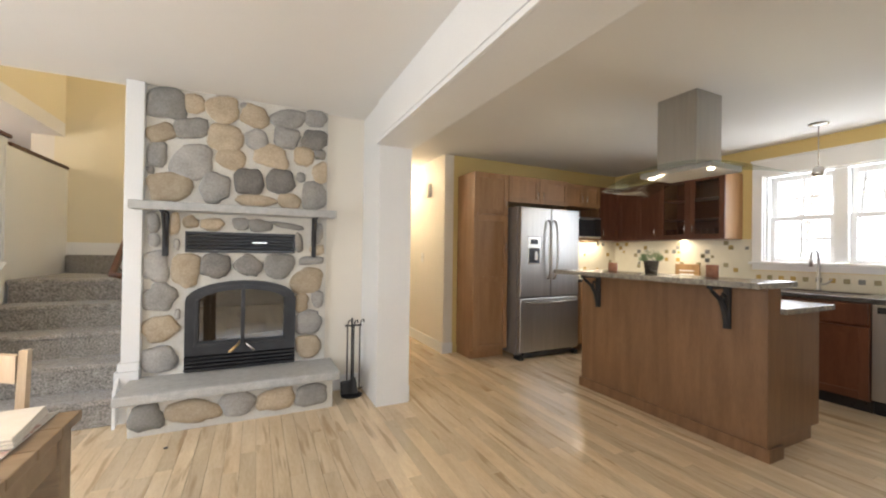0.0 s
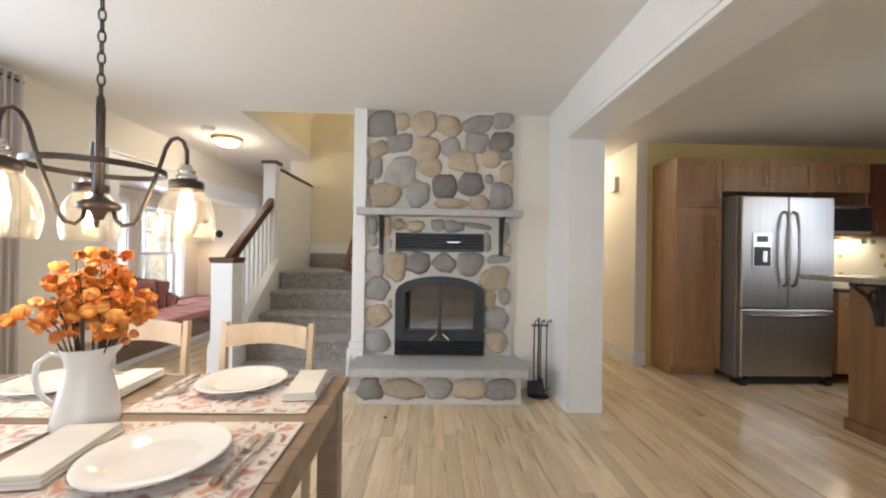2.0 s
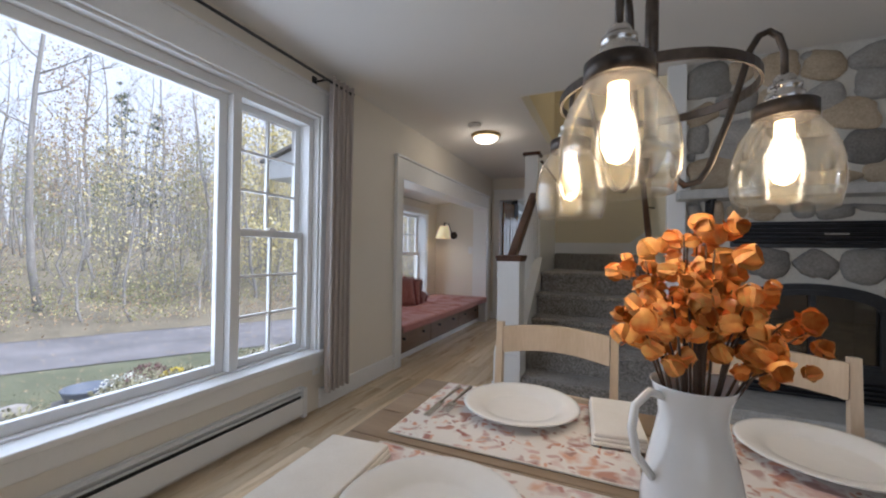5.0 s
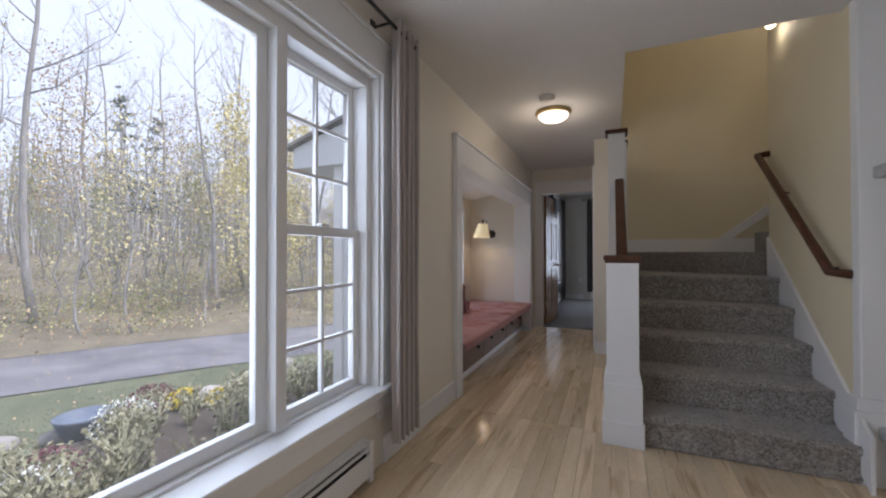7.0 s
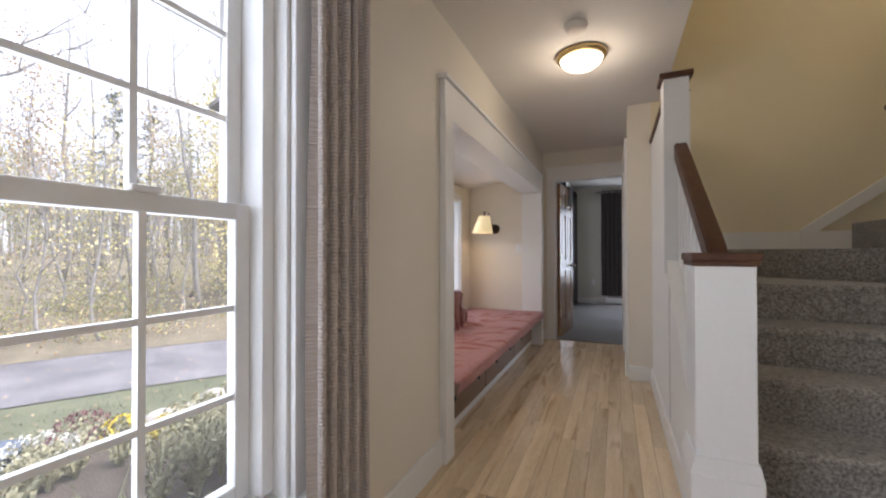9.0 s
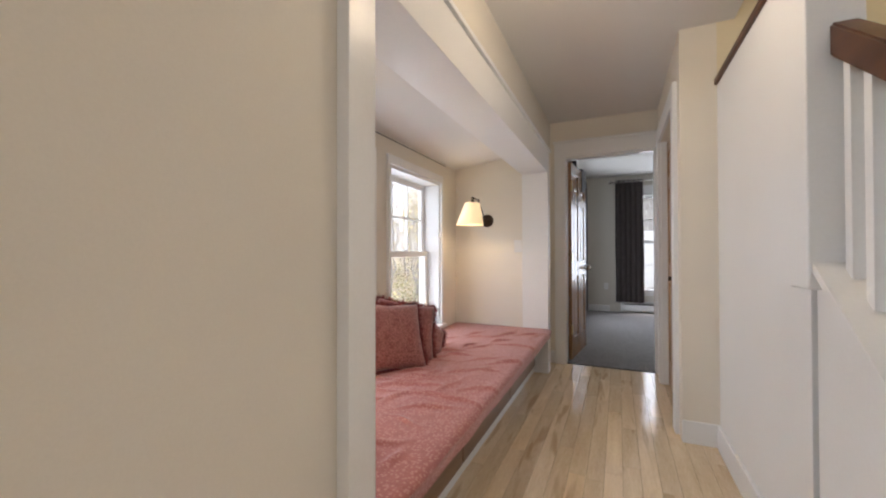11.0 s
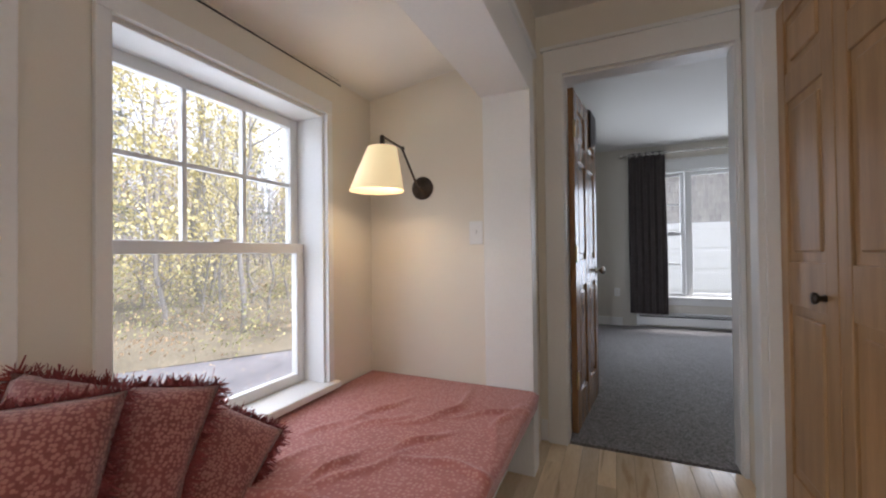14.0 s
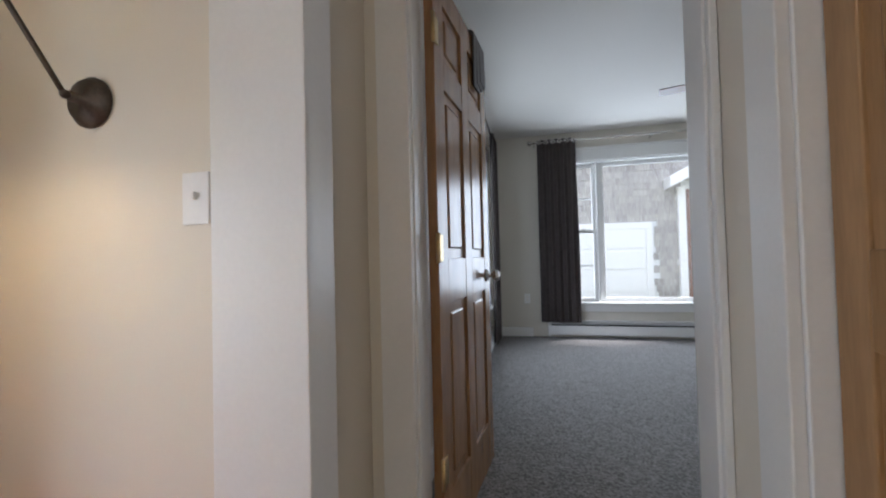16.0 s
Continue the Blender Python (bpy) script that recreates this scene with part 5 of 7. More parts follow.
def pillow(size, fat, at, turn, seed):
    p = thing("throw_pillow", (0, 0, 0), "dusty rose spotted throw pillow with dark red fringe", "pillow", "pillows on the window seat")
    bm = bmesh.new()
    n = 22
    for s in (-1, 1):
        g = []
        for i in range(n + 1):
            row = []
            for j in range(n + 1):
                a, b = -1 + 2 * i / n, -1 + 2 * j / n
                puff = ((1 - a ** 4) * (1 - b ** 4)) ** 0.6
                pinch = 1 - 0.07 * (a * a + b * b) * (1 - abs(a * b)) + 0.03 * abs(a * b)
                row.append(bm.verts.new((a * size / 2 * pinch, s * fat / 2 * puff * (1 + 0.12 * noise.noise(Vector((a * 2, b * 2, seed + s)))), (b * pinch + 1) * size / 2)))
            g.append(row)
        for i in range(n):
            for j in range(n):
                bm.faces.new((g[i][j], g[i + 1][j], g[i + 1][j + 1], g[i][j + 1]))
    bmesh.ops.remove_doubles(bm, verts=bm.verts, dist=0.0005)
    part("cover", bm, SPOTS, p, "", True)
    rnd = random.Random(seed)
    bm = bmesh.new()
    for side in range(4):
        for k in range(560):
            t = -1 + 2 * (k + rnd.random()) / 560
            a, b = ((t, -1), (t, 1), (-1, t), (1, t))[side]
            pinch = 1 - 0.07 * (a * a + b * b) * (1 - abs(a * b)) + 0.03 * abs(a * b)
            foot = Vector((a * size / 2 * pinch, 0, (b * pinch + 1) * size / 2))
            out = Vector(((a if side > 1 else a * 0.2), rnd.gauss(0, 0.45), (b if side < 2 else b * 0.2))).normalized()
            tip = foot + out * rnd.uniform(0.008, 0.028) + Vector((rnd.gauss(0, 0.009), rnd.gauss(0, 0.006), rnd.gauss(-0.004, 0.009)))
            wid = Vector((rnd.gauss(0, 1), rnd.gauss(0, 1), rnd.gauss(0, 1))).normalized() * 0.0026
            vs = [bm.verts.new(q) for q in (foot - wid, foot + wid, tip + wid * 0.6, tip - wid * 0.6)]
            bm.faces.new(vs)
    part("fringe", bm, FRINGE, p, "shaggy dark red fringe")["kind"] = "stuff"
    p.matrix_basis = at
    return p


pillow(0.42, 0.15, pose(-3.46, 5.57, 0.41, -27, 5, 55), 0, 3)
pillow(0.405, 0.13, pose(-3.50, 5.745, 0.41, -27, 12, 46), 0, 5)
pillow(0.34, 0.12, pose(-3.49, 5.95, 0.41, -50, 34, 44), 0, 8)

setting("trim_ceiling_joint", [(-3.762, -3.756, 4.47, 6.98, 1.934, 1.939)], BLACK, "dark joint line along the top of the window wall", "trim")

# ---- wall sconces ----


def sconce(y, s, joint, end):
    """A swing-arm sconce on the wall at y; s is the way out of the wall along y."""
    w = thing("wall_sconce", (-3.424, y, 1.42), "dark bronze swing-arm sconce with a lit linen shade", "wall lamp", "sconces in the alcove")
    t = Matrix.Rotation(radians(-90 * s), 4, "X")
    bm = bmesh.new()
    lathe(bm, [(0, 0), (0.062, 0), (0.062, 0.008), (0.054, 0.012), (0.050, 0.022), (0.012, 0.026), (0.012, 0.05), (0, 0.05)], (-3.424, y, 1.42), 30, t)
    part("back_plate", bm, BRONZE, w, "", True)
    bm = bmesh.new()
    tube(bm, [(-3.424, y + s * 0.045, 1.42), (-3.424, y + s * 0.06, 1.42), (joint[0], y + s * joint[1], 1.60), (joint[0], y + s * joint[1], 1.61)], 0.006, 10)
    tube(bm, [(joint[0], y + s * joint[1], 1.608), (end[0], y + s * end[1], 1.61)], 0.0055, 10)
    for p in ((-3.424, y + s * 0.058, 1.42), (joint[0], y + s * joint[1], 1.608), (end[0], y + s * end[1], 1.607)):
        bmesh.ops.create_icosphere(bm, subdivisions=2, radius=0.011, matrix=Matrix.Translation(p))
    part("arm", bm, BRONZE, w, "", True)
    bm = bmesh.new()
    c = (end[0], y + s * end[1], 1.61)
    tube(bm, [c, (c[0], c[1], 1.50)], 0.012, 12)
    part("socket", bm, BRONZE, w, "", True)
    bm = bmesh.new()
    lathe(bm, [(0.068, 0), (0.124, -0.20), (0.1225, -0.20), (0.0665, 0)], (c[0], c[1], 1.556), 36)
    for v in bm.verts:
        v.co += Vector((0.10, 0.09, 0)) * (v.co.z - 1.56) * (s < 0)
    sh = part("shade", bm, SHADE_CLOTH, w, "lit cream linen shade", True)
    bm = bmesh.new()
    bmesh.ops.create_icosphere(bm, subdivisions=2, radius=0.026, matrix=Matrix.Translation((c[0], c[1], 1.475)))
    part("bulb", bm, BULB, w, "glowing bulb", True).visible_shadow = False
    lamp("sconce_light", "POINT", 0.8, WARM, (c[0], c[1], 1.41), None, 0.03)


sconce(7.243, -1, (-3.466, 0.14), (-3.45, 0.353))
sconce(4.462, 1, (-3.40, 0.17), (-3.53, 0.44))


def wall_plate(name, at, axis, s, label, toggle=True, w=0.072, h=0.118):
    p = thing(name, at, label, "switch" if toggle else "outlet")
    x, y, z = at
    d = (lambda a0, a1, d0, d1, z0, z1: (x + min(s * d0, s * d1), x + max(s * d0, s * d1), y + a0, y + a1, z + z0, z + z1)) if axis == "x" else (
        lambda a0, a1, d0, d1, z0, z1: (x + a0, x + a1, y + min(s * d0, s * d1), y + max(s * d0, s * d1), z + z0, z + z1))
    bx("plate", d(-w / 2, w / 2, 0.0005, 0.006, -h / 2, h / 2), WHITE, p, "", 0.002)
    if toggle:
        bx("toggle", d(-0.005, 0.005, 0.006, 0.016, -0.004, 0.014), WHITE, p, "", 0.002)
    else:
        for z0 in (-0.034, 0.008):
            bx("socket", d(-0.014, 0.014, 0.006, 0.008, z0, z0 + 0.026), LINEN, p)


wall_plate("light_switch", (-3.122, 7.245, 1.17), "y", -1, "white toggle light switch on the alcove wall")
wall_plate("outlet", (-2.465, 11.52, 0.48), "y", -1, "white outlet on the bedroom wall", False)
wall_plate("outlet", (-2.88, 3.31, 0.31), "x", 1, "white outlet below the window sill", False)
wall_plate("light_switch", (2.28, 5.6, 1.15), "x", -1, "white switch on the passage wall")
bm = bmesh.new()
box(bm, 2.225, 2.28, 5.32, 5.46, 1.94, 2.12, 0.01)
single("door_chime", bm, LINEN, "cream door chime box on the passage wall", "door chime")

# dark cloth over the top of the open bedroom door
bm = bmesh.new()
for k in range(3):
    prism(bm, [(-0.027 - 0.003 * k, 1.80 + 0.03 * k), (-0.021, 1.80 + 0.03 * k), (-0.021, 2.039), (0.021, 2.039), (0.021, 1.93), (0.027, 1.93), (0.028, 2.05), (0.015, 2.062 + 0.006 * k), (-0.015, 2.062 + 0.006 * k), (-0.029, 2.05)], "x", 0.50 + 0.05 * k, 0.60 + 0.05 * k)
cloth = single("hanging_cloth", bm, DARKCURTAIN, "dark cloth hung over the top of the door", "cloth")
cloth.matrix_basis = door.matrix_basis.copy()
# thin dark bar drawn along the line below the alcove ceiling
bm = bmesh.new()
tube(bm, [(-3.752, 4.48, 1.962), (-3.752, 6.0, 1.958), (-3.752, 6.97, 1.955)], 0.004, 6)
single("cable", bm, BRONZE, "thin dark line along the alcove ceiling", "cable")

# ---- hall ceiling ----
dome = thing("ceiling_light", (-2.22, 5.15, 2.42), "lit flush ceiling light with bronze rim in the hallway", "ceiling light")
bm = bmesh.new()
lathe(bm, [(0, 0), (0.155, 0), (0.16, -0.01), (0.15, -0.03), (0.135, -0.036), (0.13, -0.03), (0, -0.03)], (-2.22, 5.15, 2.42), 40)
part("rim", bm, BRASS, dome, "aged bronze rim", True)
bm = bmesh.new()
lathe(bm, [(0.134, -0.034), (0.125, -0.055), (0.095, -0.078), (0.05, -0.09), (0, -0.094)], (-2.22, 5.15, 2.42), 40)
part("diffuser", bm, DIFFUSER, dome, "glowing frosted bowl", True)
lamp("hall_light", "POINT", 2.7, (1.0, 0.83, 0.58), (-2.22, 5.15, 2.27), None, 0.1)
bm = bmesh.new()
lathe(bm, [(0, 0), (0.062, 0), (0.064, -0.012), (0.055, -0.032), (0.03, -0.036), (0, -0.036)], (-2.22, 4.78, 2.42), 28)
single("smoke_detector", bm, LINEN, "round cream smoke detector on the hall ceiling", "smoke detector", smooth=True)

# ---- bedroom ----
for lab in ("dark brown grommet curtain beside the bedroom window",):
    c = thing("curtain", (-2.07, 11.42, 0.2), lab, "curtain")
    bm = bmesh.new()
    drape(bm, "x", -2.30, -1.835, 11.43, 0.20, 2.44, 5.5, 0.035, 5)
    part("cloth", bm, DARKCURTAIN, c, "", True)
    for k in range(6):
        bm = bmesh.new()
        lathe(bm, [(0.018, -0.004), (0.027, -0.004), (0.027, 0.004), (0.018, 0.004), (0.018, -0.004)], (-2.27 + 0.08 * k, 11.39, 2.40), 16, Matrix.Rotation(radians(90), 4, "X"))
        part("grommet", bm, NICKEL, c, "metal grommet", True)
r = thing("curtain_rod", (-1.4, 11.42, 2.32), "grey metal curtain rod in the bedroom", "curtain rod")
bm = bmesh.new()
tube(bm, [(-2.37, 11.42, 2.405), (0.2, 11.42, 2.405)], 0.012, 12)
part("rod", bm, NICKEL, r, "", True)
bm = bmesh.new()
bmesh.ops.create_icosphere(bm, subdivisions=3, radius=0.032, matrix=Matrix.Translation((-2.385, 11.42, 2.405)))
part("finial", bm, NICKEL, r, "round finial", True)
for x in (-1.0, -2.33):
    bx("bracket", (x - 0.008, x + 0.008, 11.42, 11.52, 2.375, 2.393), NICKEL, r)
c = thing("curtain", (-2.80, 9.2, 0.1), "dark brown curtain at the side bedroom window", "curtain")
bm = bmesh.new()
drape(bm, "y", 10.70, 11.15, -2.79, 0.08, 2.36, 5, 0.035, 9)
part("cloth", bm, DARKCURTAIN, c, "", True)
c = thing("curtain", (-2.80, 9.2, 0.1), "dark brown curtain at the side bedroom window", "curtain")
bm = bmesh.new()
drape(bm, "y", 8.75, 9.15, -2.79, 0.08, 2.36, 5, 0.035, 12)
part("cloth", bm, DARKCURTAIN, c, "", True)
r = thing("curtain_rod", (-2.79, 9.9, 2.33), "grey metal curtain rod over the side window", "curtain rod")
bm = bmesh.new()
tube(bm, [(-2.79, 8.7, 2.33), (-2.79, 11.2, 2.33)], 0.012, 12)
part("rod", bm, NICKEL, r, "", True)
for y in (8.95, 11.0):
    bx("bracket", (-2.88, -2.79, y - 0.008, y + 0.008, 2.30, 2.318), NICKEL, r)
heater("y", 11.52, -1, -2.22, 0.6, "white baseboard heater under the bedroom window")
heater("x", -2.88, 1, 9.2, 11.0, "white baseboard heater at the bedroom side wall")
fan = thing("ceiling_fan", (-0.75, 9.62, 2.53), "dark wooden ceiling fan at rest in the bedroom", "ceiling fan")
bm = bmesh.new()
lathe(bm, [(0, 0), (0.06, 0), (0.06, -0.03), (0.015, -0.04), (0.015, -0.16), (0.09, -0.18), (0.10, -0.25), (0.05, -0.28), (0, -0.28)], (-0.75, 9.62, 2.53), 24)
part("motor", bm, BRONZE, fan, "", True)
for k in range(5):
    a = radians(72 * k + 165)
    bm = bmesh.new()
    box(bm, 0.12, 0.67, -0.06, 0.06, -0.004, 0.004, 0.002)
    bmesh.ops.transform(bm, matrix=Matrix.Translation((-0.75, 9.62, 2.255)) @ Matrix.Rotation(a, 4, "Z") @ Matrix.Rotation(radians(3), 4, "X"), verts=bm.verts)
    part("blade", bm, DARKCHERRY, fan, "dark wooden blade")

# ---- kitchen ----


def face_box(axis, face, sgn, a0, a1, d0, d1, z0, z1):
    d = sorted((face + sgn * d0, face + sgn * d1))
    return (d[0], d[1], a0, a1, z0, z1) if axis == "x" else (a0, a1, d[0], d[1], z0, z1)


CABGLASS = glass("cabinet_glass", (0.9, 0.9, 0.9))


def front(cab, axis, face, sgn, a0, a1, z0, z1, wood, pull=None, glazed=0, rim=0.06, split=()):
    """A shaker front with stiles, rails, a recessed panel and a bar pull at (u, z)."""
    g = 0.0015
    f = bx("door", face_box(axis, face, sgn, a0 + g, a0 + rim, 0, 0.02, z0 + g, z1 - g), wood, cab, "", 0.002)
    bx("stile", face_box(axis, face, sgn, a1 - rim, a1 - g, 0, 0.02, z0 + g, z1 - g), wood, f, "", 0.002)
    for lo, hi in [(z0 + g, z0 + rim), (z1 - rim, z1 - g)] + [(s - rim / 2, s + rim / 2) for s in split]:
        bx("rail", face_box(axis, face, sgn, a0 + rim, a1 - rim, 0, 0.0195, lo, hi), wood, f)
    if glazed:
        p = bx("pane", face_box(axis, face, sgn, a0 + rim, a1 - rim, 0.006, 0.010, z0 + rim, z1 - rim), CABGLASS, f, "clear glass")
        p.visible_shadow = False
    else:
        bx("panel", face_box(axis, face, sgn, a0 + rim, a1 - rim, 0.001, 0.011, z0 + rim, z1 - rim), wood, f)
    if pull:
        u, z = pull
        bm = bmesh.new()
        put = (lambda d, zz: (face + sgn * d, u, zz)) if axis == "x" else (lambda d, zz: (u, face + sgn * d, zz))
        tube(bm, [put(0.018, z - 0.045), put(0.04, z - 0.04), put(0.045, z), put(0.04, z + 0.04), put(0.018, z + 0.045)], 0.0055, 8)
        part("handle", bm, NICKEL, f, "brushed nickel bow handle", True)
    return f


def cabinet(name, dims, wood, label, open_front=None):
    x0, x1, y0, y1, z0, z1 = dims
    c = thing(name, ((x0 + x1) / 2, (y0 + y1) / 2, z0), label, "cabinet", "kitchen cabinets")
    if open_front is None:
        bx("body", dims, wood, c, "", 0.002)
    return c


# tall pantry
c = cabinet("pantry_cabinet", (2.46, 2.925, 4.54, 4.928, 0.10, 2.16), CHERRY, "tall cherry wood pantry cabinet beside the fridge")
bx("plinth", (2.47, 2.925, 4.60, 4.928, 0.0, 0.10), CHERRY, c)
front(c, "y", 4.54, -1, 2.46, 2.925, 0.10, 1.66, CHERRY, (2.885, 1.30), split=(0.92,))
front(c, "y", 4.54, -1, 2.46, 2.925, 1.675, 2.16, CHERRY, (2.885, 1.80))
# over the fridge
c = cabinet("wall_cabinet", (2.93, 3.86, 4.54, 4.928, 1.84, 2.16), CHERRY, "cherry wall cabinet above the fridge")
front(c, "y", 4.54, -1, 2.93, 3.395, 1.84, 2.16, CHERRY, (3.35, 1.94))
front(c, "y", 4.54, -1, 3.395, 3.86, 1.84, 2.16, CHERRY, (3.44, 1.94))
# over the microwave
c = cabinet("wall_cabinet", (3.88, 4.50, 4.60, 4.928, 1.86, 2.16), CHERRY, "cherry wall cabinet above the microwave")
front(c, "y", 4.60, -1, 3.88, 4.19, 1.86, 2.16, CHERRY, (4.15, 1.96))
front(c, "y", 4.60, -1, 4.19, 4.50, 1.86, 2.16, CHERRY, (4.23, 1.96))
c = thing("shelf_unit", (4.19, 4.75, 1.40), "cherry shelf niche holding the microwave", "shelf", "kitchen cabinets")
bx("side", (3.88, 3.898, 4.60, 4.928, 1.40, 1.858), CHERRY, c)
bx("side", (4.482, 4.50, 4.60, 4.928, 1.40, 1.858), CHERRY, c)
bx("shelf", (3.898, 4.482, 4.56, 4.928, 1.42, 1.44), CHERRY, c)
# back panel in the darker tone, sides and shelf in CHERRY
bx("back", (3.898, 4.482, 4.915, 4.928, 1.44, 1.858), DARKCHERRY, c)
mw = thing("microwave", (4.19, 4.7, 1.44), "stainless steel microwave on the cabinet shelf", "microwave")
bx("body", (3.93, 4.45, 4.52, 4.86, 1.443, 1.72), STEEL, mw, "", 0.006)
bx("door", (3.945, 4.32, 4.508, 4.52, 1.465, 1.70), BLACK, mw, "black glass door", 0.003)
bx("control_panel", (4.33, 4.44, 4.51, 4.52, 1.465, 1.70), BLACK, mw, "", 0.003)
bm = bmesh.new()
tube(bm, [(3.95, 4.50, 1.69), (4.30, 4.50, 1.69)], 0.007, 8)
part("handle", bm, STEEL, mw, "", True)
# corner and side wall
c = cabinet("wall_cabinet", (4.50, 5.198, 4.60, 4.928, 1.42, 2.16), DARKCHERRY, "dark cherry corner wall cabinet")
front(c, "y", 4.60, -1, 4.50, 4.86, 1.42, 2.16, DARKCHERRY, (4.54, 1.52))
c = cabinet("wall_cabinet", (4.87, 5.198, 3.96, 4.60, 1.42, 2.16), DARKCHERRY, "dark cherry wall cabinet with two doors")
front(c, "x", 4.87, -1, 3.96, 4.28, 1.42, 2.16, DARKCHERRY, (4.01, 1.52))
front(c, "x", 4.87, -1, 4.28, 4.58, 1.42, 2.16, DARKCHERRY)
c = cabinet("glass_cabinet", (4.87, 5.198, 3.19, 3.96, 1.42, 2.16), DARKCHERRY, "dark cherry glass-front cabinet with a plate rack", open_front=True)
# sides in the lighter CHERRY; back, top, bottom and shelves in the darker tone
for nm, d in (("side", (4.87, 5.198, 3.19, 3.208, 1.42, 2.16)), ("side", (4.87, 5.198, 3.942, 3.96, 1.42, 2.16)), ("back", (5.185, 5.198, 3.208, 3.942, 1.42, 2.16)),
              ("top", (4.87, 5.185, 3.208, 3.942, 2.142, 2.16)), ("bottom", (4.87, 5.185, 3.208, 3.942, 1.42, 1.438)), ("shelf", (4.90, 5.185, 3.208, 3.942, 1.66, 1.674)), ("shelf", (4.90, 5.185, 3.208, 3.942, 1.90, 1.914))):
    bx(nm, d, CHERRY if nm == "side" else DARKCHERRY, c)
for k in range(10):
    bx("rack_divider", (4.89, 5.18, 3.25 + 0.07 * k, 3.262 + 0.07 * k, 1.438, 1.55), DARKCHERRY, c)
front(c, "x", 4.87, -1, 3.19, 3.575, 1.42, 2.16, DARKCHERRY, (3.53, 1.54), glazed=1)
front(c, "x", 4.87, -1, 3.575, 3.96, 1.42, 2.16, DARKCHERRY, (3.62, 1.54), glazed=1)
# base cabinets
c = cabinet("base_cabinet", (3.88, 5.198, 4.34, 4.928, 0.10, 0.875), CHERRY, "cherry base cabinet in the kitchen corner")
front(c, "y", 4.34, -1, 3.90, 4.56, 0.11, 0.87, CHERRY, (3.95, 0.75))
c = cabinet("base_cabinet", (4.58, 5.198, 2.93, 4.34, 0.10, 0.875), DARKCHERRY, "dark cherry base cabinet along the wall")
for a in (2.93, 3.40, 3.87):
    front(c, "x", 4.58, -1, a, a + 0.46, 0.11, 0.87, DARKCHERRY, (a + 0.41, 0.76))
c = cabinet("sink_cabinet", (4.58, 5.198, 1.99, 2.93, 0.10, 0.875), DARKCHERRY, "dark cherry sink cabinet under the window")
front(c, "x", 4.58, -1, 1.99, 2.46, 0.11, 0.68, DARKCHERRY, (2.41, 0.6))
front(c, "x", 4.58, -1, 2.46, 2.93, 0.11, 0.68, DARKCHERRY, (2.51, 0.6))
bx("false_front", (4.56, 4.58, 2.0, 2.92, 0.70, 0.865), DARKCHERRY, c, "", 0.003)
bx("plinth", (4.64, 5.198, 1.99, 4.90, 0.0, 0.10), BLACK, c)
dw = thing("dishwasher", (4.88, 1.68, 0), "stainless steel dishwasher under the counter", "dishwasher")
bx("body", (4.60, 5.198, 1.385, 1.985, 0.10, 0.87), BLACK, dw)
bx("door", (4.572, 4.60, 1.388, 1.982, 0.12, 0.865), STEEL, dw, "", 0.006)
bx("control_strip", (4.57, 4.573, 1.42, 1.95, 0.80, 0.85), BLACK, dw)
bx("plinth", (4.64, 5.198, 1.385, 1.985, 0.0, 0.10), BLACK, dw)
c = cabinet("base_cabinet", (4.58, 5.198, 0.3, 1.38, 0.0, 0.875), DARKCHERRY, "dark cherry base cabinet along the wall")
ct = thing("countertop", (4.9, 2.6, 0.875), "dark speckled granite countertop along the wall", "countertop")
bx("slab", (4.55, 5.198, 0.3, 2.12, 0.875, 0.912), DARKGRANITE, ct, "", 0.004)
bx("slab", (4.55, 4.66, 2.12, 2.82, 0.875, 0.912), DARKGRANITE, ct, "", 0.004)
bx("slab", (5.08, 5.198, 2.12, 2.82, 0.875, 0.912), DARKGRANITE, ct, "", 0.004)
bx("slab", (4.55, 5.198, 2.82, 4.31, 0.875, 0.912), DARKGRANITE, ct, "", 0.004)
bx("slab", (3.88, 5.198, 4.31, 4.928, 0.875, 0.912), DARKGRANITE, ct, "", 0.004)
bm = bmesh.new()
for d in ((4.66, 5.08, 2.12, 2.82, 0.70, 0.712), (4.66, 4.672, 2.12, 2.82, 0.712, 0.90), (5.068, 5.08, 2.12, 2.82, 0.712, 0.90), (4.672, 5.068, 2.12, 2.132, 0.712, 0.90), (4.672, 5.068, 2.808, 2.82, 0.712, 0.90)):
    box(bm, *d)
single("sink", bm, STEEL, "undermount stainless steel sink below the window", "sink")
fa = thing("faucet", (5.12, 2.50, 0.912), "tall brushed steel gooseneck faucet", "faucet")
bm = bmesh.new()
tube(bm, [(5.12, 2.50, 0.912), (5.12, 2.50, 0.93), (5.12, 2.50, 1.20), (5.10, 2.50, 1.27), (5.05, 2.50, 1.30), (4.99, 2.50, 1.28), (4.965, 2.50, 1.22), (4.96, 2.50, 1.14)], [0.024, 0.014, 0.012, 0.012, 0.012, 0.012, 0.013, 0.016], 12)
part("spout", bm, STEEL, fa, "", True)
bm = bmesh.new()
tube(bm, [(5.12, 2.48, 0.97), (5.12, 2.44, 0.98), (5.11, 2.40, 1.02)], 0.008, 8)
part("lever", bm, STEEL, fa, "", True)

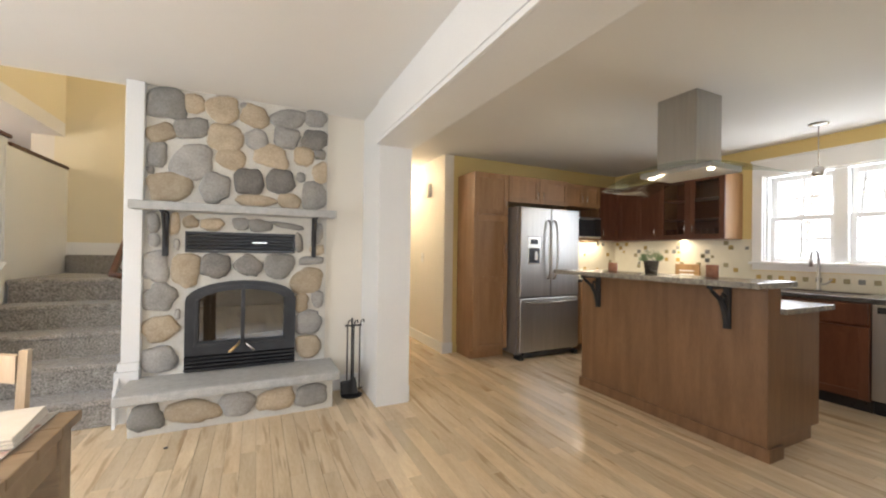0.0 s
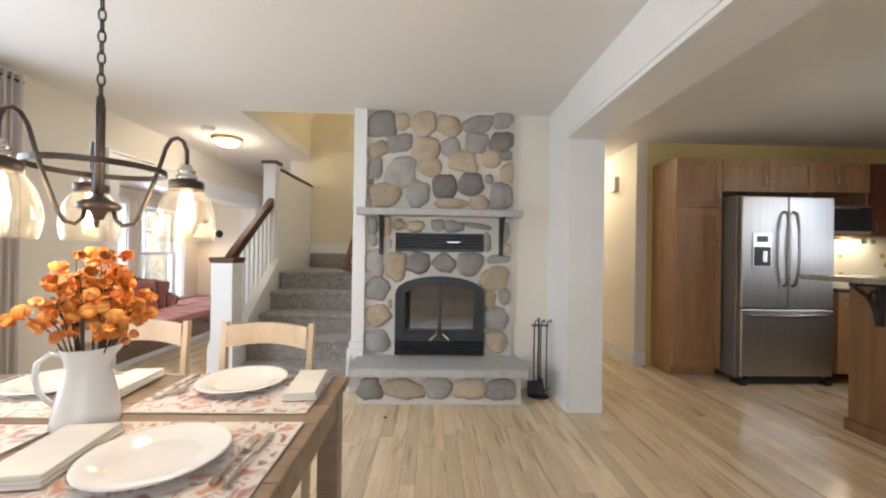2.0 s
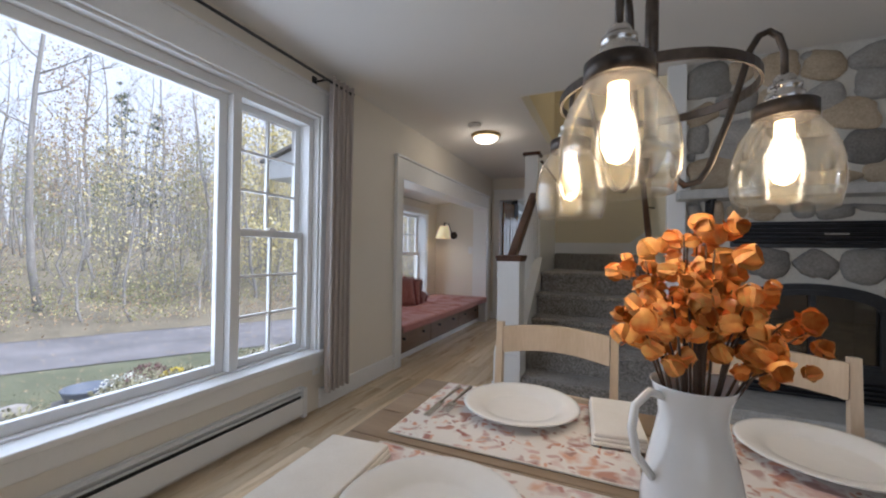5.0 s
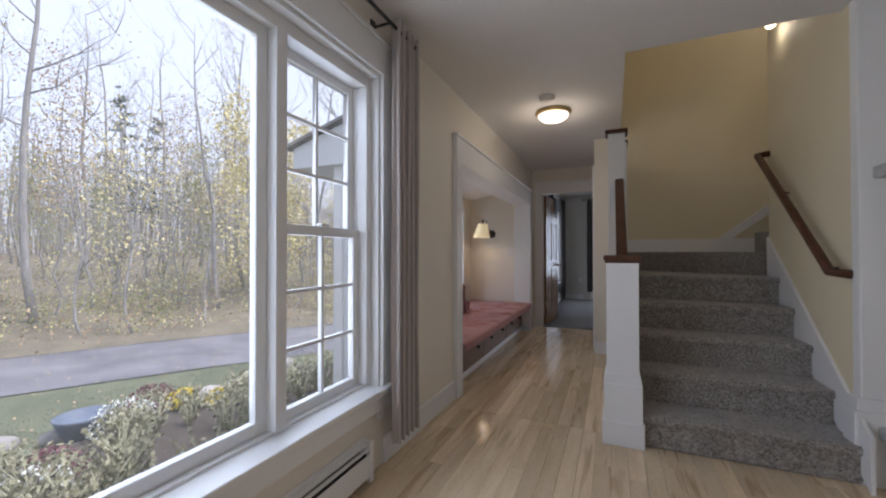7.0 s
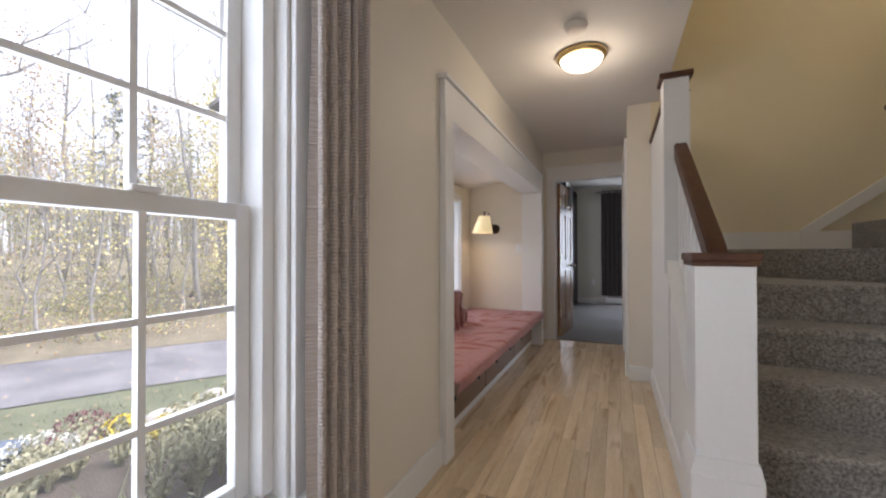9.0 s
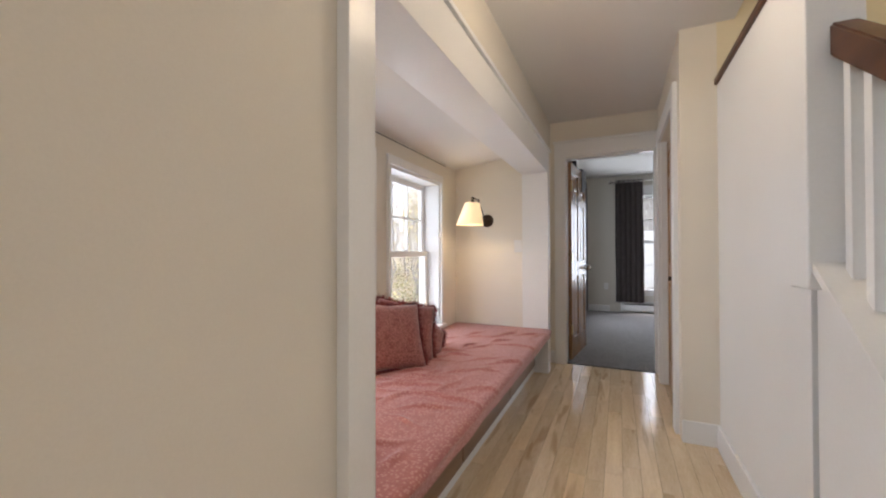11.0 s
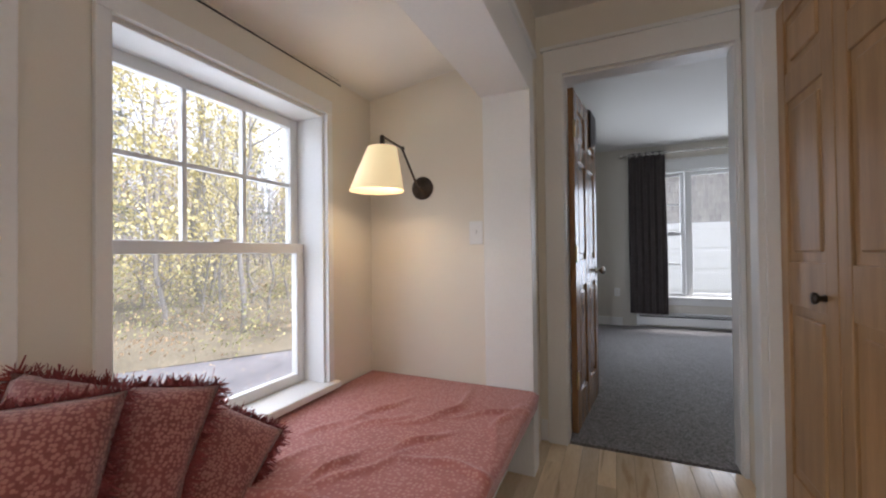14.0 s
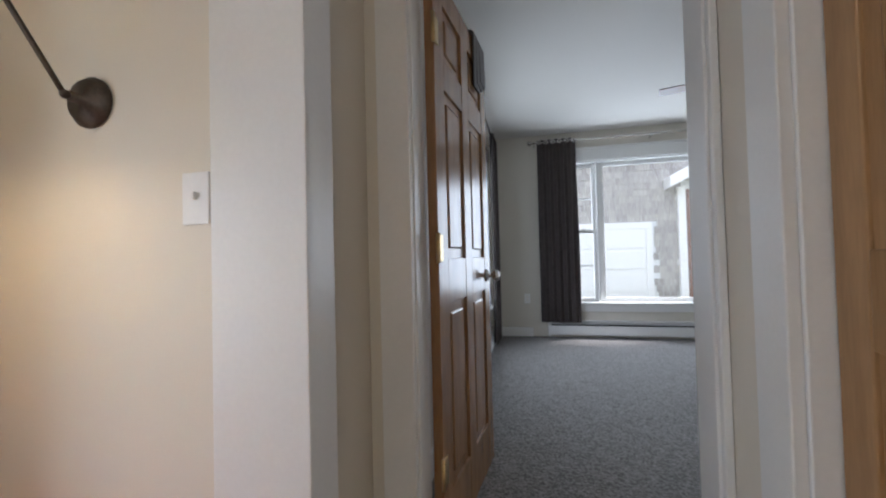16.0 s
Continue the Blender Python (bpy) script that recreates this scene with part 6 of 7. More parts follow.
# backsplash with accent tiles
TILE = surface("cream_tile", (0.66, 0.61, 0.48), (0.72, 0.67, 0.54), 12, 0.3, 0.1, 120)
ACCENT = [surface("olive_accent_tile", (0.30, 0.26, 0.15), (0.38, 0.33, 0.20), 20, 0.25), surface("gold_accent_tile", (0.46, 0.31, 0.10), (0.56, 0.40, 0.16), 20, 0.25),
          surface("slate_accent_tile", (0.17, 0.17, 0.16), (0.25, 0.25, 0.23), 20, 0.25)]
bs = thing("backsplash", (5.19, 3.6, 0.912), "cream tile backsplash with scattered olive and gold accents", "backsplash", kind="structure")
bx("tile_field", (5.188, 5.2, 3.10, 4.928, 0.913, 1.42), TILE, bs)
bx("tile_field", (5.188, 5.2, 0.3, 3.10, 0.913, 1.075), TILE, bs)
bx("tile_field", (3.88, 5.188, 4.918, 4.93, 0.913, 1.42), TILE, bs)
rnd = random.Random(21)
for k in range(80):
    m = ACCENT[rnd.randrange(3)]
    s = rnd.choice((0.05, 0.05, 0.035))
    z = 0.94 + 0.052 * rnd.randrange(9)
    if k < 42:
        y = 3.12 + 0.052 * rnd.randrange(34)
        bx("tile", (5.181, 5.188, y, y + s, z, z + s), m, bs, "", 0.0015)
    elif k < 62:
        x = 3.92 + 0.052 * rnd.randrange(23)
        bx("tile", (x, x + s, 4.911, 4.918, z, z + s), m, bs, "", 0.0015)
    else:
        y = 1.3 + 0.1 * (k - 62)
        bx("tile", (5.181, 5.188, y, y + 0.045, 0.985, 1.03), m, bs, "", 0.0015)
lamp("counter_light", "AREA", 2, (1.0, 0.86, 0.62), (5.0, 3.85, 1.415), (5.02, 3.85, 0), 0.08, 1.3)
lamp("counter_light", "AREA", 1.6, (1.0, 0.86, 0.62), (4.4, 4.80, 1.415), (4.4, 4.82, 0), 0.9, 0.08)

# fridge
fr = thing("fridge", (3.385, 4.6, 0), "stainless steel french-door fridge with ice dispenser", "fridge")
FRSIDE = surface("grey_fridge_side", (0.30, 0.30, 0.31), (0.36, 0.36, 0.37), 5, 0.45, 0.03, 90, metal=0.6)
bx("body", (2.945, 3.835, 4.365, 4.92, 0.05, 1.775), FRSIDE, fr, "grey metal sides", 0.006)
bx("left_door", (2.945, 3.388, 4.30, 4.36, 0.72, 1.765), STEEL, fr, "", 0.012)
bx("right_door", (3.392, 3.835, 4.30, 4.36, 0.72, 1.765), STEEL, fr, "", 0.012)
bx("freezer_drawer", (2.945, 3.835, 4.30, 4.36, 0.085, 0.71), STEEL, fr, "", 0.012)
for x in (3.345, 3.435):
    bm = bmesh.new()
    tube(bm, [(x, 4.30, 0.93), (x, 4.265, 0.95), (x, 4.24, 1.1), (x, 4.235, 1.28), (x, 4.24, 1.46), (x, 4.265, 1.60), (x, 4.30, 1.62)], 0.013, 10)
    part("handle", bm, STEEL, fr, "curved steel handle", True)
bm = bmesh.new()
tube(bm, [(3.03, 4.30, 0.655), (3.05, 4.26, 0.66), (3.39, 4.24, 0.66), (3.73, 4.26, 0.66), (3.75, 4.30, 0.655)], 0.013, 10)
part("drawer_handle", bm, STEEL, fr, "steel bar handle", True)
dsp = bx("dispenser", (3.045, 3.225, 4.292, 4.30, 1.10, 1.42), NICKEL, fr, "ice and water dispenser", 0.004)
bx("dispenser_bay", (3.06, 3.21, 4.288, 4.293, 1.115, 1.29), BLACK, dsp)
bx("display", (3.085, 3.185, 4.287, 4.293, 1.335, 1.39), BLACK, dsp, "dark display")
bx("paddle", (3.13, 3.17, 4.276, 4.288, 1.15, 1.25), NICKEL, dsp)
for x in (2.98, 3.80):
    bx("foot", (x - 0.03, x + 0.03, 4.30, 4.42, 0.0, 0.05), BLACK, fr)
bx("base_grille", (3.02, 3.76, 4.33, 4.36, 0.02, 0.075), BLACK, fr)

# island with raised bar
isl = thing("kitchen_island", (3.25, 2.65, 0), "cherry wood kitchen island with a raised bar", "island")
bx("bar_wall", (3.0, 3.13, 1.96, 3.42, 0.0, 1.045), ISLANDWOOD, isl, "flat cherry panel", 0.002)
bx("bar_end", (2.992, 3.138, 1.95, 1.96, 0.0, 1.045), ISLANDWOOD, isl, "", 0.002)
bx("base_unit", (3.13, 3.70, 1.975, 3.40, 0.10, 0.875), ISLANDWOOD, isl, "", 0.002)
bx("plinth", (3.13, 3.66, 2.0, 3.38, 0.0, 0.10), ISLANDWOOD, isl)
bx("base_moulding", (2.982, 3.0, 1.935, 3.435, 0.0, 0.085), ISLANDWOOD, isl, "", 0.005)
bx("base_moulding", (2.982, 3.148, 1.932, 1.95, 0.0, 0.085), ISLANDWOOD, isl, "", 0.005)
bx("worktop", (3.13, 3.76, 1.915, 3.44, 0.876, 0.912), GRANITE, isl, "speckled granite worktop", 0.005)
bx("bar_top", (2.73, 3.17, 1.88, 3.52, 1.046, 1.082), GRANITE, isl, "speckled granite bar top", 0.006)
for y in (2.17, 3.22):
    bm = bmesh.new()
    box(bm, 2.97, 2.998, y - 0.02, y + 0.02, 0.76, 1.044, 0.004)
    box(bm, 2.79, 2.98, y - 0.018, y + 0.018, 1.022, 1.045, 0.003)
    tube(bm, [(2.975, y, 0.80), (2.95, y, 0.88), (2.90, y, 0.955), (2.83, y, 1.0), (2.805, y, 1.02)], [0.018, 0.016, 0.014, 0.012, 0.010], 8)
    tube(bm, [(2.96, y, 0.97), (2.93, y, 0.99), (2.915, y, 0.965), (2.93, y, 0.945)], 0.008, 8)
    part("corbel", bm, IRON, isl, "black iron scroll bracket")
# things on the bar
pot = thing("potted_plant", (3.0, 2.72, 1.082), "small green plant in a grey metal pot on the bar", "plant")
bm = bmesh.new()
lathe(bm, [(0, 0), (0.042, 0), (0.055, 0.10), (0.058, 0.10), (0.058, 0.106), (0.05, 0.106), (0.045, 0.09), (0, 0.09)], (3.0, 2.72, 1.083), 24)
part("pot", bm, NICKEL, pot, "grey metal pot", True)
bm = bmesh.new()
for k in range(420):
    d = Vector((rnd.gauss(0, 1), rnd.gauss(0, 1), abs(rnd.gauss(0, 0.9)))).normalized()
    p = Vector((3.0, 2.72, 1.185)) + Vector((d.x * 0.075, d.y * 0.075, d.z * 0.075)) * rnd.uniform(0.6, 1.1)
    s, t = d.orthogonal().normalized() * 0.006, d * 0.02
    bm.faces.new([bm.verts.new(q) for q in (p - s, p + s, p + t)])
part("foliage", bm, surface("small_green_leaves", (0.10, 0.17, 0.07), (0.26, 0.34, 0.17), 30, 0.7), pot)["kind"] = "stuff"
for x, y, h in ((3.05, 3.12, 0.075), (3.05, 2.30, 0.085)):
    bm = bmesh.new()
    lathe(bm, [(0, 0), (0.036, 0), (0.038, 0.004), (0.038, h), (0.034, h), (0.034, 0.01), (0, 0.01)], (x, y, 1.083), 20)
    single("wooden_cup", bm, CUPWOOD, "brown wooden cup on the bar", "cup", smooth=True)
crate = thing("small_crate", (5.05, 3.75, 0.912), "pale wooden board sign against the backsplash", "sign")
bx("board", (5.12, 5.14, 3.62, 3.92, 0.914, 1.12), PINE, crate, "", 0.004)
bx("printed_bar", (5.116, 5.12, 3.68, 3.86, 1.03, 1.045), WHITE, crate)
bx("printed_bar", (5.116, 5.12, 3.68, 3.86, 0.985, 1.0), WHITE, crate)
# hood
hood = thing("range_hood", (3.2, 2.54, 1.8), "stainless island range hood with a curved glass canopy", "range hood")
bx("chimney", (3.03, 3.33, 2.40, 2.70, 1.88, 2.42), STEEL, hood, "", 0.003)
bx("body", (2.99, 3.37, 2.28, 2.82, 1.835, 1.878), STEEL, hood, "", 0.01)
bm = bmesh.new()
rows = []
for k in range(17):
    u = -1 + k / 8
    y, z = 2.54 + 0.58 * u, 1.89 - 0.13 * u * u
    rows.append([bm.verts.new(p) for p in ((2.90, y, z), (3.50, y, z), (3.50, y, z + 0.008), (2.90, y, z + 0.008))])
for a, b in zip(rows, rows[1:]):
    for j in range(4):
        bm.faces.new((a[j], a[(j + 1) % 4], b[(j + 1) % 4], b[j]))
bm.faces.new(rows[0]), bm.faces.new(rows[-1][::-1])
part("glass_canopy", bm, glass("canopy_glass", (0.86, 0.90, 0.88), 0.02), hood, "curved tinted glass canopy", True)
for y in (2.32, 2.76):
    bm = bmesh.new()
    lathe(bm, [(0, 0), (0.022, 0), (0.022, -0.004), (0, -0.004)], (3.06, y, 1.834), 16)
    part("spot", bm, LED, hood, "warm hood light")
    lamp("hood_light", "POINT", 0.8, (1.0, 0.85, 0.6), (3.1, y, 1.74), None, 0.03)
# pendant
pen = thing("pendant_lamp", (4.72, 2.36, 2.42), "small brushed nickel pendant over the sink", "pendant lamp")
bm = bmesh.new()
lathe(bm, [(0, 0), (0.07, 0), (0.07, -0.01), (0.02, -0.022), (0, -0.022)], (4.72, 2.36, 2.42), 24)
part("canopy", bm, NICKEL, pen, "", True)
bm = bmesh.new()
tube(bm, [(4.72, 2.36, 2.41), (4.72, 2.36, 2.03)], 0.005, 8)
part("stem", bm, NICKEL, pen, "", True)
bm = bmesh.new()
lathe(bm, [(0, 0.06), (0.02, 0.06), (0.038, 0.04), (0.045, 0.0), (0.04, -0.035), (0.036, -0.035), (0, -0.03)], (4.72, 2.36, 1.98), 24)
part("shade", bm, NICKEL, pen, "", True)
bm = bmesh.new()
lathe(bm, [(0, 0), (0.034, 0), (0.028, -0.02), (0, -0.028)], (4.72, 2.36, 1.949), 20)
part("bulb", bm, DIFFUSER, pen, "glowing bulb", True)
lamp("pendant_light", "POINT", 0.6, (1.0, 0.86, 0.62), (4.72, 2.36, 1.88), None, 0.04)
# added warm fill lamps without fixtures, brightening the passage and the upper stair hall
lamp("passage_fill", "POINT", 6.0, (1.0, 0.80, 0.50), (1.82, 6.0, 2.25), None, 0.1)
lamp("stair_fill", "POINT", 8.5, (1.0, 0.90, 0.72), (0.2, 5.6, 4.3), None, 0.15)

spot = thing("wall_spot", (-0.612, 5.10, 2.80), "small lit white spot lamp on the upper stair wall", "wall lamp")
bm = bmesh.new()
tube(bm, [(-0.612, 5.10, 2.84), (-0.67, 5.10, 2.84)], 0.03, 14)
tube(bm, [(-0.67, 5.10, 2.87), (-0.67, 5.07, 2.80)], [0.028, 0.036], 14)
part("housing", bm, WHITE, spot, "", True)
bm = bmesh.new()
tube(bm, [(-0.67, 5.07, 2.80), (-0.67, 5.066, 2.793)], 0.031, 14)
part("lens", bm, LED, spot, "glowing lens", True)
lamp("spot_light", "POINT", 0.4, (1.0, 0.86, 0.62), (-0.68, 5.04, 2.74), None, 0.03)

bm = bmesh.new()
lathe(bm, [(0, 0), (0.013, 0), (0.012, 0.004), (0, 0.005)], (-0.250, 3.596, 0.0005), 16)
single("floor_stop", bm, BLACK, "small round black stop on the floor", "floor stop", smooth=True)

# ---- outdoors ----
GROUND_Z = -1.1
GRASS = surface("lawn_with_leaves", (0.075, 0.09, 0.05), (0.165, 0.175, 0.105), 2.2, 0.95, 0.9, 28, dist=0.04)
bm = bmesh.new()
bmesh.ops.create_grid(bm, x_segments=2, y_segments=2, size=500, matrix=Matrix.Translation((0, 0, GROUND_Z)))
single("ground", bm, GRASS, "green lawn with fallen leaves around the house", "ground", kind="structure")


def drive(y):
    """The middle of the driveway, which comes slanting out of the wood towards the garage."""
    return -11.9 + 0.66 * (min(y, 13) - 5) + 0.25 * max(0.0, y - 13) * (y < 17) + (y >= 17) * (1 + 0.1 * (y - 17))


ROAD = surface("pale_gravel_drive", (0.085, 0.085, 0.10), (0.25, 0.245, 0.255), 0.9, 0.95, 0.5, 40, dist=0.02)
bm = bmesh.new()
edge = random.Random(3)
rows = []
for k in range(61):
    y = -40 + 90 * k / 60
    c = drive(y)
    rows.append([bm.verts.new((c + w + 0.15 * noise.noise(Vector((y * 0.4, w, 0))), y, GROUND_Z + 0.02)) for w in (-1.95, -0.6, 0.6, 1.95)])
for a, b in zip(rows, rows[1:]):
    for j in range(3):
        bm.faces.new((a[j], a[j + 1], b[j + 1], b[j]))
single("road", bm, ROAD, "pale gravel driveway past the house", "driveway", kind="structure")
LITTER = surface("leaf_litter", (0.11, 0.095, 0.065), (0.25, 0.215, 0.145), 1.5, 0.95, 0.9, 22, dist=0.05)
bm = bmesh.new()
n, m = 40, 60
rows = []
for i in range(n + 1):
    row = []
    for j in range(m + 1):
        d = i / n
        y = -45 + 105 * j / m
        x = drive(y) - 1.9 - 46 * d ** 1.3 + (0.4 * noise.noise(Vector((y * 0.3, 0, 4))) if i == 0 else 0)
        z = GROUND_Z + 0.03 + 2.2 * d + 0.35 * min(1, d * 8) * noise.noise(Vector((x * 0.25, y * 0.25, 1)))
        row.append(bm.verts.new((x, y, z)))
    rows.append(row)
for a, b in zip(rows, rows[1:]):
    for j in range(m):
        bm.faces.new((a[j], a[j + 1], b[j + 1], b[j]))
single("ground_woods", bm, LITTER, "brown leaf litter rising under the trees", "ground", kind="structure", smooth=True)

BARK = surface("grey_bark", (0.22, 0.205, 0.19), (0.46, 0.44, 0.41), 4, 0.9, 0.8, 30, stretch=(4, 4, 0.6), dist=0.02)
YLEAF = surface("yellow_autumn_leaf", (0.66, 0.56, 0.22), (0.84, 0.77, 0.42), 2, 0.7, 0.0, 20, vary=0.3, island=True)
GLEAF = surface("pale_green_leaf", (0.26, 0.28, 0.11), (0.48, 0.46, 0.20), 2, 0.7, 0.0, 20, vary=0.3, island=True)
RLEAF = surface("rust_leaf", (0.40, 0.27, 0.15), (0.58, 0.44, 0.27), 2, 0.7, 0.0, 20, vary=0.3, island=True)
NEEDLE = surface("dark_pine_needles", (0.03, 0.055, 0.03), (0.075, 0.11, 0.06), 2, 0.8, 0.0, 20, vary=0.3, island=True)


def leaf(bm, p, s, rnd):
    w = Vector((rnd.gauss(0, 1), rnd.gauss(0, 1), rnd.gauss(0, 0.6))).normalized()
    u = w.orthogonal().normalized()
    v = w.cross(u)
    bm.faces.new([bm.verts.new(q) for q in (p - u * s, p - v * s * 0.7, p + u * s, p + v * s * 0.7)])


def tree(seed, high, leafy, material, label, start=0.3, leafsize=0.042):
    """A slender woodland tree: tapered trunk, limbs that fork twice, loose leaves."""
    rnd = random.Random(seed)
    t = thing("tree", (0, 0, 0), label, "tree", "trees of the wood")
    bm, tips = bmesh.new(), []
    pts, p = [], Vector((0, 0, -0.3))
    for k in range(9):
        pts.append(p.copy())
        p = p + Vector((rnd.gauss(0, 0.13), rnd.gauss(0, 0.13), high / 8))
    r0 = 0.0085 * high * rnd.uniform(0.7, 1.15)
    tube(bm, pts, [r0 * (1 - 0.11 * k) for k in range(9)], 8)

    def limb(base, way, size, rad, depth):
        line, q = [base], base.copy()
        for k in range(4):
            way = (way + Vector((rnd.gauss(0, 0.18), rnd.gauss(0, 0.18), 0.14))).normalized()
            q = q + way * size / 4
            line.append(q.copy())
        tube(bm, line, [rad * (1 - 0.2 * k) for k in range(5)], 5 if depth else 4)
        tips.extend(line[2:])
        if depth < 3:
            for k in range(3 if depth == 0 else 2):
                a = line[rnd.randint(1, 4)]
                d = (way + Vector((rnd.gauss(0, 0.7), rnd.gauss(0, 0.7), rnd.gauss(0.15, 0.3)))).normalized()
                limb(a, d, size * rnd.uniform(0.45, 0.65), rad * 0.5, depth + 1)

    for k in range(13):
        h = start + (1 - start) * (k + rnd.random()) / 13
        i = min(7, int(h * 8))
        base = pts[i].lerp(pts[i + 1], h * 8 - i)
        a = rnd.uniform(0, 6.283)
        limb(base, Vector((math.cos(a), math.sin(a), rnd.uniform(0.3, 0.9))).normalized(), high * rnd.uniform(0.10, 0.24) * (1.15 - h * 0.6), r0 * 0.42 * (1.1 - h * 0.8), 0)
    part("trunk", bm, BARK, t, "grey bark trunk and bare limbs", True)
    if leafy:
        bm = bmesh.new()
        for k in range(leafy):
            q = tips[rnd.randrange(len(tips))] + Vector((rnd.gauss(0, 0.33), rnd.gauss(0, 0.33), rnd.gauss(0, 0.3)))
            leaf(bm, q, rnd.uniform(0.6, 1.2) * leafsize, rnd)
        part("crown", bm, material, t, "loose autumn leaves")["kind"] = "stuff"
    return t


def pine(seed, high):
    rnd = random.Random(seed)
    t = thing("tree", (0, 0, 0), "tall dark green pine in the wood", "tree", "trees of the wood")
    bm = bmesh.new()
    tube(bm, [(0, 0, -0.3), (0.05, 0, high / 2), (0, 0.05, high)], [0.2, 0.12, 0.02], 8)
    part("trunk", bm, BARK, t, "", True)
    bm = bmesh.new()
    for k in range(70):
        h = rnd.uniform(0.28, 1)
        a, reach = rnd.uniform(0, 6.283), (1.05 - h) * high * 0.26 * rnd.uniform(0.7, 1.15)
        for j in range(24):
            u = rnd.uniform(0.25, 1)
            p = Vector((math.cos(a) * reach * u, math.sin(a) * reach * u, h * high - 0.3 * u + 0.3 * u * u)) + Vector((rnd.gauss(0, 0.14), rnd.gauss(0, 0.14), rnd.gauss(0, 0.07)))
            leaf(bm, p, rnd.uniform(0.06, 0.13), rnd)
    part("crown", bm, NEEDLE, t, "tufts of dark needles")["kind"] = "stuff"
    return t


models = [tree(1, 13, 0, YLEAF, "tall bare grey tree at the edge of the wood", 0.35), tree(2, 14, 700, YLEAF, "tall slender tree with a few yellow leaves", 0.4), tree(3, 10, 0, YLEAF, "bare grey tree with fine branches", 0.3),
          tree(4, 8, 4200, YLEAF, "small tree full of yellow autumn leaves", 0.15), tree(5, 8, 2600, RLEAF, "tree with thinning rust coloured leaves", 0.3), tree(6, 6, 3000, GLEAF, "young tree with pale green leaves", 0.12),
          tree(7, 15, 300, GLEAF, "tall grey forest tree with few leaves", 0.45)]
saplings = [tree(21, 5, 260, GLEAF, "thin leaning sapling with a few leaves", 0.12, 0.04), tree(22, 4, 0, GLEAF, "bare thicket sapling with fine twigs", 0.08), tree(23, 6, 420, YLEAF, "slender sapling with pale yellow leaves", 0.15, 0.045)]
golden = tree(31, 7.5, 3000, YLEAF, "broad young tree thick with yellow leaves", 0.1, 0.06)
firs = pine(8, 15)
spots_rnd = random.Random(5)
used = set()


def stand(model, x, y, z, size=1.0):
    m = pose(x, y, z, spots_rnd.uniform(-3, 3), spots_rnd.uniform(-3, 3), spots_rnd.uniform(0, 360))
    if model not in used:
        used.add(model)
        model.matrix_basis = m
        return model
    ob = copy_thing(model, m)
    return ob


for k in range(150):
    d = (k + spots_rnd.random()) / 150
    y = spots_rnd.uniform(-10 - 28 * d, 22 + 34 * d)
    x = drive(y) - 3.0 - 38 * d ** 1.15
    pick = spots_rnd.choice((0, 0, 1, 1, 2, 2, 3, 4, 4, 5, 6, 6, 0, 2)) if d > 0.12 else spots_rnd.choice((0, 2, 3, 5, 1, 6, 2))
    stand(models[pick], x, y, GROUND_Z + 0.05 + 2.0 * d)
for x, y in ((-40, 21), (-44, 25), (-44, 40)):
    stand(firs, x, y, 0.6)
for k in range(130):
    y = spots_rnd.uniform(-14, 30)
    stand(saplings[spots_rnd.randrange(3)], drive(y) - 2.8 - 11 * spots_rnd.random(), y, GROUND_Z + 0.05)
# yellow trees close beyond the drive
for x, y in ((-13.2, 11.6), (-14.6, 13.9), (-16.2, 16.6), (-13.6, 17.5), (-15.5, 22.0)):
    stand(golden, x, y, GROUND_Z + 0.1)
for k in range(26):
    stand(models[spots_rnd.choice((0, 1, 2, 3, 4, 6))], 14 + 30 * spots_rnd.random(), spots_rnd.uniform(-6, 26), GROUND_Z)

# undergrowth at the wood's edge
brush_rnd = random.Random(15)
for name, material, count, label in (("undergrowth", GLEAF, 60000, "pale green and yellow undergrowth at the wood's edge"), ("undergrowth", RLEAF, 40000, "brown and rust brush below the trees"), ("undergrowth", YLEAF, 11000, "yellow shrubs below the trees")):
    bm = bmesh.new()
    clumps = [(-2.3 - 18 * brush_rnd.random() ** 1.5, brush_rnd.uniform(-22, 36), brush_rnd.uniform(0.5, 1.9)) for k in range(260)]
    for k in range(count):
        x, y, s = clumps[brush_rnd.randrange(260)]
        p = Vector((drive(y) + x + brush_rnd.gauss(0, 0.35), y + brush_rnd.gauss(0, 0.6), GROUND_Z + 0.1 + abs(brush_rnd.gauss(0, 0.42)) * s + 0.05 * max(0, -2.3 - x)))
        leaf(bm, p, brush_rnd.uniform(0.018, 0.045), brush_rnd)
    single(name, bm, material, label, "undergrowth", kind="stuff")
# fallen leaves on lawn and drive
bm = bmesh.new()
for k in range(7000):
    x, y = -4.5 - 9.5 * brush_rnd.random(), brush_rnd.uniform(-14, 30)
    p = Vector((x, y, GROUND_Z + 0.03))
    a, s = brush_rnd.uniform(0, 6.28), brush_rnd.uniform(0.012, 0.032)
    u, v = Vector((math.cos(a), math.sin(a), 0.2)) * s, Vector((-math.sin(a), math.cos(a), 0.1)) * s * 0.7
    bm.faces.new([bm.verts.new(q) for q in (p - u, p - v, p + u, p + v)])
single("fallen_leaves", bm, RLEAF, "tan fallen leaves scattered on lawn and drive", "leaves", kind="stuff")
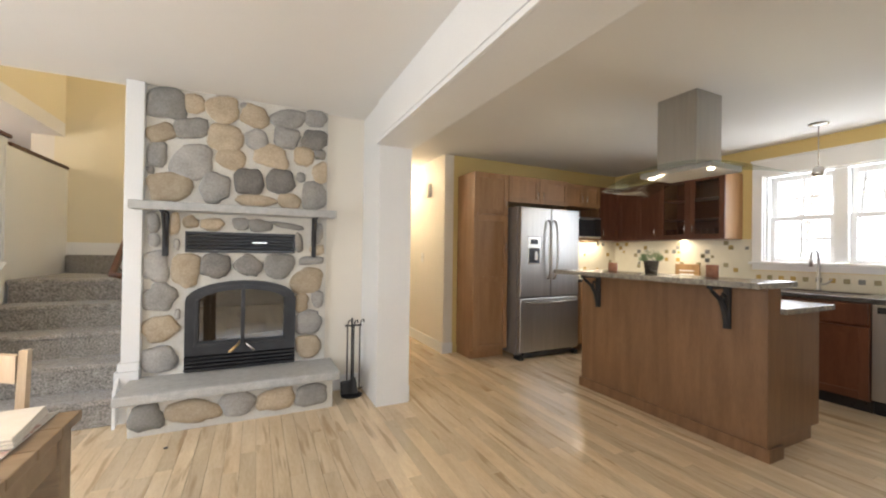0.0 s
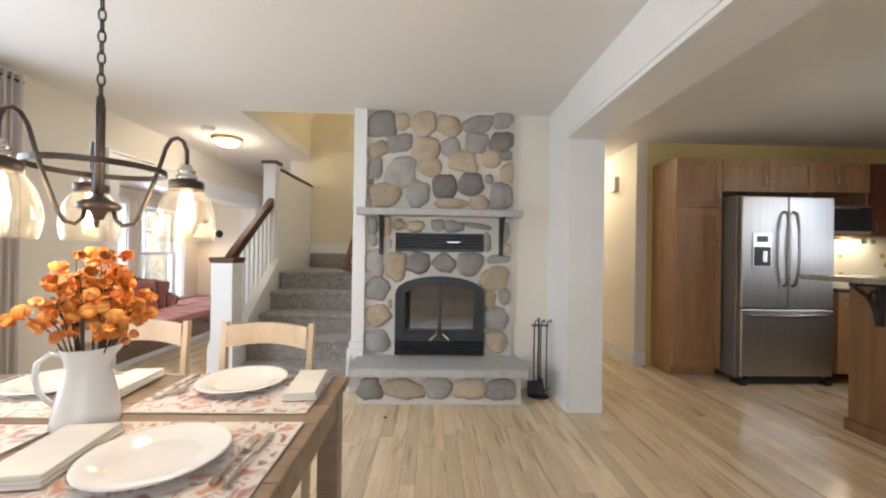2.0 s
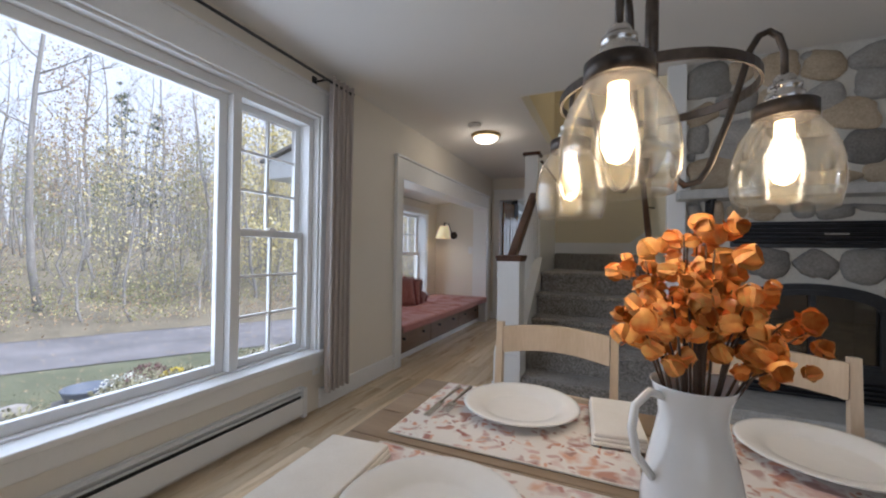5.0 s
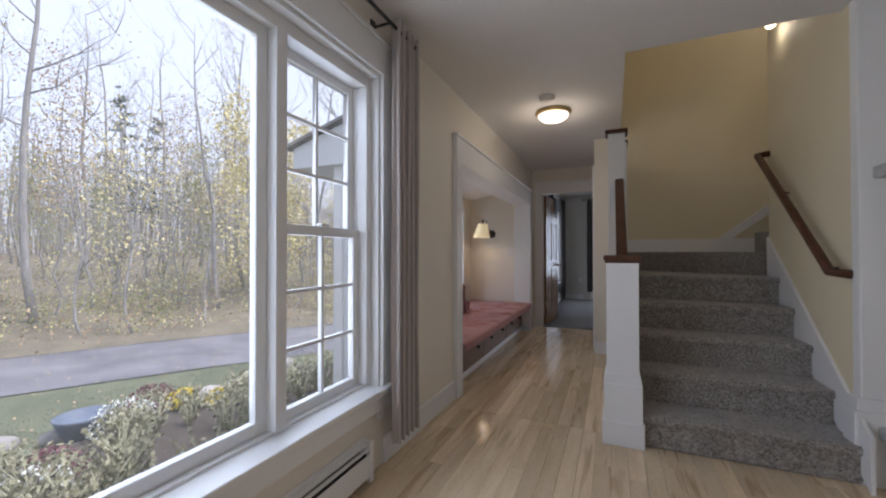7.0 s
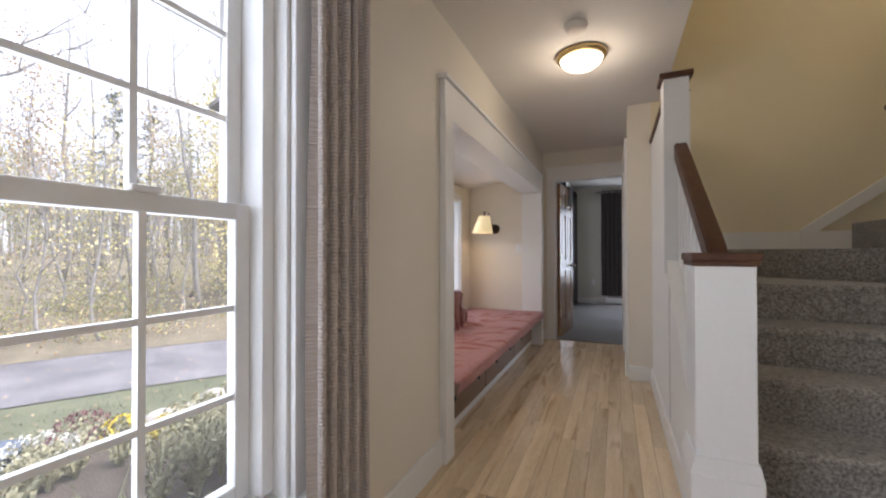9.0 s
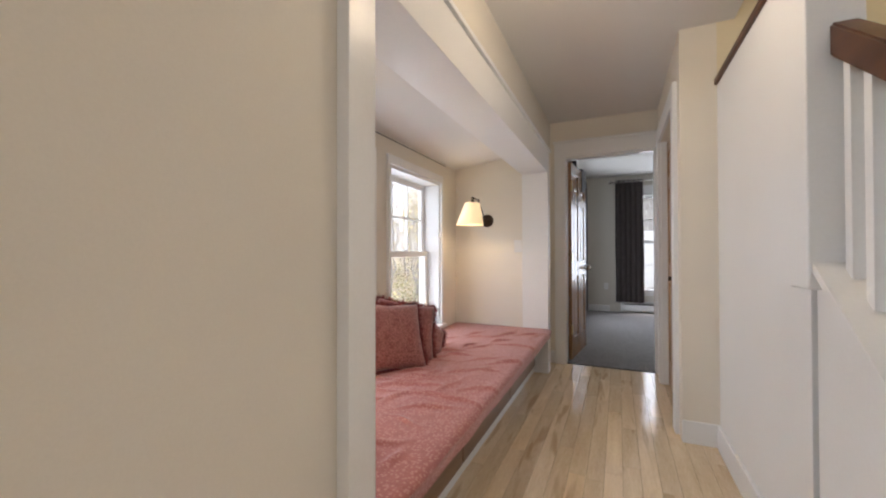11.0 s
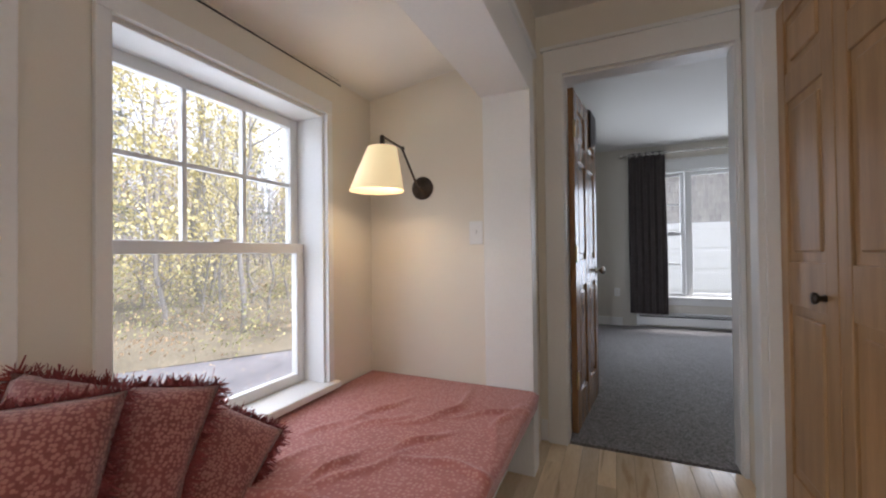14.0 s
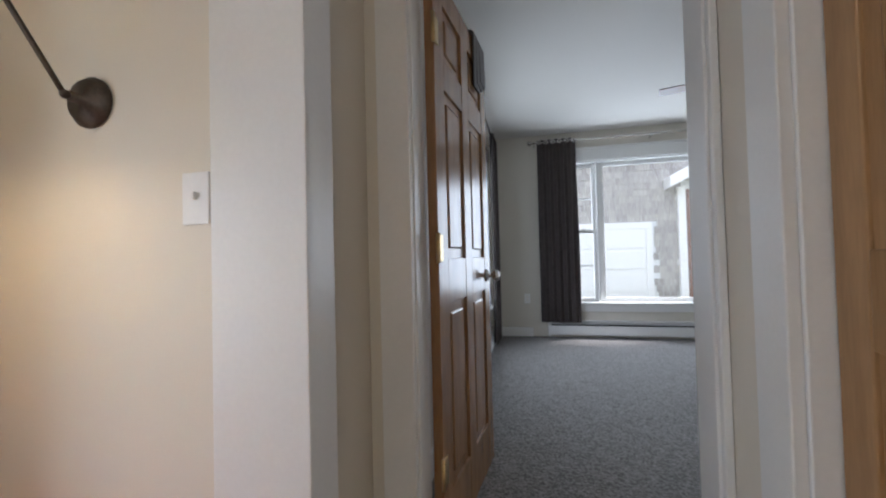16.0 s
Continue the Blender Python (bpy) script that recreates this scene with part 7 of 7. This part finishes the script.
# grass tufts
bm = bmesh.new()
for k in range(20000):
    x, y = -5.0 - 4.2 * brush_rnd.random(), brush_rnd.uniform(-3, 18)
    s, h = brush_rnd.uniform(0.004, 0.008), brush_rnd.uniform(0.012, 0.035)
    a = brush_rnd.uniform(0, 6.28)
    u = Vector((math.cos(a), math.sin(a), 0)) * s
    p = Vector((x, y, GROUND_Z))
    bm.faces.new([bm.verts.new(q) for q in (p - u, p + u, p + Vector((brush_rnd.gauss(0, 0.02), brush_rnd.gauss(0, 0.02), h)))])
single("grass", bm, surface("grass_blade", (0.09, 0.11, 0.06), (0.20, 0.21, 0.12), 3, 0.8, 0, vary=0.3, island=True), "uneven green grass of the lawn", "grass", kind="stuff")
# far woods
bm = bmesh.new()
for k in range(1500):
    x, y = -44 - 40 * brush_rnd.random(), brush_rnd.uniform(-75, 95)
    h, r = brush_rnd.uniform(8, 15), brush_rnd.uniform(0.05, 0.13)
    lean = brush_rnd.gauss(0, 0.5)
    tube(bm, [(x, y, 0), (x + lean, y + lean, h)], [r, r * 0.3], 4)
    for j in range(5):
        z = h * brush_rnd.uniform(0.3, 0.95)
        a, n = brush_rnd.uniform(0, 6.28), brush_rnd.uniform(1, 3)
        tube(bm, [(x + lean * z / h, y + lean * z / h, z), (x + n * math.cos(a), y + n * math.sin(a), z + n * 0.8)], [r * 0.4, r * 0.12], 3)
single("far_woods", bm, BARK, "hazy bare trunks of the distant wood", "woods", kind="stuff")
bm = bmesh.new()
for k in range(90000):
    x, y = -36 - 50 * brush_rnd.random(), brush_rnd.uniform(-75, 95)
    leaf(bm, Vector((x, y, 0.8 + 10 * brush_rnd.random() ** 1.7 + 1.2 * noise.noise(Vector((y * 0.1, 0, 0))))), brush_rnd.uniform(0.05, 0.12), brush_rnd)
single("far_foliage", bm, RLEAF, "rust and tan foliage of the distant wood", "woods", kind="stuff")

# flower bed below the window
bed = random.Random(33)
MULCH = surface("dark_mulch", (0.05, 0.04, 0.032), (0.12, 0.10, 0.08), 5, 0.95, 0.9, 40, dist=0.03)
bm = bmesh.new()
rows = []
for k in range(31):
    y = -1.8 + 9.2 * k / 30
    rows.append([bm.verts.new((-3.1 - w * (1 + 0.15 * math.sin(y * 1.7)), y, GROUND_Z + 0.012 + 0.08 * math.sin(math.pi * j / 4))) for j, w in enumerate((0.0, 1.1, 2.2, 3.4, 4.5))])
for a, b in zip(rows, rows[1:]):
    for j in range(4):
        bm.faces.new((a[j], a[j + 1], b[j + 1], b[j]))
single("ground_bed", bm, MULCH, "dark mulch of the flower bed along the house", "flower bed", kind="structure", smooth=True)
BLOOM = {"yellow": surface("yellow_mum_bloom", (0.62, 0.48, 0.03), (0.82, 0.68, 0.08), 30, 0.7, 0, vary=0.2, island=True), "white": surface("white_mum_bloom", (0.66, 0.68, 0.62), (0.80, 0.82, 0.76), 30, 0.7, 0, vary=0.15, island=True),
         "plum": surface("plum_bloom", (0.14, 0.05, 0.06), (0.26, 0.10, 0.12), 30, 0.7, 0, vary=0.2, island=True)}
HERB = surface("fading_green_herb", (0.24, 0.25, 0.15), (0.52, 0.49, 0.32), 30, 0.8, 0, vary=0.3, island=True)
for x, y, r, tone in ((-7.35, 5.1, 0.20, "yellow"), (-6.9, 5.35, 0.2, "yellow"), (-7.2, 4.32, 0.34, "white"), (-7.6, 4.85, 0.30, "plum"), (-6.2, 3.1, 0.34, "white"), (-5.7, 2.4, 0.34, "yellow"), (-6.6, 3.4, 0.28, "plum")):
    f = thing("flower_bush", (x, y, GROUND_Z), "bushy %s autumn flowers in the garden bed" % tone, "flowers", "flowers in the bed")
    bm = bmesh.new()
    for k in range(420):
        d = Vector((bed.gauss(0, 1), bed.gauss(0, 1), abs(bed.gauss(0, 1)))).normalized()
        leaf(bm, Vector((x, y, GROUND_Z + 0.08)) + d * r * bed.uniform(0.5, 0.95), 0.022, bed)
    part("foliage", bm, HERB, f)["kind"] = "stuff"
    bm = bmesh.new()
    for k in range(330):
        d = Vector((bed.gauss(0, 1), bed.gauss(0, 1), abs(bed.gauss(0.3, 0.8)))).normalized()
        leaf(bm, Vector((x, y, GROUND_Z + 0.1)) + d * r * bed.uniform(0.92, 1.08), 0.02, bed)
    part("bloom", bm, BLOOM[tone], f)["kind"] = "stuff"
for k in range(95):
    y = bed.uniform(0.4, 7.2)
    x = bed.uniform(-7.3, -4.9 if y > 3.8 else -4.0)
    f = thing("garden_plant", (x, y, GROUND_Z), "straggly fading green plant in the garden bed", "plant", "plants in the bed")
    bm = bmesh.new()
    for j in range(34):
        a, h = bed.uniform(0, 6.28), bed.uniform(0.3, 0.85) * (0.4 + 0.6 * min(1, (x + 7.3) / 1.9))
        tip = Vector((x + math.cos(a) * h * 0.45, y + math.sin(a) * h * 0.45, GROUND_Z + h))
        mid = Vector((x + math.cos(a) * h * 0.12, y + math.sin(a) * h * 0.12, GROUND_Z + h * 0.6))
        s = Vector((-math.sin(a), math.cos(a), 0)) * 0.006
        base = Vector((x, y, GROUND_Z))
        v = [bm.verts.new(q) for q in (base - s, base + s, mid - s * 1.6, mid + s * 1.6, tip)]
        bm.faces.new((v[0], v[1], v[3], v[2])), bm.faces.new((v[2], v[3], v[4]))
        for i in range(5):
            leaf(bm, mid.lerp(tip, bed.random()), 0.028, bed)
    part("leaves", bm, HERB, f)["kind"] = "stuff"
for k in range(16):
    x, y, s = -7.75 + bed.gauss(0, 0.15), 1.0 + 0.42 * k, bed.uniform(0.12, 0.22)
    bm = bmesh.new()
    bmesh.ops.create_icosphere(bm, subdivisions=2, radius=1)
    sh = bed.uniform(0, 40)
    for v in bm.verts:
        v.co *= 1 + 0.25 * noise.noise(v.co * 1.3 + Vector((sh, 0, 0)))
        v.co = Vector((x + v.co.x * s, y + v.co.y * s * 1.2, GROUND_Z + 0.04 + v.co.z * s * 0.6))
    single("garden_stone", bm, GREYSTONE, "grey fieldstone edging the flower bed", "stone", "stones of the bed", smooth=True)
bm = bmesh.new()
lathe(bm, [(0, 0), (0.19, 0), (0.275, 0.25), (0.29, 0.28), (0.265, 0.285), (0.245, 0.21), (0, 0.20)], (-7.62, 4.1, GROUND_Z), 28)
single("planter", bm, surface("slate_blue_planter", (0.10, 0.13, 0.18), (0.17, 0.20, 0.26), 8, 0.5, 0.1), "round slate blue planter on the lawn", "planter", smooth=True)

# bay corner of the house outside, garage beyond the bedroom
SIDING = surface("white_siding", (0.66, 0.67, 0.67), (0.74, 0.75, 0.75), 3, 0.6, 0.1, 80)
SHINGLE = surface("weathered_cedar_shingle", (0.26, 0.24, 0.22), (0.46, 0.43, 0.40), 10, 0.85, 0.5, 60, stretch=(3, 3, 0.6), vary=0.22, dist=0.004)
SHINGLE_FAR = surface("weathered_cedar_shingles", (0.26, 0.24, 0.22), (0.46, 0.43, 0.40), 10, 0.85, 0.5, 60, stretch=(3, 3, 0.6), vary=0.22, island=True, dist=0.004)
alc = thing("alcove_exterior", (-3.6, 4.3, GROUND_Z), "white sided outside of the window bay with a small roof", "house wall", kind="structure")
bx("side_panel", (-3.98, -3.09, 4.30, 4.355, GROUND_Z, 2.12), SIDING, alc)
bx("corner_board", (-3.995, -3.90, 4.285, 4.36, GROUND_Z, 2.12), WHITE, alc, "", 0.004)
bm = bmesh.new()
prism(bm, [(-4.38, 1.90), (-3.09, 1.90), (-3.09, 2.46), (-4.38, 2.08)], "y", 4.20, 4.299)
prism(bm, [(-4.38, 1.90), (-3.985, 1.90), (-3.985, 2.19), (-4.38, 2.08)], "y", 4.30, 7.5)
part("fascia", bm, SIDING, alc, "white soffit and fascia")
bm = bmesh.new()
prism(bm, [(-4.45, 2.07), (-3.09, 2.475), (-3.09, 2.50), (-4.45, 2.10)], "y", 4.15, 7.55)
part("roof", bm, DARKSTONE, alc, "dark shingled low roof")
gar = thing("garage", (-0.6, 17.5, GROUND_Z), "grey cedar shingled garage with white trim and door", "garage", kind="structure")
bx("wall", (-7.0, 6.0, 16.4, 20.0, GROUND_Z, 5.2), SIDING, gar)
bx("garage_door", (-1.95, 0.20, 16.335, 16.40, GROUND_Z, 1.58), WHITE, gar, "white panelled garage door", 0.006)
for z in (-0.95, -0.42, 0.11, 0.64, 1.13):
    bx("door_panel_line", (-1.91, 0.16, 16.325, 16.335, z, z + 0.42), WHITE, gar, "", 0.006)
bx("door_trim", (-2.1, 0.34, 16.32, 16.40, 1.58, 1.73), WHITE, gar, "white trim board", 0.004)
for x in (-2.1, 0.20):
    bx("door_trim", (x, x + 0.14, 16.32, 16.40, GROUND_Z, 1.58), WHITE, gar, "white trim board", 0.004)
bx("entry_frame", (0.88, 1.04, 16.28, 16.40, GROUND_Z, 2.5), WHITE, gar, "white door frame", 0.004)
bx("entry_frame", (1.75, 1.9, 16.28, 16.40, GROUND_Z, 2.5), WHITE, gar, "white door frame", 0.004)
bx("entry_door", (1.04, 1.75, 16.36, 16.40, GROUND_Z, 2.45), DARKCHERRY, gar, "dark wooden door", 0.004)
bm = bmesh.new()
prism(bm, [(0.62, 2.45), (1.4, 2.86), (2.2, 2.45), (2.2, 2.68), (1.4, 3.12), (0.62, 2.70)], "y", 15.9, 16.40)
part("porch_gable", bm, WHITE, gar, "white gable over the entry")
bm0 = bmesh.new()
prism(bm0, [(-0.065, 0.0), (0.065, 0.0), (0.065, 0.17), (-0.065, 0.17)], "y", -0.006, 0.006)
for v in bm0.verts:
    if v.co.z < 0.01:
        v.co.y -= 0.012
shingle_mesh = mesh("shingle", bm0, SHINGLE)
srnd = random.Random(9)
rest, made = bmesh.new(), 0
for r in range(41):
    z = GROUND_Z + 0.15 * r
    x = -6.9 + srnd.random() * 0.1
    while x < 5.5:
        w = srnd.uniform(0.09, 0.16)
        inside = (-2.2 < x < 0.34 and z < 1.7) or (0.85 < x < 1.9 and z < 2.5)
        if not inside and -2.0 < x < 1.6 and 0.3 < z < 3.6 and made < 300 and srnd.random() < 0.75:
            ob = new("shingle", shingle_mesh)
            ob.parent = gar
            ob.matrix_parent_inverse = gar.matrix_basis.inverted()
            ob.matrix_basis = Matrix.LocRotScale((x + w / 2, 16.388, z), None, ((w - 0.006) / 0.13, 1, 1))
            made += 1
        elif not inside:
            v = [rest.verts.new(q) for q in ((x + 0.003, 16.376, z), (x + w - 0.003, 16.376, z), (x + w - 0.003, 16.392, z + 0.16), (x + 0.003, 16.392, z + 0.16), (x + 0.003, 16.395, z), (x + w - 0.003, 16.395, z))]
            rest.faces.new(v[:4]), rest.faces.new((v[0], v[4], v[5], v[1]))
        x += w
part("shingle_field", rest, SHINGLE_FAR, gar)["kind"] = "stuff"

# ---- plank floor ----
setting("floor", [(-2.88, 5.2, -2.0, 4.4, -0.05, -0.012), (-3.1, -1.64, 4.4, 7.66, -0.05, -0.012), (1.10, 5.2, 4.4, 8.0, -0.05, -0.012)], GAP, "", "floor")
floor = bpy.data.objects["floor"]
tagged(floor, "pale maple strip floor with a satin finish", "floor", kind="structure")
rng = random.Random(7)
bm = bmesh.new()
box(bm, -0.5, 0.5, -0.5, 0.5, -0.5, 0.5)
unit = mesh("plank", bm, MAPLE)
WIDE = 0.083
joined, count = bmesh.new(), 0
for i in range(-37, 63):
    x0 = i * WIDE
    for lo, hi, ok in ((-2.0, 4.2, True), (4.2, 7.64 if x0 < 2.25 else 4.93, x0 < -1.7 or x0 > 1.3)):
        if not ok:
            continue
        y = lo - rng.random() * (0.9 if lo < 0 else 0.0)
        while y < hi:
            n = rng.uniform(0.45, 1.5)
            a, b = max(y, lo), min(y + n, hi)
            y += n
            if b - a < 0.02:
                continue
            near = x0 > -3.0 and a < 7.7 and ((x0 < 1.0 and 2.3 < b and a < 4.2) or (x0 < -1.7 and a >= 2.5) or (1.0 <= x0 < 2.2 and 2.8 < b and a < 4.2))
            dims = (x0 + 0.0007, x0 + WIDE - 0.0007, a + 0.0006, b - 0.0006)
            if near and count < 300:
                ob = new("plank", unit)
                ob.parent = floor
                ob.matrix_basis = Matrix.LocRotScale(((dims[0] + dims[1]) / 2, (a + b) / 2, -0.006), None, (dims[1] - dims[0], dims[3] - dims[2], 0.012))
                count += 1
            else:
                v = [joined.verts.new((p, q, r)) for p in dims[:2] for q in dims[2:] for r in (-0.012, 0.0)]
                for f in ((0, 1, 3, 2), (4, 6, 7, 5), (0, 4, 5, 1), (2, 3, 7, 6), (1, 5, 7, 3)):
                    joined.faces.new([v[k] for k in f])
far = part("plank_field", joined, MAPLE_FAR, floor)
far["kind"] = "stuff"
